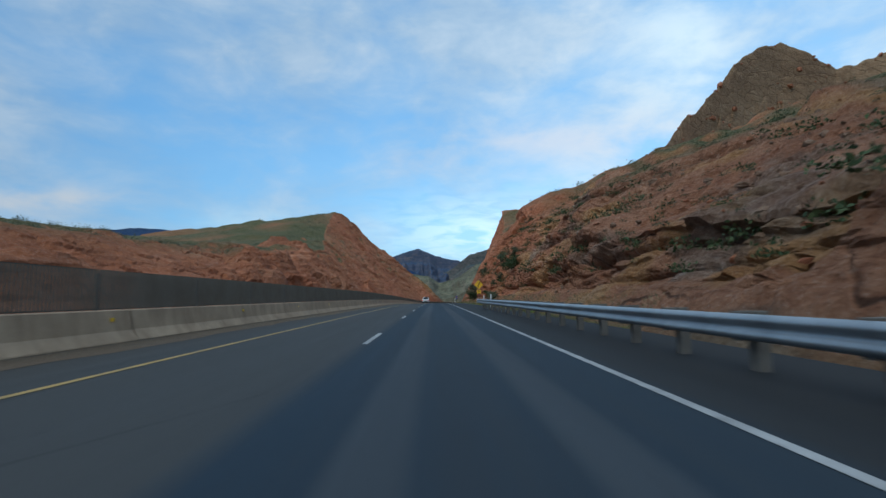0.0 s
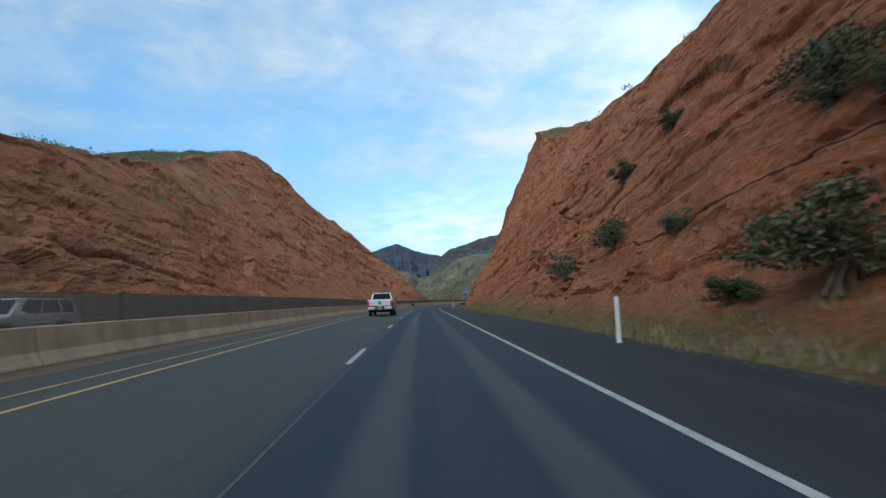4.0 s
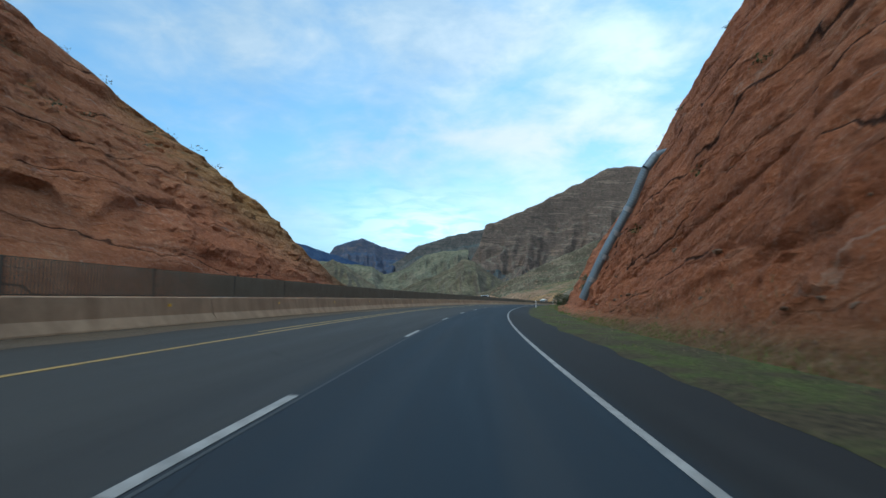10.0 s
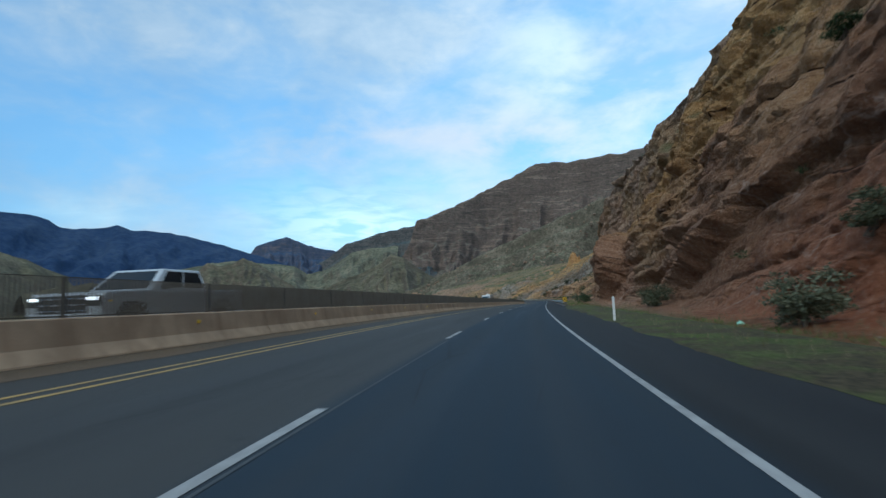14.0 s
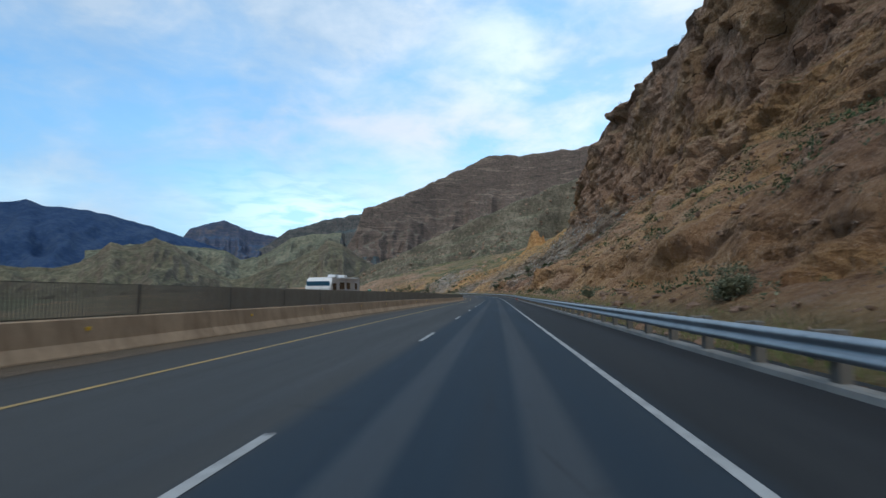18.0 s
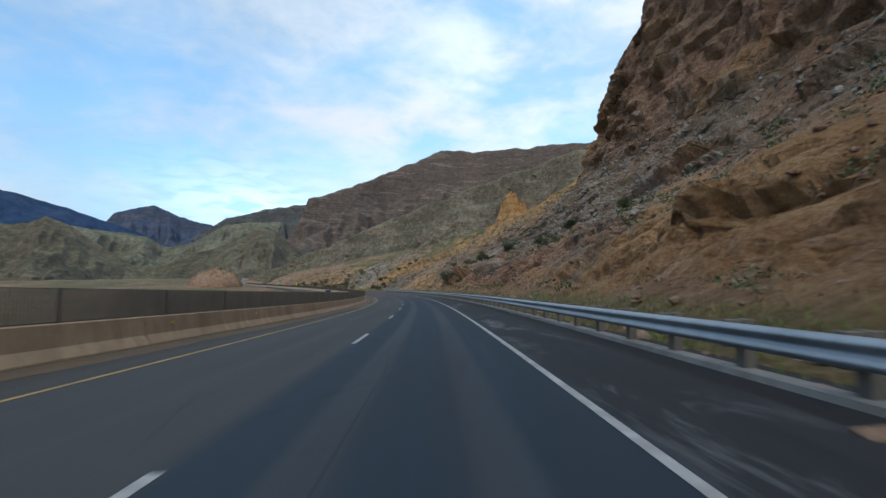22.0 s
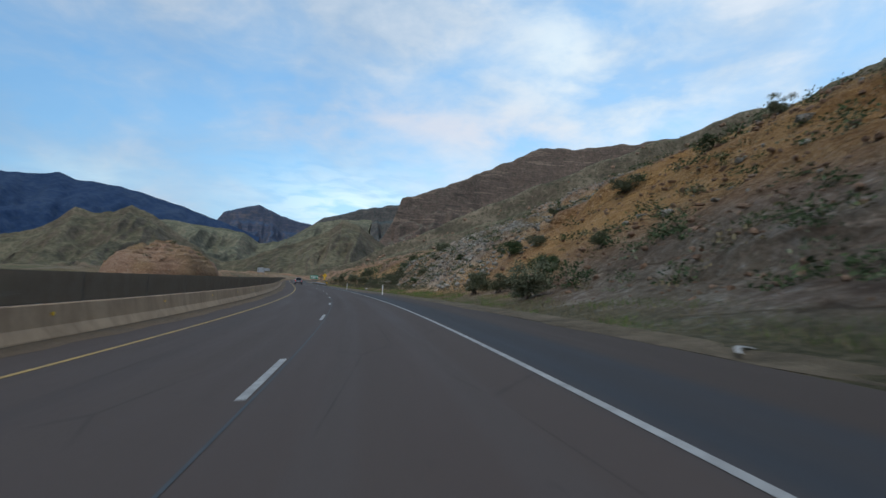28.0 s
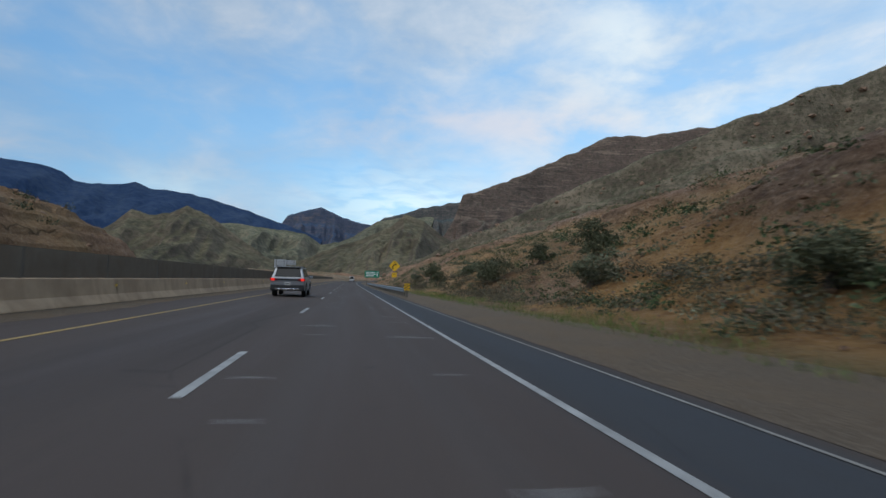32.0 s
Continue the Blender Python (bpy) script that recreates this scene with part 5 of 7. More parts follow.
tagged(ragged("verge", 180, 464, 0.6, [(6.05, 0.004), (6.5, 0.035), (7.6, 0.07), (8.9, 0.08)], M_TURF, 0.35, 5, [(180, 8.0), (208, 7.6), (240, 5.75), (290, 5.5), (340, 5.6), (464, 5.8)]), "green turf verge beside the asphalt shoulder", "verge", kind="structure")
tagged(ragged("gravel_shoulder", 826, 1300, 0.8, [(5.35, 0.005), (5.6, 0.018), (7.0, 0.05), (8.9, 0.10)], M_GRAVEL, 0.16, 8), "tan gravel shoulder beside the asphalt", "shoulder", kind="structure")
tagged(ragged("dirt_edge", 758, 858, 0.6, [(6.75, 0.004), (7.1, 0.02), (7.9, 0.06), (8.8, 0.04)], M_DIRT, 0.3, 9), "pale dusty dirt strip between asphalt and grass", "shoulder", kind="structure")
FOOT = [(-200, -5.5), (50, -5.55), (85, -6.2), (125, -6.85), (260, -6.95), (330, -6.5), (370, -6.22), (430, -6.5), (508, -7.0), (595, -6.45), (690, -5.55), (780, -5.85), (860, -6.3), (1300, -6.4)]
TALL = [(-200, 0.76), (60, 0.77), (125, 0.90), (200, 0.86), (1300, 0.86)]
PROFILE = np.array([(0.0, 0.0), (-0.02, 0.09), (-0.19, 0.38), (-0.27, 0.97), (-0.30, 1.0), (-0.46, 1.0), (-0.49, 0.97), (-0.57, 0.38), (-0.74, 0.09), (-0.76, 0.0)])


def foot(s):
    return smooth_table(FOOT, s)


def along_barrier(name, s, section, material, parent):
    """Sweeps a section, offsets from the barrier's foot and shares of its height, along the median."""
    d = foot(s)[:, None] + section[:, 0][None, :]
    h = smooth_table(TALL, s)[:, None] * section[:, 1][None, :]
    return sheet(name, *road(s[:, None] + 0 * d, d, h), material, parent)


barrier = empty("median_barrier", Matrix(), "stained tan concrete median barrier with amber reflectors", "barrier", kind="structure")
for i in range(-6, 100):
    along_barrier("segment", 12.2 * i + np.linspace(0, 12.17, 5), PROFILE, M_CONC, barrier)
bmr = box(bmesh.new(), (0.02, 0.13, 0.085), (0, 0, 0), bevel=0.006)
me_ref = bpy.data.meshes.new("reflector")
bmr.to_mesh(me_ref), bmr.free()
me_ref.materials.append(M_REFLECT)
for i in range(-4, 130):
    s0 = 3.7 + 7.75 * i
    shared("reflector", me_ref, barrier, at_road(s0, float(foot(s0)) - 0.215, 0.72 * float(smooth_table(TALL, s0))))
s = np.linspace(-100, 1240, 2200)
stray = 0.28 * fbm(s / 6, 0 * s, 0 * s, 3, 55) + 0.12 * fbm(s / 1.1, 0 * s, 0 * s, 2, 58)
gut = foot(s)[:, None] + np.stack([0.95 + stray, 0.5 + 0.5 * stray, 0 * s + 0.02, 0 * s - 0.02], -1)
tagged(sheet("gutter_dirt", *road(s[:, None] + 0 * gut, gut, np.array([[0.004, 0.012, 0.03, 0.05]]) + 0 * gut), M_GRAVEL), "dark dirt and grit along the barrier foot", "shoulder", kind="structure")

# slatted glare screen on top of the barrier: thin blades set across the road between posts
M_SCREEN = stained("dark_screen_steel", (0.125, 0.112, 0.094), (0.085, 0.070, 0.054), 0.8, 1.0, 0.3)
screen = empty("glare_screen", Matrix(), "dark slatted glare screen on steel posts along the barrier top", "fence", kind="structure")
bmp = box(bmesh.new(), (0.07, 0.09, 0.82), (0, 0, 0.41), bevel=0.008)
me_fp = bpy.data.meshes.new("post")
bmp.to_mesh(me_fp), bmp.free()
me_fp.materials.append(M_SCREEN)
PITCH, BAY = 0.095, 4.57


def screen_panel(s0):
    """One bay: blades, and a rail along their feet and tops."""
    n = int(BAY / PITCH)
    a = s0 + PITCH * (np.arange(n) + 0.5)
    low, d = smooth_table(TALL, a) + 0.015, foot(a) - 0.38
    quads = []
    x0, y0, z0 = road(a, d - 0.022, low)
    x1, y1, z1 = road(a + 0.016, d + 0.022, low)
    up = 1.66 - low
    quads.append(np.stack([np.stack([x0, y0, z0], -1), np.stack([x1, y1, z1], -1), np.stack([x1, y1, z1 + up], -1), np.stack([x0, y0, z0 + up], -1)], 1))
    e = np.linspace(s0 + 0.03, s0 + BAY - 0.03, 3)
    for zz, wide in ((smooth_table(TALL, e) + 0.01, 0.03), (0 * e + 1.645, 0.02)):
        x, y, z = road(e, foot(e) - 0.38, zz)
        p = np.stack([x, y, z], -1)
        quads.append(np.stack([p[:-1], p[1:], p[1:] + (0, 0, wide), p[:-1] + (0, 0, wide)], 1))
    return soup("screen_panel", np.concatenate(quads).reshape(-1, 3), 4, M_SCREEN, kind="", parent=screen)


# guardrails
W_BEAM = [(0.0, 0.0), (0.035, 0.015), (0.075, 0.045), (0.08, 0.085), (0.035, 0.125), (0.012, 0.155), (0.035, 0.185), (0.08, 0.225), (0.075, 0.265), (0.035, 0.295), (0.0, 0.31)]
bmp = box(bmesh.new(), (0.15, 0.20, 0.95), (0, 0, 0.26), bevel=0.01)
me_post = bpy.data.meshes.new("post")
bmp.to_mesh(me_post), bmp.free()
me_post.materials.append(M_POST)
bmp = box(bmesh.new(), (0.20, 0.15, 0.36), (0, 0, 0), bevel=0.01)
me_block = bpy.data.meshes.new("block")
bmp.to_mesh(me_block), bmp.free()
me_block.materials.append(M_POST)


def guardrail(s0, s1, d, label, side=1):
    g = empty("guardrail", at_road(s0, d), label, "guardrail", "steel guardrails")
    inv = g.matrix_basis.inverted()
    n = int((s1 - s0) / 3.81)
    for i in range(n):
        a = s0 + 3.81 * i
        ss = np.linspace(a, a + 3.86, 3)[:, None]
        dd = d - side * np.array([q[0] for q in W_BEAM] + [q[0] - 0.006 for q in W_BEAM[::-1]])[None, :]
        zz = 0.40 + np.array([q[1] for q in W_BEAM] + [q[1] for q in W_BEAM[::-1]])[None, :]
        x, y, z = road(ss + 0 * dd, dd + 0 * ss, zz + 0 * ss)
        b = sheet("beam", x, y, z, M_GALV, g, True)
        b.matrix_parent_inverse = inv
        for k2 in range(2):
            p = shared("post", me_post, g, at_road(a + 1.905 * k2, d + 0.30 * side, 0))
            p.matrix_parent_inverse = inv
            if a < 60 or a > 420:
                q = shared("block", me_block, g, at_road(a + 1.905 * k2, d + 0.105 * side, 0.555))
                q.matrix_parent_inverse = inv
    for a, sign in ((s0, -1), (s1 - (s1 - s0) % 3.81, 1)):
        bm = box(bmesh.new(), (0.12, 0.5, 0.34), (0, 0, 0), bevel=0.05)
        e = part("end_shoe", bm, M_GALV, g)
        e.matrix_basis = inv @ at_road(a + 0.2 * sign, d - 0.02, 0.555)
    return g


guardrail(-30, 43, 5.15, "galvanised W-beam guardrail ending by the red cliff")
guardrail(450, 772, 5.85, "long galvanised W-beam guardrail on the curve")
guardrail(924, 1010, 5.9, "galvanised W-beam guardrail behind a striped marker")
guardrail(760, 905, -18.4, "galvanised W-beam guardrail along the far carriageway", -1)
tagged(ribbon("kerb", 452, 770, 3.0, [(5.98, -0.02), (6.0, 0.08), (6.04, 0.10), (6.20, 0.10), (6.24, 0.0)], M_KERB), "low worn concrete kerb under the guardrail", "kerb", kind="structure")

# marks and litter on the road
M_SCRATCH = plain("scraped_asphalt", (0.36, 0.36, 0.355), 0.8)
scratch = empty("road_scratches", Matrix(), "pale scrape marks across the asphalt lane", "road marks", kind="structure")
pick = np.random.default_rng(77)
for i in range(64):
    s0, d0 = float(pick.uniform(858, 950)), float(pick.choice([0.5, 2.35])) + float(pick.normal(0, 0.16))
    d1, bow = d0 + float(pick.uniform(0.35, 1.15)), float(pick.normal(0, 0.04))
    f = np.linspace(0, 1, 6)[None, :]
    ss = s0 + bow * np.sin(math.pi * f) + np.array([[0.0], [float(pick.uniform(0.015, 0.04))]]) * np.sin(math.pi * np.clip(f, 0.08, 0.92))
    sheet("scratch", *road(ss, d0 + (d1 - d0) * f + 0 * ss, 0.006), M_SCRATCH, scratch)
tagged(ribbon("pavement_seam", 838, 1010, 2.0, [(5.05, 0.008), (5.10, 0.010)], M_KERB), "pale worn seam at the edge of the asphalt", "road marks", kind="structure")


# ---- mound and spire beside the road ----


def dome(name, s, d, rs, rd, height, seed, layers, label, category="rock", sharp=1.0, base=-1.5):
    """A weathered rock mound on the slope."""
    a, r = np.meshgrid(np.linspace(0, 2 * math.pi, 97), np.linspace(0, 1, 40), indexing="ij")
    px, py = np.cos(a) * r, np.sin(a) * r
    n = fbm(px * 2.2, py * 2.2, 0 * px + seed, 4, seed)
    lob = 1 + 0.22 * fbm(np.cos(a) * 1.5, np.sin(a) * 1.5, 0 * a + seed, 3, seed + 4)
    h = height * np.clip(1 - r ** (1.6 / sharp), 0, 1) ** (0.75 * sharp) * (1 + 0.35 * n) + height * 0.10 * ridged(px * 5, py * 5, 0 * px, 3, seed + 9) * (1 - r)
    q = np.floor(h / (height * 0.16) + 0.6 * n) * height * 0.16
    h = h * 0.7 + q * 0.3
    x, y, z = road(s + py * rs * lob, d + px * rd * lob, base + h)
    ob = sheet(name, x, y, z, M_SLOPE)
    wob = fbm(px * 3, py * 3, h / 5, 3, seed + 2)
    for key in ("brown", "gold", "grey", "scrub"):
        layer(ob, key, np.clip(layers.get(key, 0) + 0.4 * wob * (layers.get(key, 0) > 0), 0, 1))
    GRIDS[name] = {"s": s + py * rs * lob, "d": d + px * rd * lob, "z": h, "x": x, "y": y, "h": z, "scrub": 0 * h, "steep": r}
    layer(ob, "along", s + py * rs * lob), layer(ob, "bed", h + 0.15 * py * rs), layer(ob, "out", d + px * rd * lob), layer(ob, "face", 0.7 + 0 * px)
    return tagged(ob, label, category, kind="structure")


dome("mound", 944, -41, 30, 15, 9.9, 5, {"brown": 1.3, "gold": 0.10, "scrub": 0.10}, "tan rocky mound beside the far carriageway", sharp=0.62, base=-1.6)
for ks, kd, kr, kw, kh, kb, kn, sharp in ((768, 49.5, 10, 6.5, 17, 17.5, 6, 1.3), (765.5, 52.0, 5, 4, 14, 18.5, 19, 1.3), (774, 46, 9, 6, 10, 14.5, 21, 1.1), (760, 58, 10, 7, 9, 22, 9, 1.0), (752, 65, 12, 8, 9, 27, 12, 1.0)):
    dome("spire", ks, kd, kr, kw, kh, kn, {"gold": 0.95}, "ochre rock spire standing on the slope" if kb < 20 else "ochre crumbling rock face on the slope", sharp=sharp, base=kb)

# ---- drain pipe down the cliff ----


def polyline_tube(bm, pts, radius, ribs, sides=14):
    """A corrugated tube along world points."""
    P = [Vector(p) for p in pts]
    seg = [(b - a).length for a, b in zip(P, P[1:])]
    total = sum(seg)
    n = int(total / ribs)
    rings = []
    for i in range(n + 1):
        u = total * i / n
        k = 0
        while k < len(seg) - 1 and u > seg[k]:
            u -= seg[k]
            k += 1
        c = P[k].lerp(P[k + 1], u / seg[k])
        t = (P[k + 1] - P[k]).normalized()
        e1 = t.cross(Vector((0, 0, 1))).normalized()
        e2 = t.cross(e1)
        r = radius * (1.0 + (0.05 if i % 2 else 0.0))
        rings.append([bm.verts.new(c + e1 * r * math.cos(q * 2 * math.pi / sides) + e2 * r * math.sin(q * 2 * math.pi / sides)) for q in range(sides)])
    for a, b in zip(rings, rings[1:]):
        for q in range(sides):
            bm.faces.new((a[q], a[(q + 1) % sides], b[(q + 1) % sides], b[q]))
    return bm


def rp(s, d, z):
    return tuple(float(v) for v in road(s, d, z))


pipe = empty("drain_pipe", Matrix(), "corrugated steel drain pipe running down the red cliff", "pipe")
pipe_pts = [rp(331.0, 11.2, 1.5), rp(330.1, 13.3, 6.0), rp(329.0, 16.2, 11.3), rp(328.3, 17.5, 14.5)]
part("pipe_run", polyline_tube(bmesh.new(), pipe_pts, 0.42, 0.13), M_PIPE, pipe)
part("elbow", polyline_tube(bmesh.new(), [pipe_pts[-1], rp(328.6, 18.6, 15.9), rp(330.5, 21.5, 16.9), rp(333.5, 26.0, 17.6)], 0.43, 0.25), M_PIPE, pipe)
for f in (0.18, 0.42, 0.66, 0.9):
    a, b = Vector(pipe_pts[0]), Vector(pipe_pts[2])
    c = a.lerp(b, f)
    part("collar", polyline_tube(bmesh.new(), [tuple(c), tuple(c + (b - a).normalized() * 0.5)], 0.47, 0.25), M_GALV, pipe, "pale banded joint collar")

# ---- markers and signs ----


def delineator(s, d, material, label, lean=0.0, h=1.15):
    t = empty("delineator_post", at_road(s, d, -0.05), label, "marker post", "roadside delineators")
    bm = bmesh.new()
    outline(bm, [(-0.055, 0), (0.055, 0), (0.05, h - 0.03), (0.03, h), (-0.03, h), (-0.05, h - 0.03)], 0.018, pose(0, 0, 0, lean, 0, 0))
    part("blade", bm, material, t)
    part("reflector", box(bmesh.new(), (0.075, 0.008, 0.11), (0, -0.014, h - 0.12), bevel=0.002), M_SIGN_W if material is M_MARKER else M_REFLECT, t)
    part("foot", box(bmesh.new(), (0.13, 0.06, 0.06), (0, 0, 0.03), bevel=0.008), M_POST, t)


for s in (41, 122.2, 203, 279.2, 357.6, 410, 829.4, 872):
    delineator(s, 6.1, M_MARKER, "white plastic roadside delineator post")
delineator(242, 6.3, M_MARKER_Y, "yellow plastic roadside delineator post")
delineator(52, 6.6, M_MARKER, "white plastic roadside delineator post")


def text_part(name, body, size, at, material, parent, label=""):
    """Built-in font lettering, turned into a mesh, facing the oncoming driver."""
    cu = bpy.data.curves.new(name, "FONT")
    cu.body, cu.size, cu.align_x, cu.align_y, cu.extrude = body, size, "CENTER", "CENTER", 0.003
    tmp = bpy.data.objects.new(name, cu)
    me = bpy.data.meshes.new_from_object(tmp)
    bpy.data.objects.remove(tmp)
    me.materials.clear()
    me.materials.append(material)
    ob = shared(name, me, parent, pose(*at, 90, 0, 0), label)
    return ob


def signpost(parent, x, h, w=0.06):
    part("post", box(bmesh.new(), (w, w, h), (x, 0.05, h / 2), bevel=0.006), M_POST, parent)


def diamond(bm, half, thick, z, y):
    r = half * 0.10
    pts = [(r, -half + r), (half - r, -r), (half - r, r), (r, half - r), (-r, half - r), (-half + r, r), (-half + r, -r), (-r, -half + r)]
    return outline(bm, pts, thick, pose(0, y, z))


def warning_sign(s, d, zc, kind, plate, label, half=0.75, turn=0.0):
    t = empty("warning_sign", at_road(s, d, 0, turn), label, "road sign", "yellow warning signs")
    signpost(t, 0, zc + 0.5)
    part("sign_panel", diamond(bmesh.new(), half, 0.01, zc, 0), M_SIGN_Y, t)
    rim = bmesh.new()
    for a in range(4):
        box(rim, (half * 1.12, 0.004, 0.022), (0, 0, half * 0.62), (0, 45 + 90 * a, 0))
    for v in rim.verts:
        v.co.y -= 0.008
        v.co.z += zc
    part("border", rim, M_BLACK, t)
    sym = bmesh.new()
    w = half * 0.11
    if kind == "curve":
        path = [(-0.28, -0.52), (-0.28, -0.10), (-0.20, 0.08), (-0.02, 0.18), (0.10, 0.22)]
    else:
        path = [(-0.16, -0.55), (-0.16, -0.22), (-0.06, -0.02), (0.08, 0.10), (0.12, 0.30)]
    for (x0, z0), (x1, z1) in zip(path, path[1:]):
        ln = math.hypot(x1 - x0, z1 - z0) * half + w * 0.7
        box(sym, (w * 1.5, 0.004, ln), ((x0 + x1) / 2 * half, 0, (z0 + z1) / 2 * half), (0, math.degrees(math.atan2(x1 - x0, z1 - z0)), 0))
    x, z = path[-1]
    dx, dz = path[-1][0] - path[-2][0], path[-1][1] - path[-2][1]
    ln = math.hypot(dx, dz)
    dx, dz = dx / ln, dz / ln
    tip = [((x + dx * 0.30) * half, (z + dz * 0.30) * half), ((x + dz * 0.20) * half, (z - dx * 0.20) * half), ((x - dz * 0.20) * half, (z + dx * 0.20) * half)]
    outline(sym, tip, 0.004)
    for v in sym.verts:
        v.co.y -= 0.009
        v.co.z += zc
    part("arrow", sym, M_BLACK, t)
    zp = zc - half - 0.42
    part("speed_plate", box(bmesh.new(), (0.62, 0.01, 0.62), (0, 0, zp), bevel=0.004), M_SIGN_Y, t)
    text_part("numerals", plate, 0.40, (0, -0.008, zp + 0.10), M_BLACK, t)
    text_part("unit", "M.P.H.", 0.15, (0, -0.008, zp - 0.19), M_BLACK, t)
    return t


warning_sign(82.5, 8.7, 3.0, "winding", "55", "yellow diamond winding-road sign with a 55 plate")
warning_sign(948, 7.2, 3.3, "curve", "55", "yellow diamond right-curve sign with a speed plate")

shield = empty("route_sign", at_road(191.3, 7.9), "blue interstate shield under a blue South plate", "road sign")
signpost(shield, 0, 2.9)
part("plate", box(bmesh.new(), (0.62, 0.01, 0.36), (0, 0, 2.95), bevel=0.004), M_SIGN_B, shield)
text_part("lettering", "SOUTH", 0.20, (0, -0.008, 2.95), M_SIGN_W, shield)
pts = [(-0.34, 0.30), (-0.20, 0.36), (0, 0.31), (0.20, 0.36), (0.34, 0.30), (0.37, 0.08), (0.33, -0.10), (0.20, -0.27), (0, -0.38), (-0.20, -0.27), (-0.33, -0.10), (-0.37, 0.08)]
part("shield_panel", outline(bmesh.new(), [(x * 1.06, z * 1.06) for x, z in pts], 0.008, pose(0, 0.002, 2.34)), M_SIGN_W, shield)
part("shield_face", outline(bmesh.new(), [(x, min(z, 0.14)) for x, z in pts if z < 0.2] + [(0.34, 0.15), (-0.34, 0.15)], 0.008, pose(0, -0.006, 2.34)), M_SIGN_B, shield)
part("shield_band", outline(bmesh.new(), [(-0.32, 0.18), (0.32, 0.18), (0.31, 0.27), (0.19, 0.32), (0, 0.28), (-0.19, 0.32), (-0.31, 0.27)], 0.008, pose(0, -0.006, 2.34)), M_SIGN_R, shield)
text_part("numerals", "15", 0.34, (0, -0.014, 2.28), M_SIGN_W, shield)

green = empty("guide_sign", at_road(1010, 7.0), "green highway guide sign with white lines of text", "road sign")
for x in (-1.2, 1.2):
    signpost(green, x, 3.6, 0.12)
part("sign_panel", box(bmesh.new(), (3.6, 0.02, 1.7), (0, 0, 2.9), bevel=0.01), M_SIGN_G, green)
bars = bmesh.new()
for z, x0, w in ((3.35, -0.35, 2.2), (2.95, -0.2, 2.5), (2.5, -0.5, 1.9)):
    box(bars, (w, 0.006, 0.2), (x0, -0.014, z))
    box(bars, (0.35, 0.006, 0.2), (1.4, -0.014, z))
part("text_lines", bars, M_SIGN_W, green)

striped = empty("object_marker", at_road(922.5, 6.0), "yellow and black striped object marker at the guardrail end", "road sign")
signpost(striped, 0, 1.1)
part("sign_panel", box(bmesh.new(), (0.46, 0.008, 0.52), (0, 0, 0.85), bevel=0.003), M_SIGN_Y, striped)
st = bmesh.new()
for i in (-1, 0, 1):
    outline(st, [(-0.22, -0.05 + 0.24 * i - 0.14), (-0.22, 0.05 + 0.24 * i - 0.14), (0.22, 0.05 + 0.24 * i + 0.14), (0.22, -0.05 + 0.24 * i + 0.14)], 0.004)
for v in st.verts:
    v.co.z = min(max(v.co.z, -0.25), 0.25) + 0.85
    v.co.y -= 0.008
part("stripes", st, M_BLACK, striped)
m2 = copy_thing(striped, at_road(448, 5.9))
tagged(m2, "yellow and black striped marker before the long guardrail")

for s, d, w, h in ((1022, -16.8, 3.0, 2.2), (1024, -14.4, 2.8, 1.3)):
    b = empty("sign_back", at_road(s, d), "bare metal back of a sign facing oncoming traffic", "road sign")
    signpost(b, -w / 3, 5.4, 0.14), signpost(b, w / 3, 5.4, 0.14)
    part("sign_panel", box(bmesh.new(), (w, 0.03, h), (0, 0, 5.4 - h / 2), bevel=0.01), M_BACK, b)
    for z in (0.3, 0.7):
        part("rail", box(bmesh.new(), (w, 0.05, 0.08), (0, -0.04, 5.4 - h * z), bevel=0.008), M_GALV, b)

# ---- vehicles ----
k = Mat("car_glass", 0.10, 0, 0.22)
k.colour((0.012, 0.015, 0.018))
M_GLASS = k.m
M_TYRE = plain("tyre_rubber", (0.018, 0.018, 0.019), 0.85)
M_RIM = plain("alloy_rim", (0.42, 0.43, 0.44), 0.35, 0.8)
M_TRIM = plain("dark_plastic", (0.025, 0.026, 0.028), 0.7)
M_CHROME = plain("chrome", (0.6, 0.6, 0.62), 0.2, 0.95)
M_TAIL = lamp_material("lit_tail_lamp", (0.75, 0.02, 0.01), 1.6)
M_TAIL_OFF = plain("tail_lens", (0.16, 0.012, 0.012), 0.25)
M_HEAD = lamp_material("lit_headlamp", (0.95, 0.97, 1.0), 3.5)
M_PLATE = plain("plate_white", (0.62, 0.62, 0.62), 0.5)


def paint(name, colour, metal=0.3):
    k = Mat(name, 0.32, metal, 0.5)
    k.b.inputs["Coat Weight"].default_value = 0.6
    k.b.inputs["Coat Roughness"].default_value = 0.12
    dust = k.noise(1.8, 5, 0.65)
    k.colour(k.mix(k.math("MULTIPLY", k.ramp(dust, [(0.4, 0.0), (0.7, 1.0)]), 0.18), colour, (0.20, 0.17, 0.14)))
    return k.m


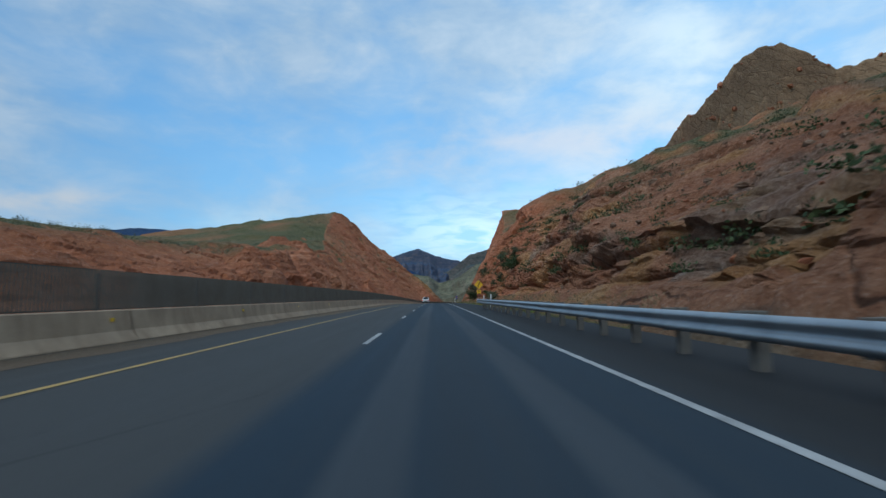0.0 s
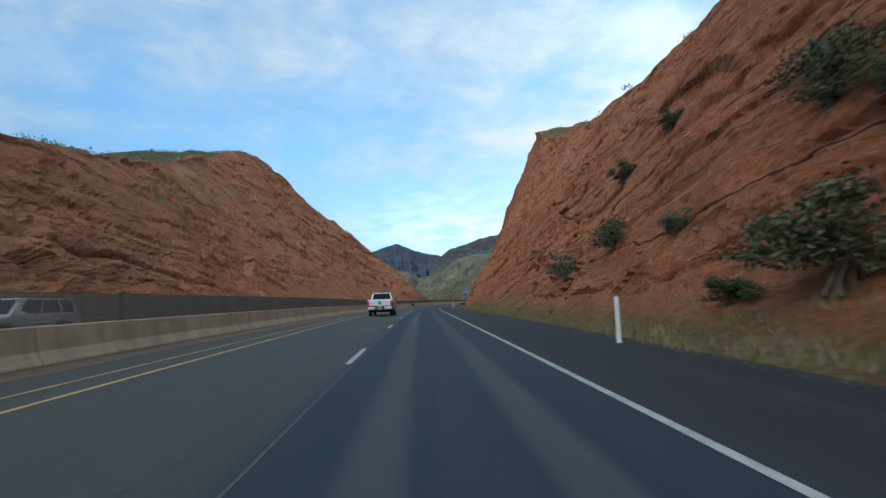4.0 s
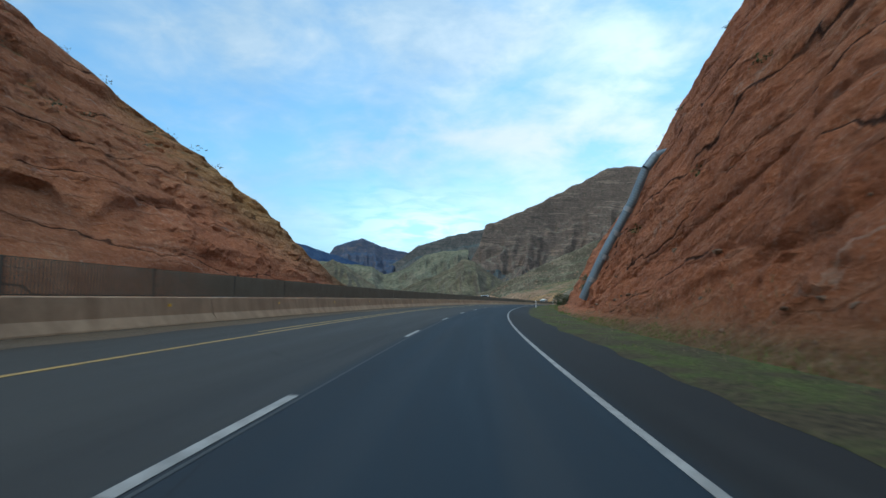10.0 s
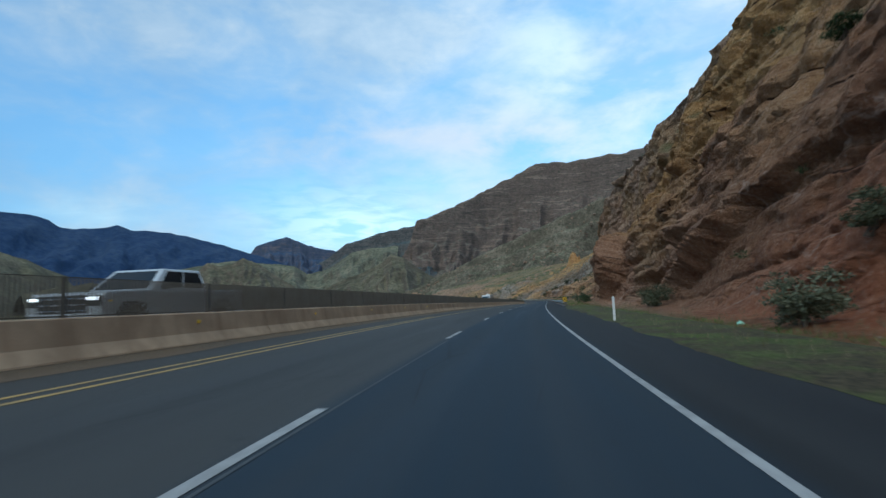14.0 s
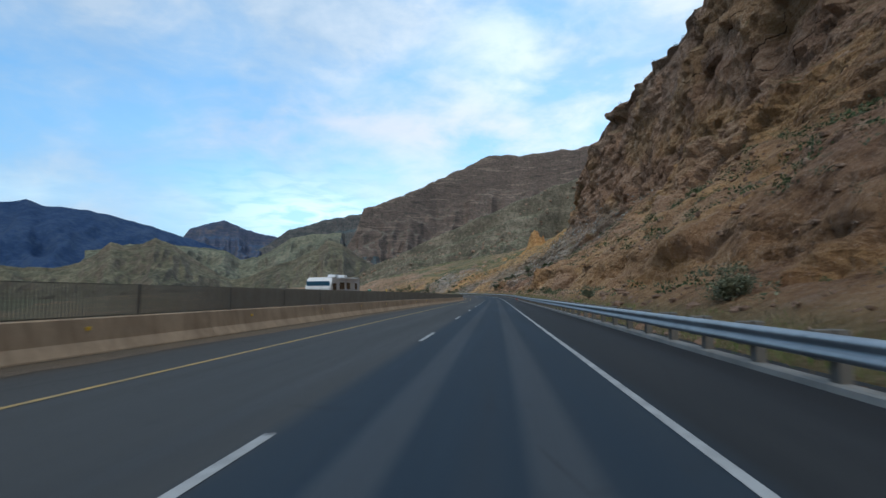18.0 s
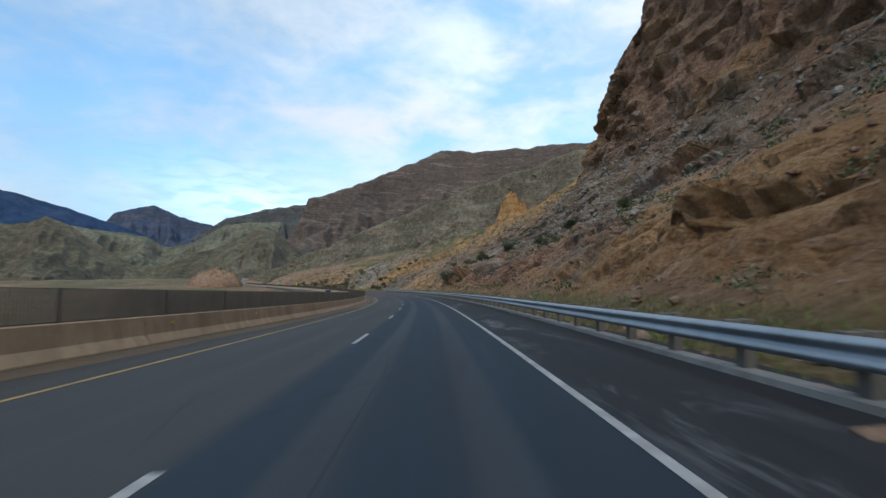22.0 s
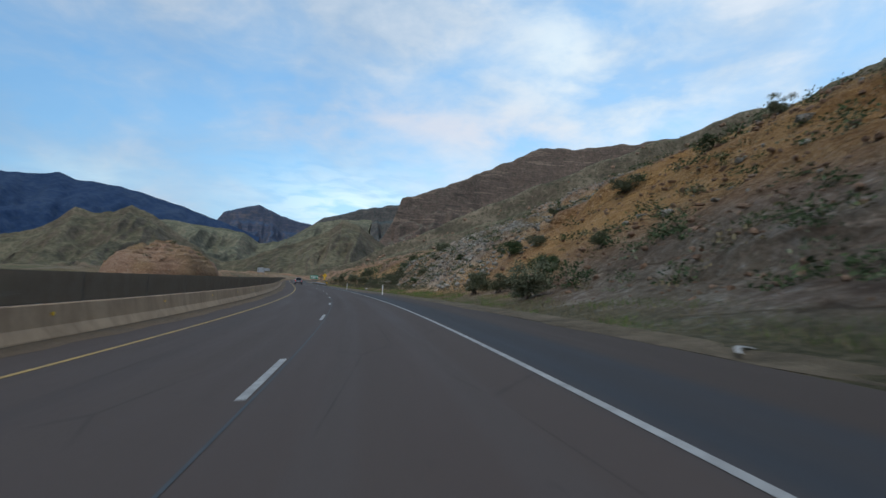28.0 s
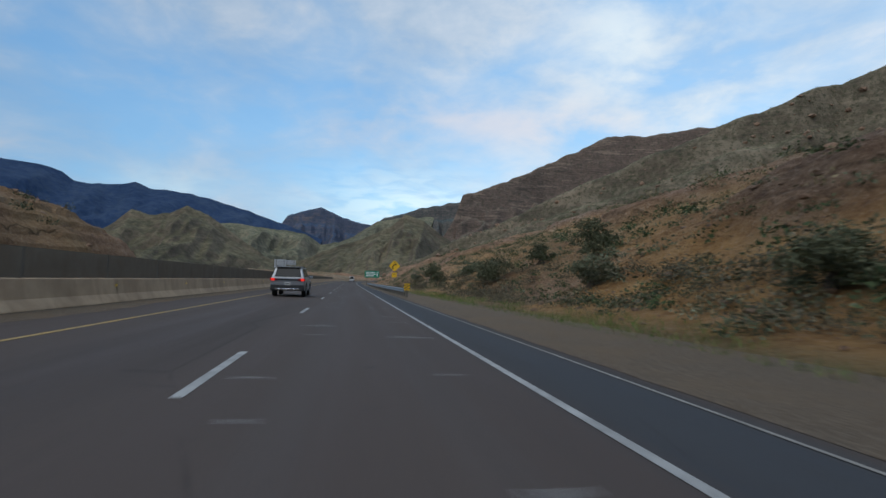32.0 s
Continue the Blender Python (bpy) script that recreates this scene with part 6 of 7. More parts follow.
def quad_on(bm, c, u0, u1, v0, v1, lift):
    """A panel inside the four-cornered face c (bottom-left, bottom-right, top-right, top-left), lifted off it."""
    c = [Vector(p) for p in c]
    n = (c[1] - c[0]).cross(c[3] - c[0]).normalized()

    def at(u, v):
        return c[0].lerp(c[1], u).lerp(c[3].lerp(c[2], u), v)
    outer = [bm.verts.new(at(u, v) + n * lift) for u, v in ((u0, v0), (u1, v0), (u1, v1), (u0, v1))]
    inner = [bm.verts.new(at(u, v) - n * 0.01) for u, v in ((u0, v0), (u1, v0), (u1, v1), (u0, v1))]
    bm.faces.new(outer)
    for i in range(4):
        bm.faces.new((inner[i], inner[(i + 1) % 4], outer[(i + 1) % 4], outer[i]))
    return bm


def frustum(bm, y0, y1, w, z0, ty0, ty1, tw, z1, bevel=0.05):
    lo = [(-w, y0, z0), (w, y0, z0), (w, y1, z0), (-w, y1, z0)]
    hi = [(-tw, ty0, z1), (tw, ty0, z1), (tw, ty1, z1), (-tw, ty1, z1)]
    v = [bm.verts.new(p) for p in lo + hi]
    for f in ((3, 2, 1, 0), (4, 5, 6, 7), (0, 1, 5, 4), (1, 2, 6, 5), (2, 3, 7, 6), (3, 0, 4, 7)):
        bm.faces.new([v[i] for i in f])
    bmesh.ops.bevel(bm, geom=bm.edges[:], offset=bevel, segments=3, affect="EDGES", profile=0.6)
    return lo, hi


def wheel(parent, x, y, r, w):
    bm = bmesh.new()
    tube(bm, r, w, (0, 0, 0), (0, 90, 0), 28)
    bmesh.ops.bevel(bm, geom=[e for e in bm.edges if e.calc_length() < r * 0.4], offset=0.035, segments=2, affect="EDGES")
    t = part("wheel", bm, M_TYRE, parent)
    t.matrix_basis = pose(x, y, r)
    side = 1 if x > 0 else -1
    rim = bmesh.new()
    tube(rim, r * 0.20, 0.04, (side * (w / 2 + 0.01), 0, 0), (0, 90, 0), 12)
    for i in range(6):
        a = math.radians(60 * i)
        box(rim, (0.03, r * 0.15, r * 0.52), (side * (w / 2 + 0.008), math.sin(a) * r * 0.36, math.cos(a) * r * 0.36), (-60 * i, 0, 0), 0.008)
    ring = bmesh.ops.create_circle(rim, cap_ends=False, segments=28, radius=r * 0.66, matrix=pose(side * (w / 2 + 0.006), 0, 0, 0, 90, 0))
    e = bmesh.ops.extrude_edge_only(rim, edges=list({q for v in ring["verts"] for q in v.link_edges}))
    for v in [q for q in e["geom"] if isinstance(q, bmesh.types.BMVert)]:
        v.co.y *= 0.88
        v.co.z *= 0.88
    part("rim", rim, M_RIM, t)


def arch(bm, x, y, z, r):
    """The lip round a wheel opening."""
    for a in np.linspace(0.15, math.pi - 0.15, 10):
        box(bm, (0.03, 0.06, 0.17), (x, y - r * math.cos(a), z + r * math.sin(a)), (math.degrees(a), 0, 0))
    return bm


def vehicle(m, kind, colour, label, category, lights):
    """A car, pickup or van from the outside: body, cabin, glass, lamps, bumpers, mirrors, plates and wheels."""
    t = empty(kind, m, label, category)
    spec = {"pickup_truck": (5.9, 1.0, 1.36, 0.56, 0.41, 1.95), "suv": (5.0, 0.98, 1.12, 0.38, 0.38, 1.80), "van": (5.9, 1.0, 1.25, 0.38, 0.36, 2.5), "sedan": (4.7, 0.92, 0.92, 0.30, 0.33, 1.46)}[kind]
    L, W, belt, floor_z, wr, top = spec
    h = L / 2
    turn = pose(0, 0, 0, 0, 0, 90)
    axle = (-h + 1.15, h - 0.95)
    side = [(-h, floor_z + 0.12), (-h + 0.05, floor_z)]
    for y in axle:
        side += [(y - wr - 0.09, floor_z)] + [(y + (wr + 0.09) * -math.cos(a), floor_z - 0.04 + (wr + 0.11) * math.sin(a)) for a in np.linspace(0.12, math.pi - 0.12, 9)] + [(y + wr + 0.09, floor_z)]
    nose = {"pickup_truck": belt - 0.04, "sedan": belt - 0.16}.get(kind, belt - 0.12)
    side += [(h - 0.06, floor_z), (h, floor_z + 0.14), (h - 0.02, nose - 0.22), (h - 0.14, nose - 0.02), (h - 1.3, belt), (-h + 0.06, belt), (-h, belt - 0.05)]
    bm = outline(bmesh.new(), side, 2 * W, turn)
    bmesh.ops.bevel(bm, geom=[e for e in bm.edges if abs(abs(e.verts[0].co.x) - W) < 1e-4 and abs(abs(e.verts[1].co.x) - W) < 1e-4 and e.verts[0].co.x * e.verts[1].co.x > 0],
                    offset=0.06, segments=2, affect="EDGES", profile=0.6)
    part("body", bm, colour, t)
    cab = {"pickup_truck": (-1.05, 1.35, -0.92, 0.62), "suv": (-h + 0.04, 1.35, -h + 0.30, 0.55), "van": (-h + 0.03, 2.3, -h + 0.12, 1.5), "sedan": (-1.9, 1.25, -1.15, 0.45)}[kind]
    bm = bmesh.new()
    lo, hi = frustum(bm, cab[0], cab[1], W - 0.04, belt - 0.03, cab[2], cab[3], W - 0.24, top)
    part("cabin", bm, colour, t)
    glass = {"rear_window": (lo[0], lo[1], hi[1], hi[0]), "windscreen": (lo[2], lo[3], hi[3], hi[2])}
    for n, c in glass.items():
        part(n, quad_on(bmesh.new(), c, 0.08, 0.92, 0.12, 0.90, 0.008), M_GLASS, t)
    for c in ((lo[1], lo[2], hi[2], hi[1]), (lo[3], lo[0], hi[0], hi[3])):
        flip = c[0][0] < 0
        spans = {"pickup_truck": ((0.07, 0.46), (0.50, 0.88)), "suv": ((0.06, 0.26), (0.31, 0.58), (0.62, 0.90)), "van": ((0.70, 0.92),), "sedan": ((0.14, 0.47), (0.52, 0.86))}[kind]
        for a, b in spans:
            a, b = (1 - b, 1 - a) if flip else (a, b)
            part("side_window", quad_on(bmesh.new(), c, a, b, 0.14, 0.88, 0.008), M_GLASS, t)
    back = -h
    if kind == "pickup_truck":
        part("bed_liner", box(bmesh.new(), (2 * W - 0.24, h - 1.25, 0.02), (0, (-h - 1.05) / 2 - 0.02, belt + 0.006)), M_TRIM, t)
        part("tailgate", box(bmesh.new(), (2 * W - 0.34, 0.03, 0.56), (0, back - 0.008, belt - 0.33), bevel=0.012), colour, t)
        part("gate_handle", box(bmesh.new(), (0.24, 0.03, 0.07), (0, back - 0.03, belt - 0.16), bevel=0.01), M_TRIM, t)
        part("badge", box(bmesh.new(), (0.24, 0.015, 0.09), (0, back - 0.03, belt - 0.33), bevel=0.03), M_TRIM, t)
        part("bumper", box(bmesh.new(), (2 * W - 0.06, 0.16, 0.20), (0, back - 0.07, floor_z + 0.14), bevel=0.03), colour, t)
        part("bumper_gap", box(bmesh.new(), (2 * W - 0.10, 0.08, 0.08), (0, back - 0.03, floor_z + 0.275), bevel=0.01), M_TRIM, t)
        part("tow_hitch", box(bmesh.new(), (0.10, 0.26, 0.10), (0, back - 0.16, floor_z - 0.02), bevel=0.02), M_CHROME, t)
        part("spare_tyre", tube(bmesh.new(), 0.36, 0.22, (0, back + 0.75, floor_z - 0.12), sides=24), M_TYRE, t)
        part("rear_axle", tube(bmesh.new(), 0.09, 2 * W - 0.3, (0, axle[0], wr), (0, 90, 0), 12), M_TRIM, t)
        part("running_board", box(bmesh.new(), (0.16, 2.3, 0.06), (W - 0.02, 0.1, floor_z - 0.14), bevel=0.02), M_TRIM, t)
        part("brake_lamp", box(bmesh.new(), (0.34, 0.03, 0.05), (0, cab[2] + 0.01, top - 0.03), bevel=0.01), M_TAIL_OFF, t)
        part("bumper_step", box(bmesh.new(), (0.78, 0.18, 0.17), (0, back - 0.075, floor_z + 0.15), bevel=0.02), M_TRIM, t)
    else:
        part("rear_hatch_trim", box(bmesh.new(), (2 * W - 0.5, 0.03, 0.10), (0, back - 0.008, belt - 0.10), bevel=0.012), M_TRIM, t)
        part("bumper", box(bmesh.new(), (2 * W - 0.04, 0.12, 0.34), (0, back - 0.03, floor_z + 0.16), bevel=0.05), M_TRIM, t)
        part("skid_plate", box(bmesh.new(), (2 * W - 0.6, 0.05, 0.10), (0, back - 0.085, floor_z + 0.08), bevel=0.02), M_CHROME, t)
        part("spoiler", box(bmesh.new(), (2 * W - 0.5, 0.22, 0.04), (0, cab[2] - 0.06, top - 0.02), bevel=0.015), colour, t)
        if kind == "suv":
            part("antenna_fin", box(bmesh.new(), (0.04, 0.16, 0.07), (0, cab[2] + 0.35, top + 0.03), (12, 0, 0), 0.012), colour, t)
            for x in (-1, 1):
                part("roof_rail", box(bmesh.new(), (0.035, 2.2, 0.04), (x * (W - 0.28), -0.7, top + 0.03), bevel=0.01), M_TRIM, t)
    for x in (-1, 1):
        if kind == "pickup_truck":
            lamp = part("tail_light", box(bmesh.new(), (0.16, 0.10, 0.42), (x * (W - 0.075), back + 0.02, belt - 0.33), bevel=0.02), M_TAIL_OFF, t)
            for z in (-0.22, -0.40):
                part("lit_lamp", box(bmesh.new(), (0.09, 0.02, 0.085), (x * (W - 0.075), back - 0.035, belt + z), bevel=0.008), M_TAIL if lights else M_TAIL_OFF, lamp)
        else:
            lamp = part("tail_light", box(bmesh.new(), (0.40, 0.08, 0.14), (x * (W - 0.19), back + 0.01, belt - 0.10), bevel=0.02), M_TAIL_OFF, t)
            part("lit_strip", box(bmesh.new(), (0.22, 0.02, 0.045), (x * (W - 0.13), back - 0.035, belt - 0.06), bevel=0.008), M_TAIL if lights else M_TAIL_OFF, lamp)
            part("lit_strip", box(bmesh.new(), (0.22, 0.02, 0.04), (x * (W - 0.13), back - 0.035, belt - 0.14), bevel=0.008), M_TAIL if lights else M_TAIL_OFF, lamp)
        part("headlight", box(bmesh.new(), (0.34, 0.10, 0.24), (x * (W - 0.19), h - 0.055, nose - 0.22), bevel=0.03), M_TRIM, t)
        part("lit_lamp", box(bmesh.new(), (0.24, 0.03, 0.075), (x * (W - 0.22), h + 0.0, nose - 0.16), bevel=0.012), M_HEAD, t)
        part("side_marker", box(bmesh.new(), (0.02, 0.14, 0.05), (x * (W + 0.004), h - 0.28, nose - 0.22), bevel=0.006), M_REFLECT, t)
        part("arch_trim", arch(bmesh.new(), x * (W + 0.004), axle[0], floor_z - 0.04, wr + 0.12), M_TRIM, t)
        part("arch_trim", arch(bmesh.new(), x * (W + 0.004), axle[1], floor_z - 0.04, wr + 0.12), M_TRIM, t)
        mir = part("mirror", box(bmesh.new(), (0.22, 0.10, 0.17), (x * (W + 0.10), cab[1] - 0.38, belt + 0.08), bevel=0.035), M_TRIM if kind != "suv" else colour, t)
        for y in ((-0.25, 0.75) if kind != "van" else (1.3,)):
            part("door_handle", box(bmesh.new(), (0.03, 0.18, 0.035), (x * (W + 0.012), y, belt - 0.16), bevel=0.01), M_CHROME, t)
        part("sill", box(bmesh.new(), (0.07, axle[1] - axle[0] - 2 * wr - 0.3, 0.07), (x * (W - 0.02), (axle[0] + axle[1]) / 2, floor_z - 0.01), bevel=0.02), M_TRIM, t)
        for y in axle:
            wheel(t, x * (W - 0.12), y, wr, 0.24)
    if kind == "pickup_truck":
        part("grille", box(bmesh.new(), (1.30, 0.06, 0.44), (0, h - 0.005, nose - 0.30), bevel=0.03), M_TRIM, t)
        for z in (0.16, 0.30, 0.44):
            part("grille_bar", box(bmesh.new(), (1.24, 0.03, 0.035), (0, h + 0.025, nose - z), bevel=0.01), M_CHROME, t)
    else:
        part("grille", box(bmesh.new(), (1.05, 0.05, 0.30), (0, h - 0.005, nose - 0.26), bevel=0.03), M_TRIM, t)
    part("front_bumper", box(bmesh.new(), (2 * W - 0.08, 0.16, 0.22), (0, h - 0.03, floor_z + 0.16), bevel=0.04), M_TRIM if kind == "suv" else colour, t)
    pl = part("licence_plate", box(bmesh.new(), (0.31, 0.012, 0.155), (0, back - (0.17 if kind == "pickup_truck" else 0.05), floor_z + (0.17 if kind == "pickup_truck" else 0.40)), bevel=0.004), M_PLATE, t)
    part("plate_bar", box(bmesh.new(), (0.22, 0.006, 0.06), (0, back - (0.18 if kind == "pickup_truck" else 0.06), floor_z + (0.17 if kind == "pickup_truck" else 0.40))), M_TRIM, pl)
    return t


P_WHITE = paint("white_car_paint", (0.72, 0.73, 0.74), 0.0)
P_SILVER = paint("silver_car_paint", (0.27, 0.285, 0.31), 0.6)
P_DARK = paint("dark_blue_car_paint", (0.02, 0.035, 0.06), 0.3)
vehicle(at_road(155, -2.0), "pickup_truck", P_WHITE, "white crew-cab pickup truck with lit tail lights", "pickup truck", True)
vehicle(at_road(916.5, -2.05), "suv", P_SILVER, "silver sport utility vehicle with lit tail lights", "suv", True)
vehicle(at_road(401.2, -9.7, 0.0, 180) @ Matrix.Scale(1.13, 4), "pickup_truck", paint("pale_silver_paint", (0.50, 0.52, 0.53), 0.1), "pale silver pickup truck with headlights on, oncoming lanes", "pickup truck", False)
vehicle(at_road(303, -11.0, 0, 180), "sedan", P_DARK, "dark blue sedan with headlights on, oncoming lanes", "car", False)
vehicle(at_road(131, -14.6, 0, 180), "suv", P_WHITE, "white sport utility vehicle on the oncoming carriageway", "suv", False)
dome("knob", 167, -50, 12, 9, 9, 15, {"brown": 0.15}, "rounded red rock knobs above the cut slope", sharp=0.8, base=10.5)
for ks, kd, kr, kw, kh, kb, kn in ((120, -34, 10, 8, 10, 3, 41), (135, -36, 10, 9, 11, 5, 42), (104, -33, 9, 7, 8.5, 2.5, 43), (88, -31, 9, 7, 7.5, 1, 44), (146, -41, 12, 10, 13.5, 5.5, 45), (112, -28, 7, 5, 6.5, 0.5, 46), (128, -29, 7, 5, 7.5, 0.5, 47)):
    dome("knob", ks, kd, kr, kw, kh, kn, {"brown": 0.12}, "rough red boulder outcrop on the cut slope", sharp=0.75, base=kb)
dome("knob", 150, -47, 9, 7, 6, 17, {"brown": 0.2}, "low red rock knobs above the cut slope", sharp=0.8, base=14)
vehicle(at_road(1113, 1.1), "van", P_WHITE, "white delivery van far ahead on the road", "van", False)
vehicle(at_road(783, -11.0, 0, 180), "sedan", P_DARK, "dark sedan with headlights on, oncoming lanes", "car", False)

# motorhome in the oncoming lanes
rv = empty("motorhome", at_road(549, -15.0, 0, 180), "white motorhome in the oncoming lanes, sky reflection painted on its large windscreen", "motorhome")
P_COACH = paint("white_coach_paint", (0.52, 0.53, 0.53), 0.0)
bm = outline(bmesh.new(), [(-5.2, 0.5), (4.9, 0.5), (5.3, 1.1), (5.25, 2.4), (4.7, 3.35), (-5.2, 3.45)], 2.5, pose(0, 0, 0, 0, 0, 90))
bmesh.ops.bevel(bm, geom=bm.edges[:], offset=0.08, segments=2, affect="EDGES")
part("body", bm, P_COACH, rv)
for x in (-1, 1):
    for y, w, z in ((-3.6, 0.9, 2.45), (-0.6, 1.3, 2.5), (1.6, 1.6, 2.5), (4.0, 1.1, 2.4)):
        part("side_window", box(bmesh.new(), (0.03, w, 0.72), (x * 1.255, y, z), bevel=0.01), M_GLASS, rv)
    part("stripe", box(bmesh.new(), (0.02, 9.2, 0.55), (x * 1.252, -0.2, 1.45), bevel=0.006), P_WHITE, rv, "white lower side panel")
    part("stripe", box(bmesh.new(), (0.024, 9.0, 0.12), (x * 1.254, -0.2, 1.88), (1.5, 0, 0), 0.006), plain("maroon_stripe", (0.10, 0.03, 0.03), 0.4), rv)
    part("stripe", box(bmesh.new(), (0.024, 9.0, 0.10), (x * 1.254, -0.3, 1.15), (-1.2, 0, 0), 0.006), M_TRIM, rv)
    part("awning", box(bmesh.new(), (0.12, 6.5, 0.13), (x * 1.30, -0.6, 3.30), bevel=0.04), P_WHITE, rv)
    part("headlight", box(bmesh.new(), (0.4, 0.08, 0.22), (x * 0.85, 5.27, 1.0), bevel=0.03), M_HEAD, rv)
    for y in (-2.6, -1.7, 3.3):
        wheel(rv, x * 1.1, y, 0.46, 0.28)
for y in (-2.5, 0.8):
    part("roof_unit", box(bmesh.new(), (0.8, 1.0, 0.28), (0, y, 3.56), bevel=0.06), P_WHITE, rv)
# dark windscreen given a teal base colour in place of its sky reflection
part("windscreen", box(bmesh.new(), (2.3, 0.05, 1.15), (0, 5.12, 2.42), (-16, 0, 0), 0.02), paint("sky_reflection_paint", (0.02, 0.10, 0.17), 0.0), rv, "windscreen with blue sky reflection painted on")


def litter(name, s, d, size, material, label, z=0.0):
    """A crumpled scrap lying on the shoulder."""
    t = empty(name, at_road(s, d, z, 25), label, "litter")
    r = np.random.default_rng(int(s))
    bm = bmesh.new()
    bmesh.ops.create_icosphere(bm, subdivisions=2, radius=1.0)
    for v in bm.verts:
        v.co = Vector((v.co.x * size[0], v.co.y * size[1], max(v.co.z, -0.4) * size[2] + size[2] * 0.4)) * float(r.uniform(0.7, 1.15))
    part("scrap", bm, material, t)


litter("litter", 589.6, 6.0, (0.28, 0.18, 0.12), plain("red_scrap", (0.55, 0.04, 0.03), 0.5), "crumpled red scrap lying on the shoulder", 0.02)
litter("litter", 614.1, 7.5, (0.22, 0.18, 0.14), plain("blue_scrap", (0.05, 0.20, 0.50), 0.5), "crumpled blue bag behind the guardrail", 0.06)
litter("litter", 405, 9.4, (0.15, 0.12, 0.10), plain("green_scrap", (0.30, 0.60, 0.45), 0.5), "pale green scrap in the verge grass", 0.06)
litter("litter", 870, 9.6, (0.25, 0.18, 0.16), plain("pale_scrap", (0.6, 0.6, 0.6), 0.6), "white crumpled bag in the dry brush", 0.2)
strip = empty("tyre_strip", at_road(780.1, 7.3, 0.03, 40), "pale curved strip of trim lying in the grass", "litter")
bm = bmesh.new()
for i in range(12):
    a = -0.5 + i / 11.0
    box(bm, (0.10, 0.09, 0.02), (a * 1.0, -0.35 * a * a, 0.05 + 0.05 * math.cos(a * 3)), (0, 0, -math.degrees(0.7 * a)))
part("strip", bm, plain("pale_strip", (0.40, 0.40, 0.39), 0.5), strip)


# ---- plants and loose stone ----


def leaf_cloud(name, places, sizes, per, leaf, material, seed, flat=0.6, label="", category="", kind="stuff", parent=None):
    """Clumps of small leaf faces round many places, as one mesh."""
    rng = np.random.default_rng(seed)
    P, Z = np.asarray(places, float), np.asarray(sizes, float)
    n = len(P)
    dirs = rng.normal(size=(n, per, 3))
    dirs /= np.linalg.norm(dirs, axis=-1, keepdims=True)
    dirs[..., 2] = np.abs(dirs[..., 2]) * flat
    rad = rng.uniform(0.35, 1.0, (n, per, 1)) ** 0.6 * (1 + 0.35 * rng.normal(size=(n, per, 1)).clip(-1, 1))
    c = P[:, None, :] + dirs * rad * Z[:, None, None]
    a = rng.normal(size=(n, per, 3)) + dirs * 0.8
    a /= np.linalg.norm(a, axis=-1, keepdims=True)
    b = np.cross(a, rng.normal(size=(n, per, 3)))
    b /= np.linalg.norm(b, axis=-1, keepdims=True)
    ls = leaf * Z[:, None, None] * rng.uniform(0.6, 1.3, (n, per, 1))
    tri = np.stack([c - a * ls - b * ls * 0.35, c - a * ls * 0.2 + b * ls * 0.45, c + a * ls, c - a * ls * 0.1 - b * ls * 0.55], 2).reshape(-1, 3)
    return soup(name, tri, 4, material, label, category, kind, parent)


def soup(name, verts, corners, material, label="", category="", kind="stuff", parent=None):
    """One mesh of many loose faces with the same number of corners."""
    m = len(verts) // corners
    me = bpy.data.meshes.new(name)
    me.vertices.add(len(verts))
    me.vertices.foreach_set("co", np.asarray(verts, np.float32).ravel())
    me.loops.add(len(verts))
    me.loops.foreach_set("vertex_index", np.arange(len(verts), dtype=np.int32))
    me.polygons.add(m)
    me.polygons.foreach_set("loop_start", np.arange(0, len(verts), corners, dtype=np.int32))
    me.polygons.foreach_set("loop_total", np.full(m, corners, np.int32))
    me.update(calc_edges=True)
    me.materials.append(material)
    ob = new(name, me)
    if parent is not None:
        ob.parent = parent
    return tagged(ob, label, category, kind=kind)


for i in range(0, 255):
    s0 = -62.0 + BAY * i
    screen_panel(s0)
    shared("post", me_fp, screen, at_road(s0, float(foot(s0)) - 0.38, float(smooth_table(TALL, s0)) - 0.005))


def blades(name, s, d, z, height, width, material, seed, label):
    rng = np.random.default_rng(seed)
    x, y, zz = road(s, d, z)
    n = len(s)
    a = rng.uniform(0, 2 * math.pi, n)
    lean = rng.normal(0, 0.35, (n, 2)) * height[:, None]
    base = np.stack([x, y, zz - 0.03], -1)
    side = np.stack([np.cos(a), np.sin(a), 0 * a], -1) * width[:, None]
    tip = base + np.stack([lean[:, 0], lean[:, 1], height], -1)
    return soup(name, np.stack([base - side, base + side, tip], 1).reshape(-1, 3), 3, material, label, "grass")


rng = np.random.default_rng(11)


def verge(name, s0, s1, d0, d1, count, material, seed, hmin, hmax, label):
    r = np.random.default_rng(seed)
    s, d = r.uniform(s0, s1, count), r.uniform(d0, d1, count)
    keep = vnoise(s / 2.5, d / 0.8, 0 * s, seed) + 0.25 * vnoise(s / 0.6, d / 0.6, 0 * s, seed + 1) > 0.52
    s, d = s[keep], d[keep]
    prof = stations(RIGHT, s)
    z = np.array([np.interp(d[i], prof[i, :, 0], prof[i, :, 1]) for i in range(len(s))])
    h = r.uniform(hmin, hmax, len(s)) * (0.6 + 0.8 * vnoise(s / 3, d / 1.2, 0 * s, seed + 2))
    blades(name, s, d, z, h, r.uniform(0.006, 0.018, len(s)), material, seed, label)


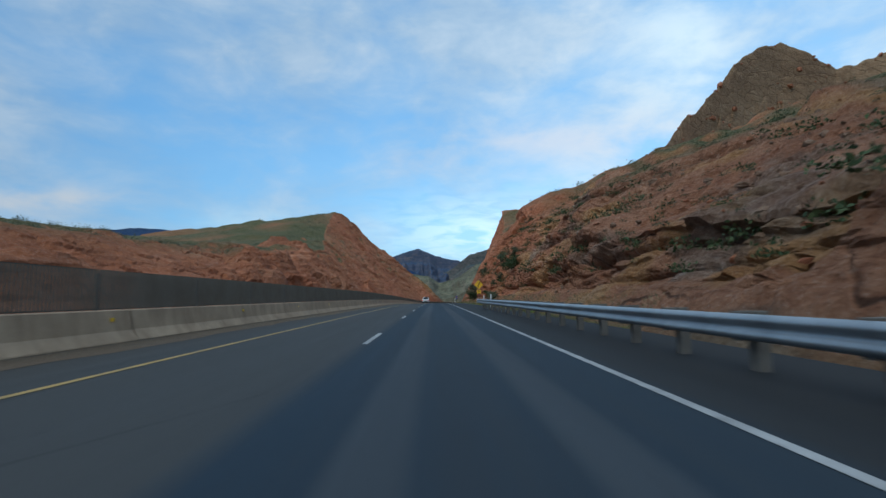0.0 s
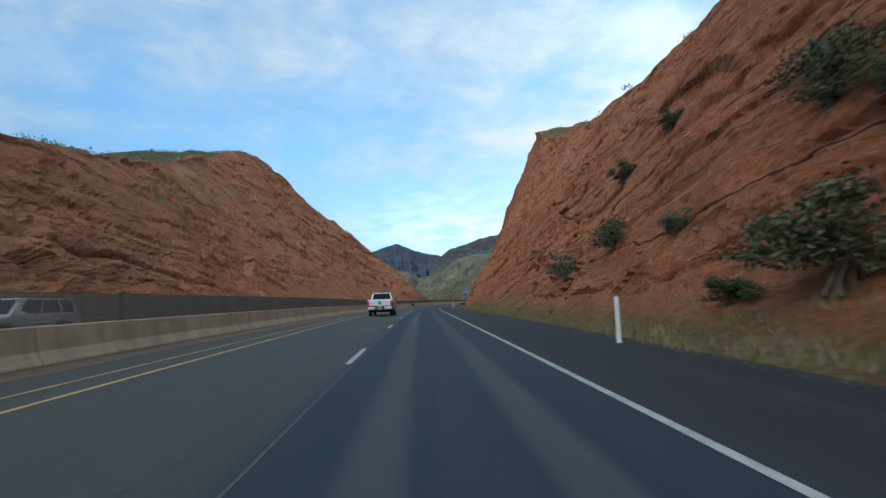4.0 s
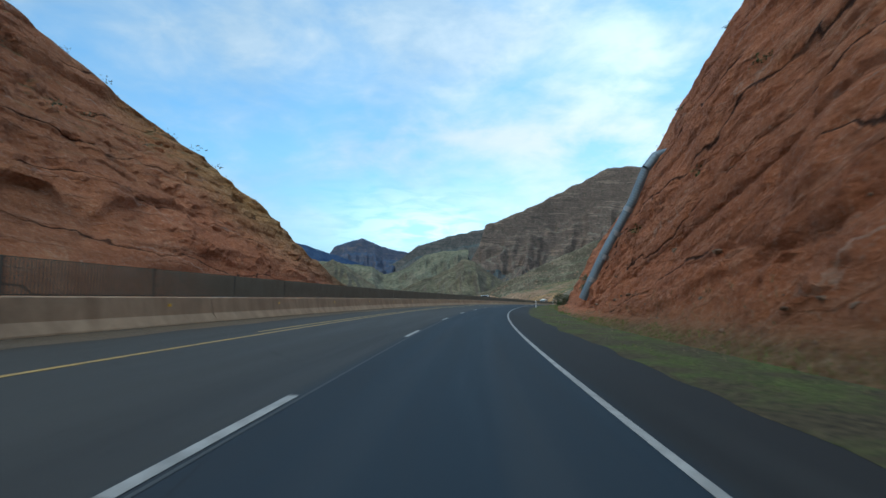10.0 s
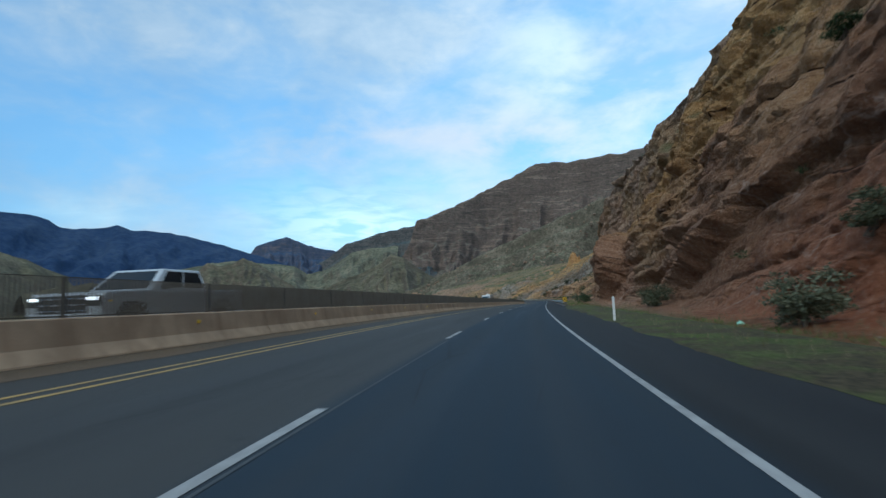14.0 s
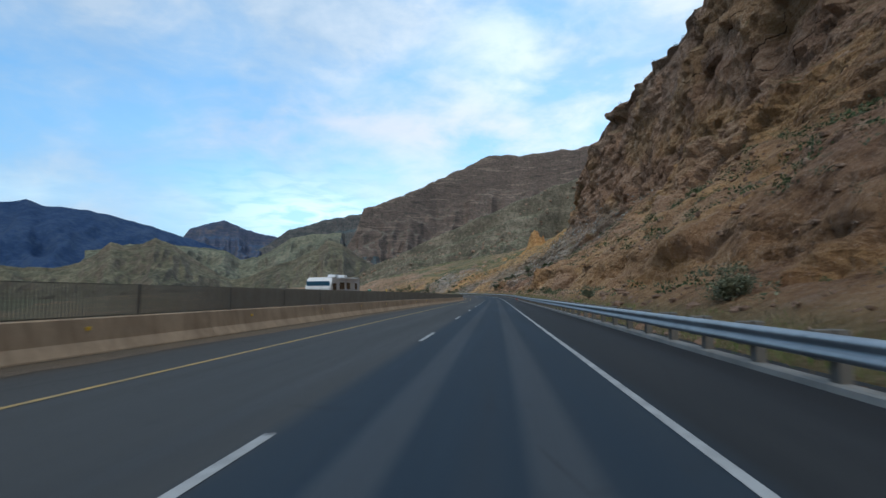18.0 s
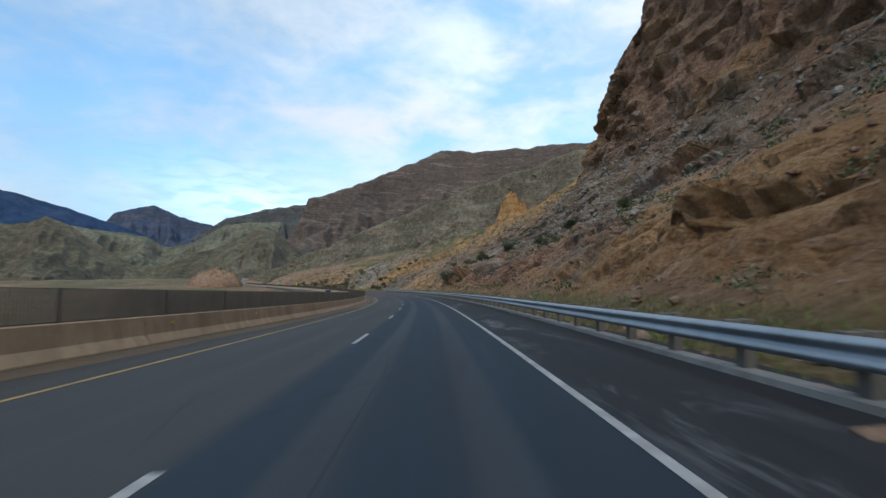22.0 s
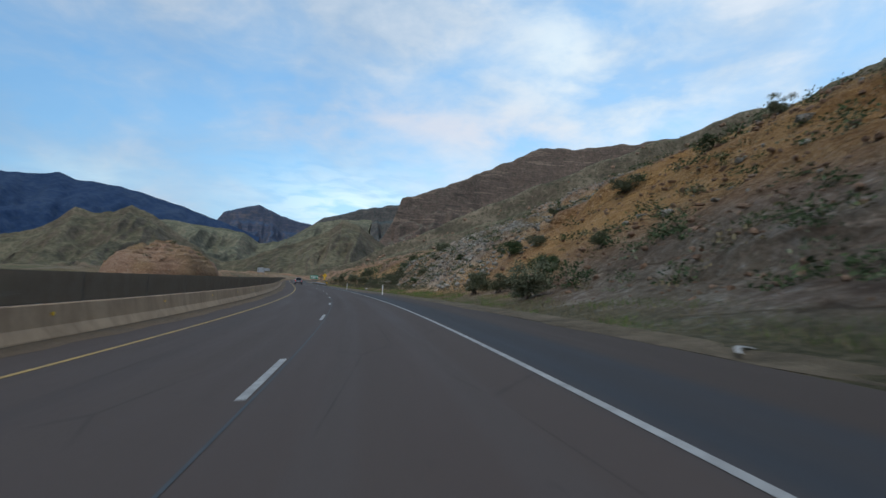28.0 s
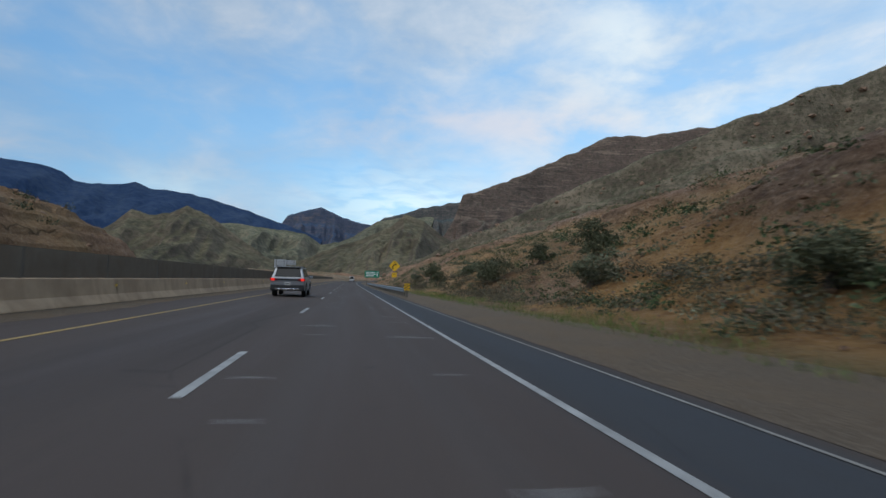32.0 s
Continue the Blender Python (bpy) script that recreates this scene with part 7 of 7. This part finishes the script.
verge("verge_grass", 215, 450, 6.2, 9.4, 60000, M_GRASS, 31, 0.06, 0.20, "fresh green verge grass below the red cliff")
verge("verge_straw", 195, 450, 6.4, 10.6, 14000, M_STRAW, 32, 0.10, 0.32, "dry straw grass along the cliff foot")
verge("verge_straw", 20, 200, 6.4, 10.8, 60000, M_STRAW, 33, 0.08, 0.30, "tall dry grass along the cliff foot")
verge("verge_grass", 20, 200, 6.3, 10.0, 34000, M_GRASS, 34, 0.06, 0.22, "green grass tufts in the dry verge")
verge("verge_straw", 770, 1000, 7.9, 12.5, 40000, M_STRAW, 35, 0.06, 0.26, "dry yellow grass at the foot of the hillside")
verge("verge_grass", 770, 1000, 7.9, 10.6, 34000, M_GRASS, 36, 0.08, 0.26, "thin green grass beside the gravel shoulder")
verge("verge_grass", 450, 770, 6.6, 9.5, 30000, M_GRASS, 37, 0.10, 0.34, "rough green grass behind the guardrail")
verge("verge_straw", 450, 770, 6.6, 11.0, 30000, M_STRAW, 38, 0.10, 0.36, "rough dry grass behind the guardrail")


def spots(grid, count, seed, test):
    """Places on a slope's own surface that pass a test of (s, d, z, scrub)."""
    r = np.random.default_rng(seed)
    ok = np.argwhere(test(grid["s"], grid["d"], grid["z"], grid["scrub"], grid["steep"]))
    pick = ok[r.integers(0, len(ok), count)]
    i, j = pick[:, 0], pick[:, 1]
    jit = r.normal(0, 0.25, (count, 3)) * (1, 1, 0)
    return np.stack([grid["x"][i, j], grid["y"][i, j], grid["h"][i, j]], -1) + jit


g1, g2, g3, g4 = GRIDS["cliff_right"], GRIDS["hillside_right"], GRIDS["cliff_left"], GRIDS["bank_left"]


def scrub_patch(name, grid, count, seed, lo, hi, per, material, test, label, leaf=0.12):
    p = spots(grid, count, seed, test)
    size = np.random.default_rng(seed + 1).uniform(lo, hi, count) ** 1.0
    leaf_cloud(name, p, size, per * 2, leaf * 1.15, material, seed + 2, 0.75, label, "scrub")


scrub_patch("sagebrush", g3, 2300, 41, 0.4, 1.05, 11, M_SAGE, lambda s, d, z, c, t: (c > 0.45) & (d > -110) & (s < 345), "grey-green sagebrush on the slope top")
scrub_patch("sagebrush", g1, 1700, 42, 0.3, 0.9, 16, M_SAGE, lambda s, d, z, c, t: (c > 0.35) & (s < 470) & (d > 12), "grey-green sagebrush on ledges above the cliff")
scrub_patch("dry_tufts", g1, 700, 57, 0.2, 0.6, 26, M_OLIVE, lambda s, d, z, c, t: (s < 125) & (d > 11) & (d < 60) & (t < 0.75), "olive and straw tufts on the red ledges")
scrub_patch("dark_scrub", g1, 420, 43, 0.4, 1.1, 40, M_GREEN, lambda s, d, z, c, t: (s < 120) & (d > 12) & (z < 40), "dark green bushes among red ledges")
scrub_patch("dark_scrub", g1, 900, 44, 0.25, 1.0, 26, M_GREEN, lambda s, d, z, c, t: (s > 470) & (t < 0.5) & (d > 10) & (d < 70), "dark green bushes on the brown talus")
scrub_patch("sagebrush", g1, 1300, 45, 0.25, 0.7, 14, M_SAGE, lambda s, d, z, c, t: (s > 470) & (t < 0.6) & (d > 10) & (d < 90), "grey desert brush on the brown talus")
scrub_patch("sagebrush", g2, 2600, 46, 0.25, 0.8, 13, M_SAGE, lambda s, d, z, c, t: (d > 11) & (d < 150) & (s < 1150) & ((s < 800) | (s > 884) | (d > 46)), "grey-green brush dotting the hillside")
scrub_patch("dark_scrub", g2, 1500, 47, 0.25, 0.9, 30, M_GREEN, lambda s, d, z, c, t: (d > 12) & (d < 150) & (s < 1150), "dark green bushes dotting the hillside")
scrub_patch("dry_brush", g2, 1600, 48, 0.3, 0.8, 16, M_STRAW, lambda s, d, z, c, t: (d > 10.5) & (d < 40) & (s < 1050), "straw-coloured dry brush at the hillside foot")
scrub_patch("sagebrush", g4, 3000, 49, 0.35, 0.95, 8, M_SAGE, lambda s, d, z, c, t: (d > -160) & (d < -21) & (s < 1150), "grey-green brush on the valley bank")
scrub_patch("dark_scrub", g1, 110, 50, 0.25, 0.7, 40, M_GREEN, lambda s, d, z, c, t: (s > 60) & (s < 440) & (d < 34) & (z > 2), "small dark bushes rooted in the red cliff")


M_DEAD = leaf_material("dead_brush", (0.060, 0.054, 0.036), (0.145, 0.128, 0.086))
scrub_patch("dead_brush", g2, 210, 52, 0.5, 1.15, 130, M_DEAD, lambda s, d, z, c, t: (d > 10.3) & (d < 15.5) & (s > 850) & (s < 985), "grey-brown dead brush along the hillside foot", 0.06)
scrub_patch("dark_scrub", g2, 260, 53, 0.4, 1.1, 45, M_GREEN, lambda s, d, z, c, t: (d > 11.5) & (d < 42) & (s > 860) & (s < 1000), "dark green brush on the orange hillside", 0.09)

scrub_patch("olive_brush", g2, 190, 56, 0.35, 0.95, 70, M_OLIVE, lambda s, d, z, c, t: (d > 10.2) & (d < 15) & (s > 835) & (s < 905), "soft olive brush along the hillside foot", 0.07)
scrub_patch("dark_scrub", g2, 90, 55, 0.4, 1.0, 60, M_GREEN, lambda s, d, z, c, t: (d > 11) & (d < 30) & (s > 772) & (s < 806), "dark green bushes on dark broken rock", 0.09)
scrub_patch("dark_scrub", g2, 130, 54, 0.4, 0.95, 60, M_GREEN, lambda s, d, z, c, t: (d > 12) & (d < 46) & (s > 822) & (s < 890), "dark green bushes among pale rocks", 0.09)


M_SLOPE_ROCK = rock_material("red_stone", (0.16, 0.06, 0.035), (0.38, 0.15, 0.08), (0.55, 0.30, 0.19), strata=0.3, scale=2.0)


def stones(name, grid, count, seed, lo, hi, test, label, material):
    """Loose angular stones: squashed, broken octahedra in one mesh."""
    p = spots(grid, count, seed, test)
    r = np.random.default_rng(seed + 5)
    ico = bmesh.new()
    bmesh.ops.create_icosphere(ico, subdivisions=1, radius=1.0)
    base = np.array([tuple(v.co) for v in ico.verts])
    tris = np.array([[v.index for v in f.verts] for f in ico.faces])
    ico.free()
    size = lo + (hi - lo) * r.uniform(0, 1, count) ** 2.5
    v = base[None] * r.uniform(0.6, 1.2, (count, 1, 3)) + r.normal(0, 0.13, (count, len(base), 3))
    ang = r.uniform(0, 2 * math.pi, count)
    ca, sa = np.cos(ang)[:, None], np.sin(ang)[:, None]
    v = np.stack([v[..., 0] * ca - v[..., 1] * sa, v[..., 0] * sa + v[..., 1] * ca, v[..., 2] * 0.7], -1) * size[:, None, None] + (p - np.stack([0 * size, 0 * size, 0.25 * size], -1))[:, None, :]
    soup(name, v[:, tris].reshape(-1, 3), 3, material, label, "stones")


stones("loose_stones", g1, 7000, 61, 0.06, 0.34, lambda s, d, z, c, t: (s > 460) & (t < 0.55) & (d < 60), "loose brown and pale stones on the talus", M_STONE)
stones("loose_stones", g2, 9000, 62, 0.05, 0.30, lambda s, d, z, c, t: (d > 10) & (d < 110) & (s < 1100), "loose stones and boulders on the hillside", M_STONE)
stones("fallen_stones", g1, 900, 63, 0.04, 0.22, lambda s, d, z, c, t: (s > 30) & (s < 470) & (d > 7.5) & (d < 12), "fallen red stones along the cliff foot", M_STONE)
stones("ledge_stones", g1, 900, 64, 0.12, 0.55, lambda s, d, z, c, t: (s < 120) & (d > 10) & (d < 40) & (t < 0.6), "pale and red loose stones on the ledges", M_STONE)

M_PALE = rock_material("pale_stone", (0.13, 0.118, 0.10), (0.32, 0.295, 0.255), (0.56, 0.53, 0.48), strata=0.25, scale=2.0)
stones("rubble_blocks", g1, 2200, 65, 0.10, 0.6, lambda s, d, z, c, t: (s > 630) & (d > 13) & (z > 6) & (z < 32) & (d < 60), "grey angular rubble blocks on the slope", M_PALE)
stones("rubble_blocks", g1, 3200, 81, 0.07, 0.45, lambda s, d, z, c, t: (s > 680) & (d > 12.5) & (z > 2.5) & (d < 48), "grey and tan angular rubble on the steep bank", M_PALE)
stones("rubble_blocks", g2, 1800, 82, 0.07, 0.40, lambda s, d, z, c, t: (s < 772) & (d > 12.5) & (z > 2.5) & (d < 48), "tan angular rubble on the steep bank", M_STONE)
stones("rubble_blocks", g1, 2600, 83, 0.04, 0.26, lambda s, d, z, c, t: (s > 640) & (d > 10.5) & (d < 26), "brown broken stone on the cut bank", M_STONE)
stones("rubble_blocks", g2, 900, 66, 0.10, 0.5, lambda s, d, z, c, t: (s < 800) & (d > 13) & (z > 5) & (z < 24), "grey angular rubble blocks below the ochre rocks", M_PALE)
stones("pale_rocks", g2, 6500, 67, 0.05, 0.36, lambda s, d, z, c, t: (s > 815) & (s < 880) & (d > 11.5) & (z > 1) & (z < 16), "pale weathered rocks breaking out of the hillside", M_PALE)
stones("rubble_blocks", g2, 1800, 69, 0.05, 0.26, lambda s, d, z, c, t: (s > 768) & (s < 806) & (d > 11) & (d < 32), "grey broken stones on the dark slope", M_STONE)
stones("ledge_rocks", g1, 500, 68, 0.1, 0.45, lambda s, d, z, c, t: (s < 80) & (d > 11) & (d < 45) & (t < 0.8), "weathered red rocks on the ledges", M_SLOPE_ROCK)

g5, g6, g7 = GRIDS["hill_spur"], GRIDS["hill_peak"], GRIDS["mound"]
scrub_patch("mound_scrub", g7, 46, 76, 0.5, 1.3, 50, M_OLIVE, lambda s, d, z, c, t: (t > 0.15) & (t < 0.85), "olive bushes dotting the tan mound", 0.10)
stones("mound_stones", g7, 320, 78, 0.1, 0.6, lambda s, d, z, c, t: (t > 0.3) & (t < 0.97), "pale stones on the tan mound", M_STONE)
stones("ridge_crags", g5, 1500, 71, 0.8, 4.2, lambda s, d, z, c, t: (d > -0.03) & (d < 0.75), "weathered grey-brown crags breaking out of the ridge", M_STONE)
scrub_patch("ridge_scrub", g5, 3600, 72, 0.6, 1.7, 7, M_GREEN, lambda s, d, z, c, t: (d > -0.02) & (d < 0.95), "dark green brush dotting the rocky ridge", 0.20)
scrub_patch("ridge_sage", g5, 3000, 73, 0.5, 1.4, 6, M_SAGE, lambda s, d, z, c, t: (d > -0.02) & (d < 0.95), "grey-green sagebrush dotting the rocky ridge", 0.22)
stones("peak_crags", g6, 700, 74, 0.4, 2.4, lambda s, d, z, c, t: (d > -0.04) & (d < 0.7), "brown crags breaking out of the steep peak", M_SLOPE_ROCK)
scrub_patch("peak_scrub", g6, 900, 75, 0.5, 1.2, 7, M_SAGE, lambda s, d, z, c, t: (d > 0.05) & (d < 0.9), "olive brush dotting the steep peak", 0.22)

# large shrubs one by one


def shrub_parts(size_seed, per, material):
    t = new("shrub")
    r = np.random.default_rng(size_seed)
    lumps = r.normal(0, 0.42, (22, 3)) * (1, 1, 0.75) + (0, 0, 0.62)
    lumps[:, 2] = np.abs(lumps[:, 2])
    leaf_cloud("foliage", lumps, r.uniform(0.28, 0.5, 22), per, 0.135, material, size_seed + 1, 1.0, kind="", parent=t)
    bm = bmesh.new()
    for i in range(7):
        a, lean = i * 0.9, 18 + 6 * (i % 3)
        bmesh.ops.create_cone(bm, cap_ends=True, segments=5, radius1=0.045, radius2=0.015, depth=0.9, matrix=pose(0.12 * math.cos(a), 0.12 * math.sin(a), 0.38, lean * math.sin(a), lean * math.cos(a), 0))
    part("branchwork", bm, M_TWIG, t)
    return t


def nearest(grid, s, d):
    i = int(np.argmin(np.abs(grid["s"][:, 0] - s)))
    j = int(np.argmin(np.abs(grid["d"][i] - d)))
    return float(grid["x"][i, j]), float(grid["y"][i, j]), float(grid["h"][i, j])


kinds = [shrub_parts(100 + 7 * i, 200, (M_GREEN, M_OLIVE, M_SAGE, M_OLIVE)[i]) for i in range(4)]
for kk in kinds:
    tagged(kk, "dense dark green desert shrub", "shrub", "roadside shrubs")
SHRUBS = [(73.2, 13.2, 1.56), (79.4, 14.3, 0.92), (89.2, 14.2, 0.77), (78.6, 12.5, 0.5), (78.1, 10.2, 0.87), (87.1, 12.0, 0.5), (73.9, 10.0, 0.61), (124.2, 13.3, 1.12),
          (135.7, 15.0, 0.63), (140.0, 14.0, 0.68), (130.0, 11.7, 0.5), (135.2, 11.6, 0.72), (124.6, 10.2, 0.54), (121.2, 10.6, 1.26), (142.5, 10.9, 0.89), (121.9, 13.1, 0.51),
          (378.9, 9.5, 0.57), (403.0, 12.4, 0.7), (401.9, 9.9, 0.75), (422.9, 10.9, 0.7), (412.4, 18.3, 0.68), (701.8, 11.8, 0.55), (705.0, 13.5, 0.5), (712.8, 16.6, 0.99),
          (718.0, 23.2, 1.08), (704.3, 17.2, 1.03), (718.8, 27.2, 1.42), (705.3, 11.2, 0.86), (107, 9.8, 1.1), (231, 8.9, 0.5), (337, 12.6, 1.1),
          (372, 10.3, 1.0), (470, 9.8, 0.8), (486, 10.6, 0.6), (516, 10.4, 0.65), (666, 17, 0.8), (678, 25, 0.9), (655, 22, 0.7), (540, 9.8, 0.5), (585, 10.6, 0.6),
          (612, 10.2, 0.5)]
SHRUBS2 = [(813.4, 17.3, 0.85), (802.5, 13.2, 0.9), (804.5, 11.0, 0.75), (796.9, 9.9, 1.08), (804.4, 21.0, 0.95), (800.5, 24.0, 0.8), (799.3, 15.4, 0.55), (796.0, 25.4, 0.6),
           (864.5, 23.5, 1.3), (815.2, 15.9, 1.0), (808.4, 10.4, 0.9), (817.2, 13.0, 0.62), (859.7, 13.4, 1.81), (833.3, 16.7, 0.55), (812.5, 12.3, 0.69),
           (816.2, 20.8, 0.55), (869.8, 17.5, 1.4), (866.5, 15.2, 1.25), (871.1, 14.4, 0.96), (931.1, 14.4, 1.5), (920.9, 16.4, 1.5), (893.8, 13.4, 1.43),
           (882.8, 12.4, 1.05), (878.1, 12.5, 1.04), (872.6, 11.6, 0.82), (906, 13.6, 1.5), (912, 16, 1.9), (926, 14.2, 1.6), (941, 15.2, 1.8), (950, 13.6, 1.4),
           (960, 14.5, 1.7), (972, 13.5, 1.5), (878, 27, 1.4), (881.5, 29, 1.1), (875, 25.6, 1.3), (849, 15, 0.9), (868, 26, 1.0), (865, 29, 0.8), (855, 12.4, 0.9), (858, 21, 0.8), (852, 18.5, 0.7), (846, 13, 0.7), (884, 22, 1.2)]
for n, (grid, table) in enumerate(((g1, SHRUBS), (g2, SHRUBS2))):
    for i, (s, d, size) in enumerate(table):
        x, y, z = nearest(grid, s, d)
        size = size * (1.35 if grid is g1 else 1.1 if s < 855 else 0.85)
        src = kinds[(i * 3 + n) % 4 if grid is g1 or s < 855 else 1 + i % 3]
        ob = copy_thing(src, pose(x, y, z - 0.08, 0, 0, 47 * i) @ Matrix.Scale(size, 4))
        ob.scale = (size, size, size * (0.8 + 0.1 * (i % 4)))
        tagged(ob, ("dense dark green desert shrub at the cliff foot" if grid is g1 else "dark green desert shrub on the hillside foot"), "shrub", "roadside shrubs")
tuft = copy_thing(kinds[2], at_road(256.1, -6.35, 0.0) @ Matrix.Scale(0.62, 4))
tagged(tuft, "grey desert bush growing at the median barrier foot", "shrub", "roadside shrubs")
for kk in kinds:
    for o in list(kk.children):
        bpy.data.objects.remove(o)
    bpy.data.objects.remove(kk)
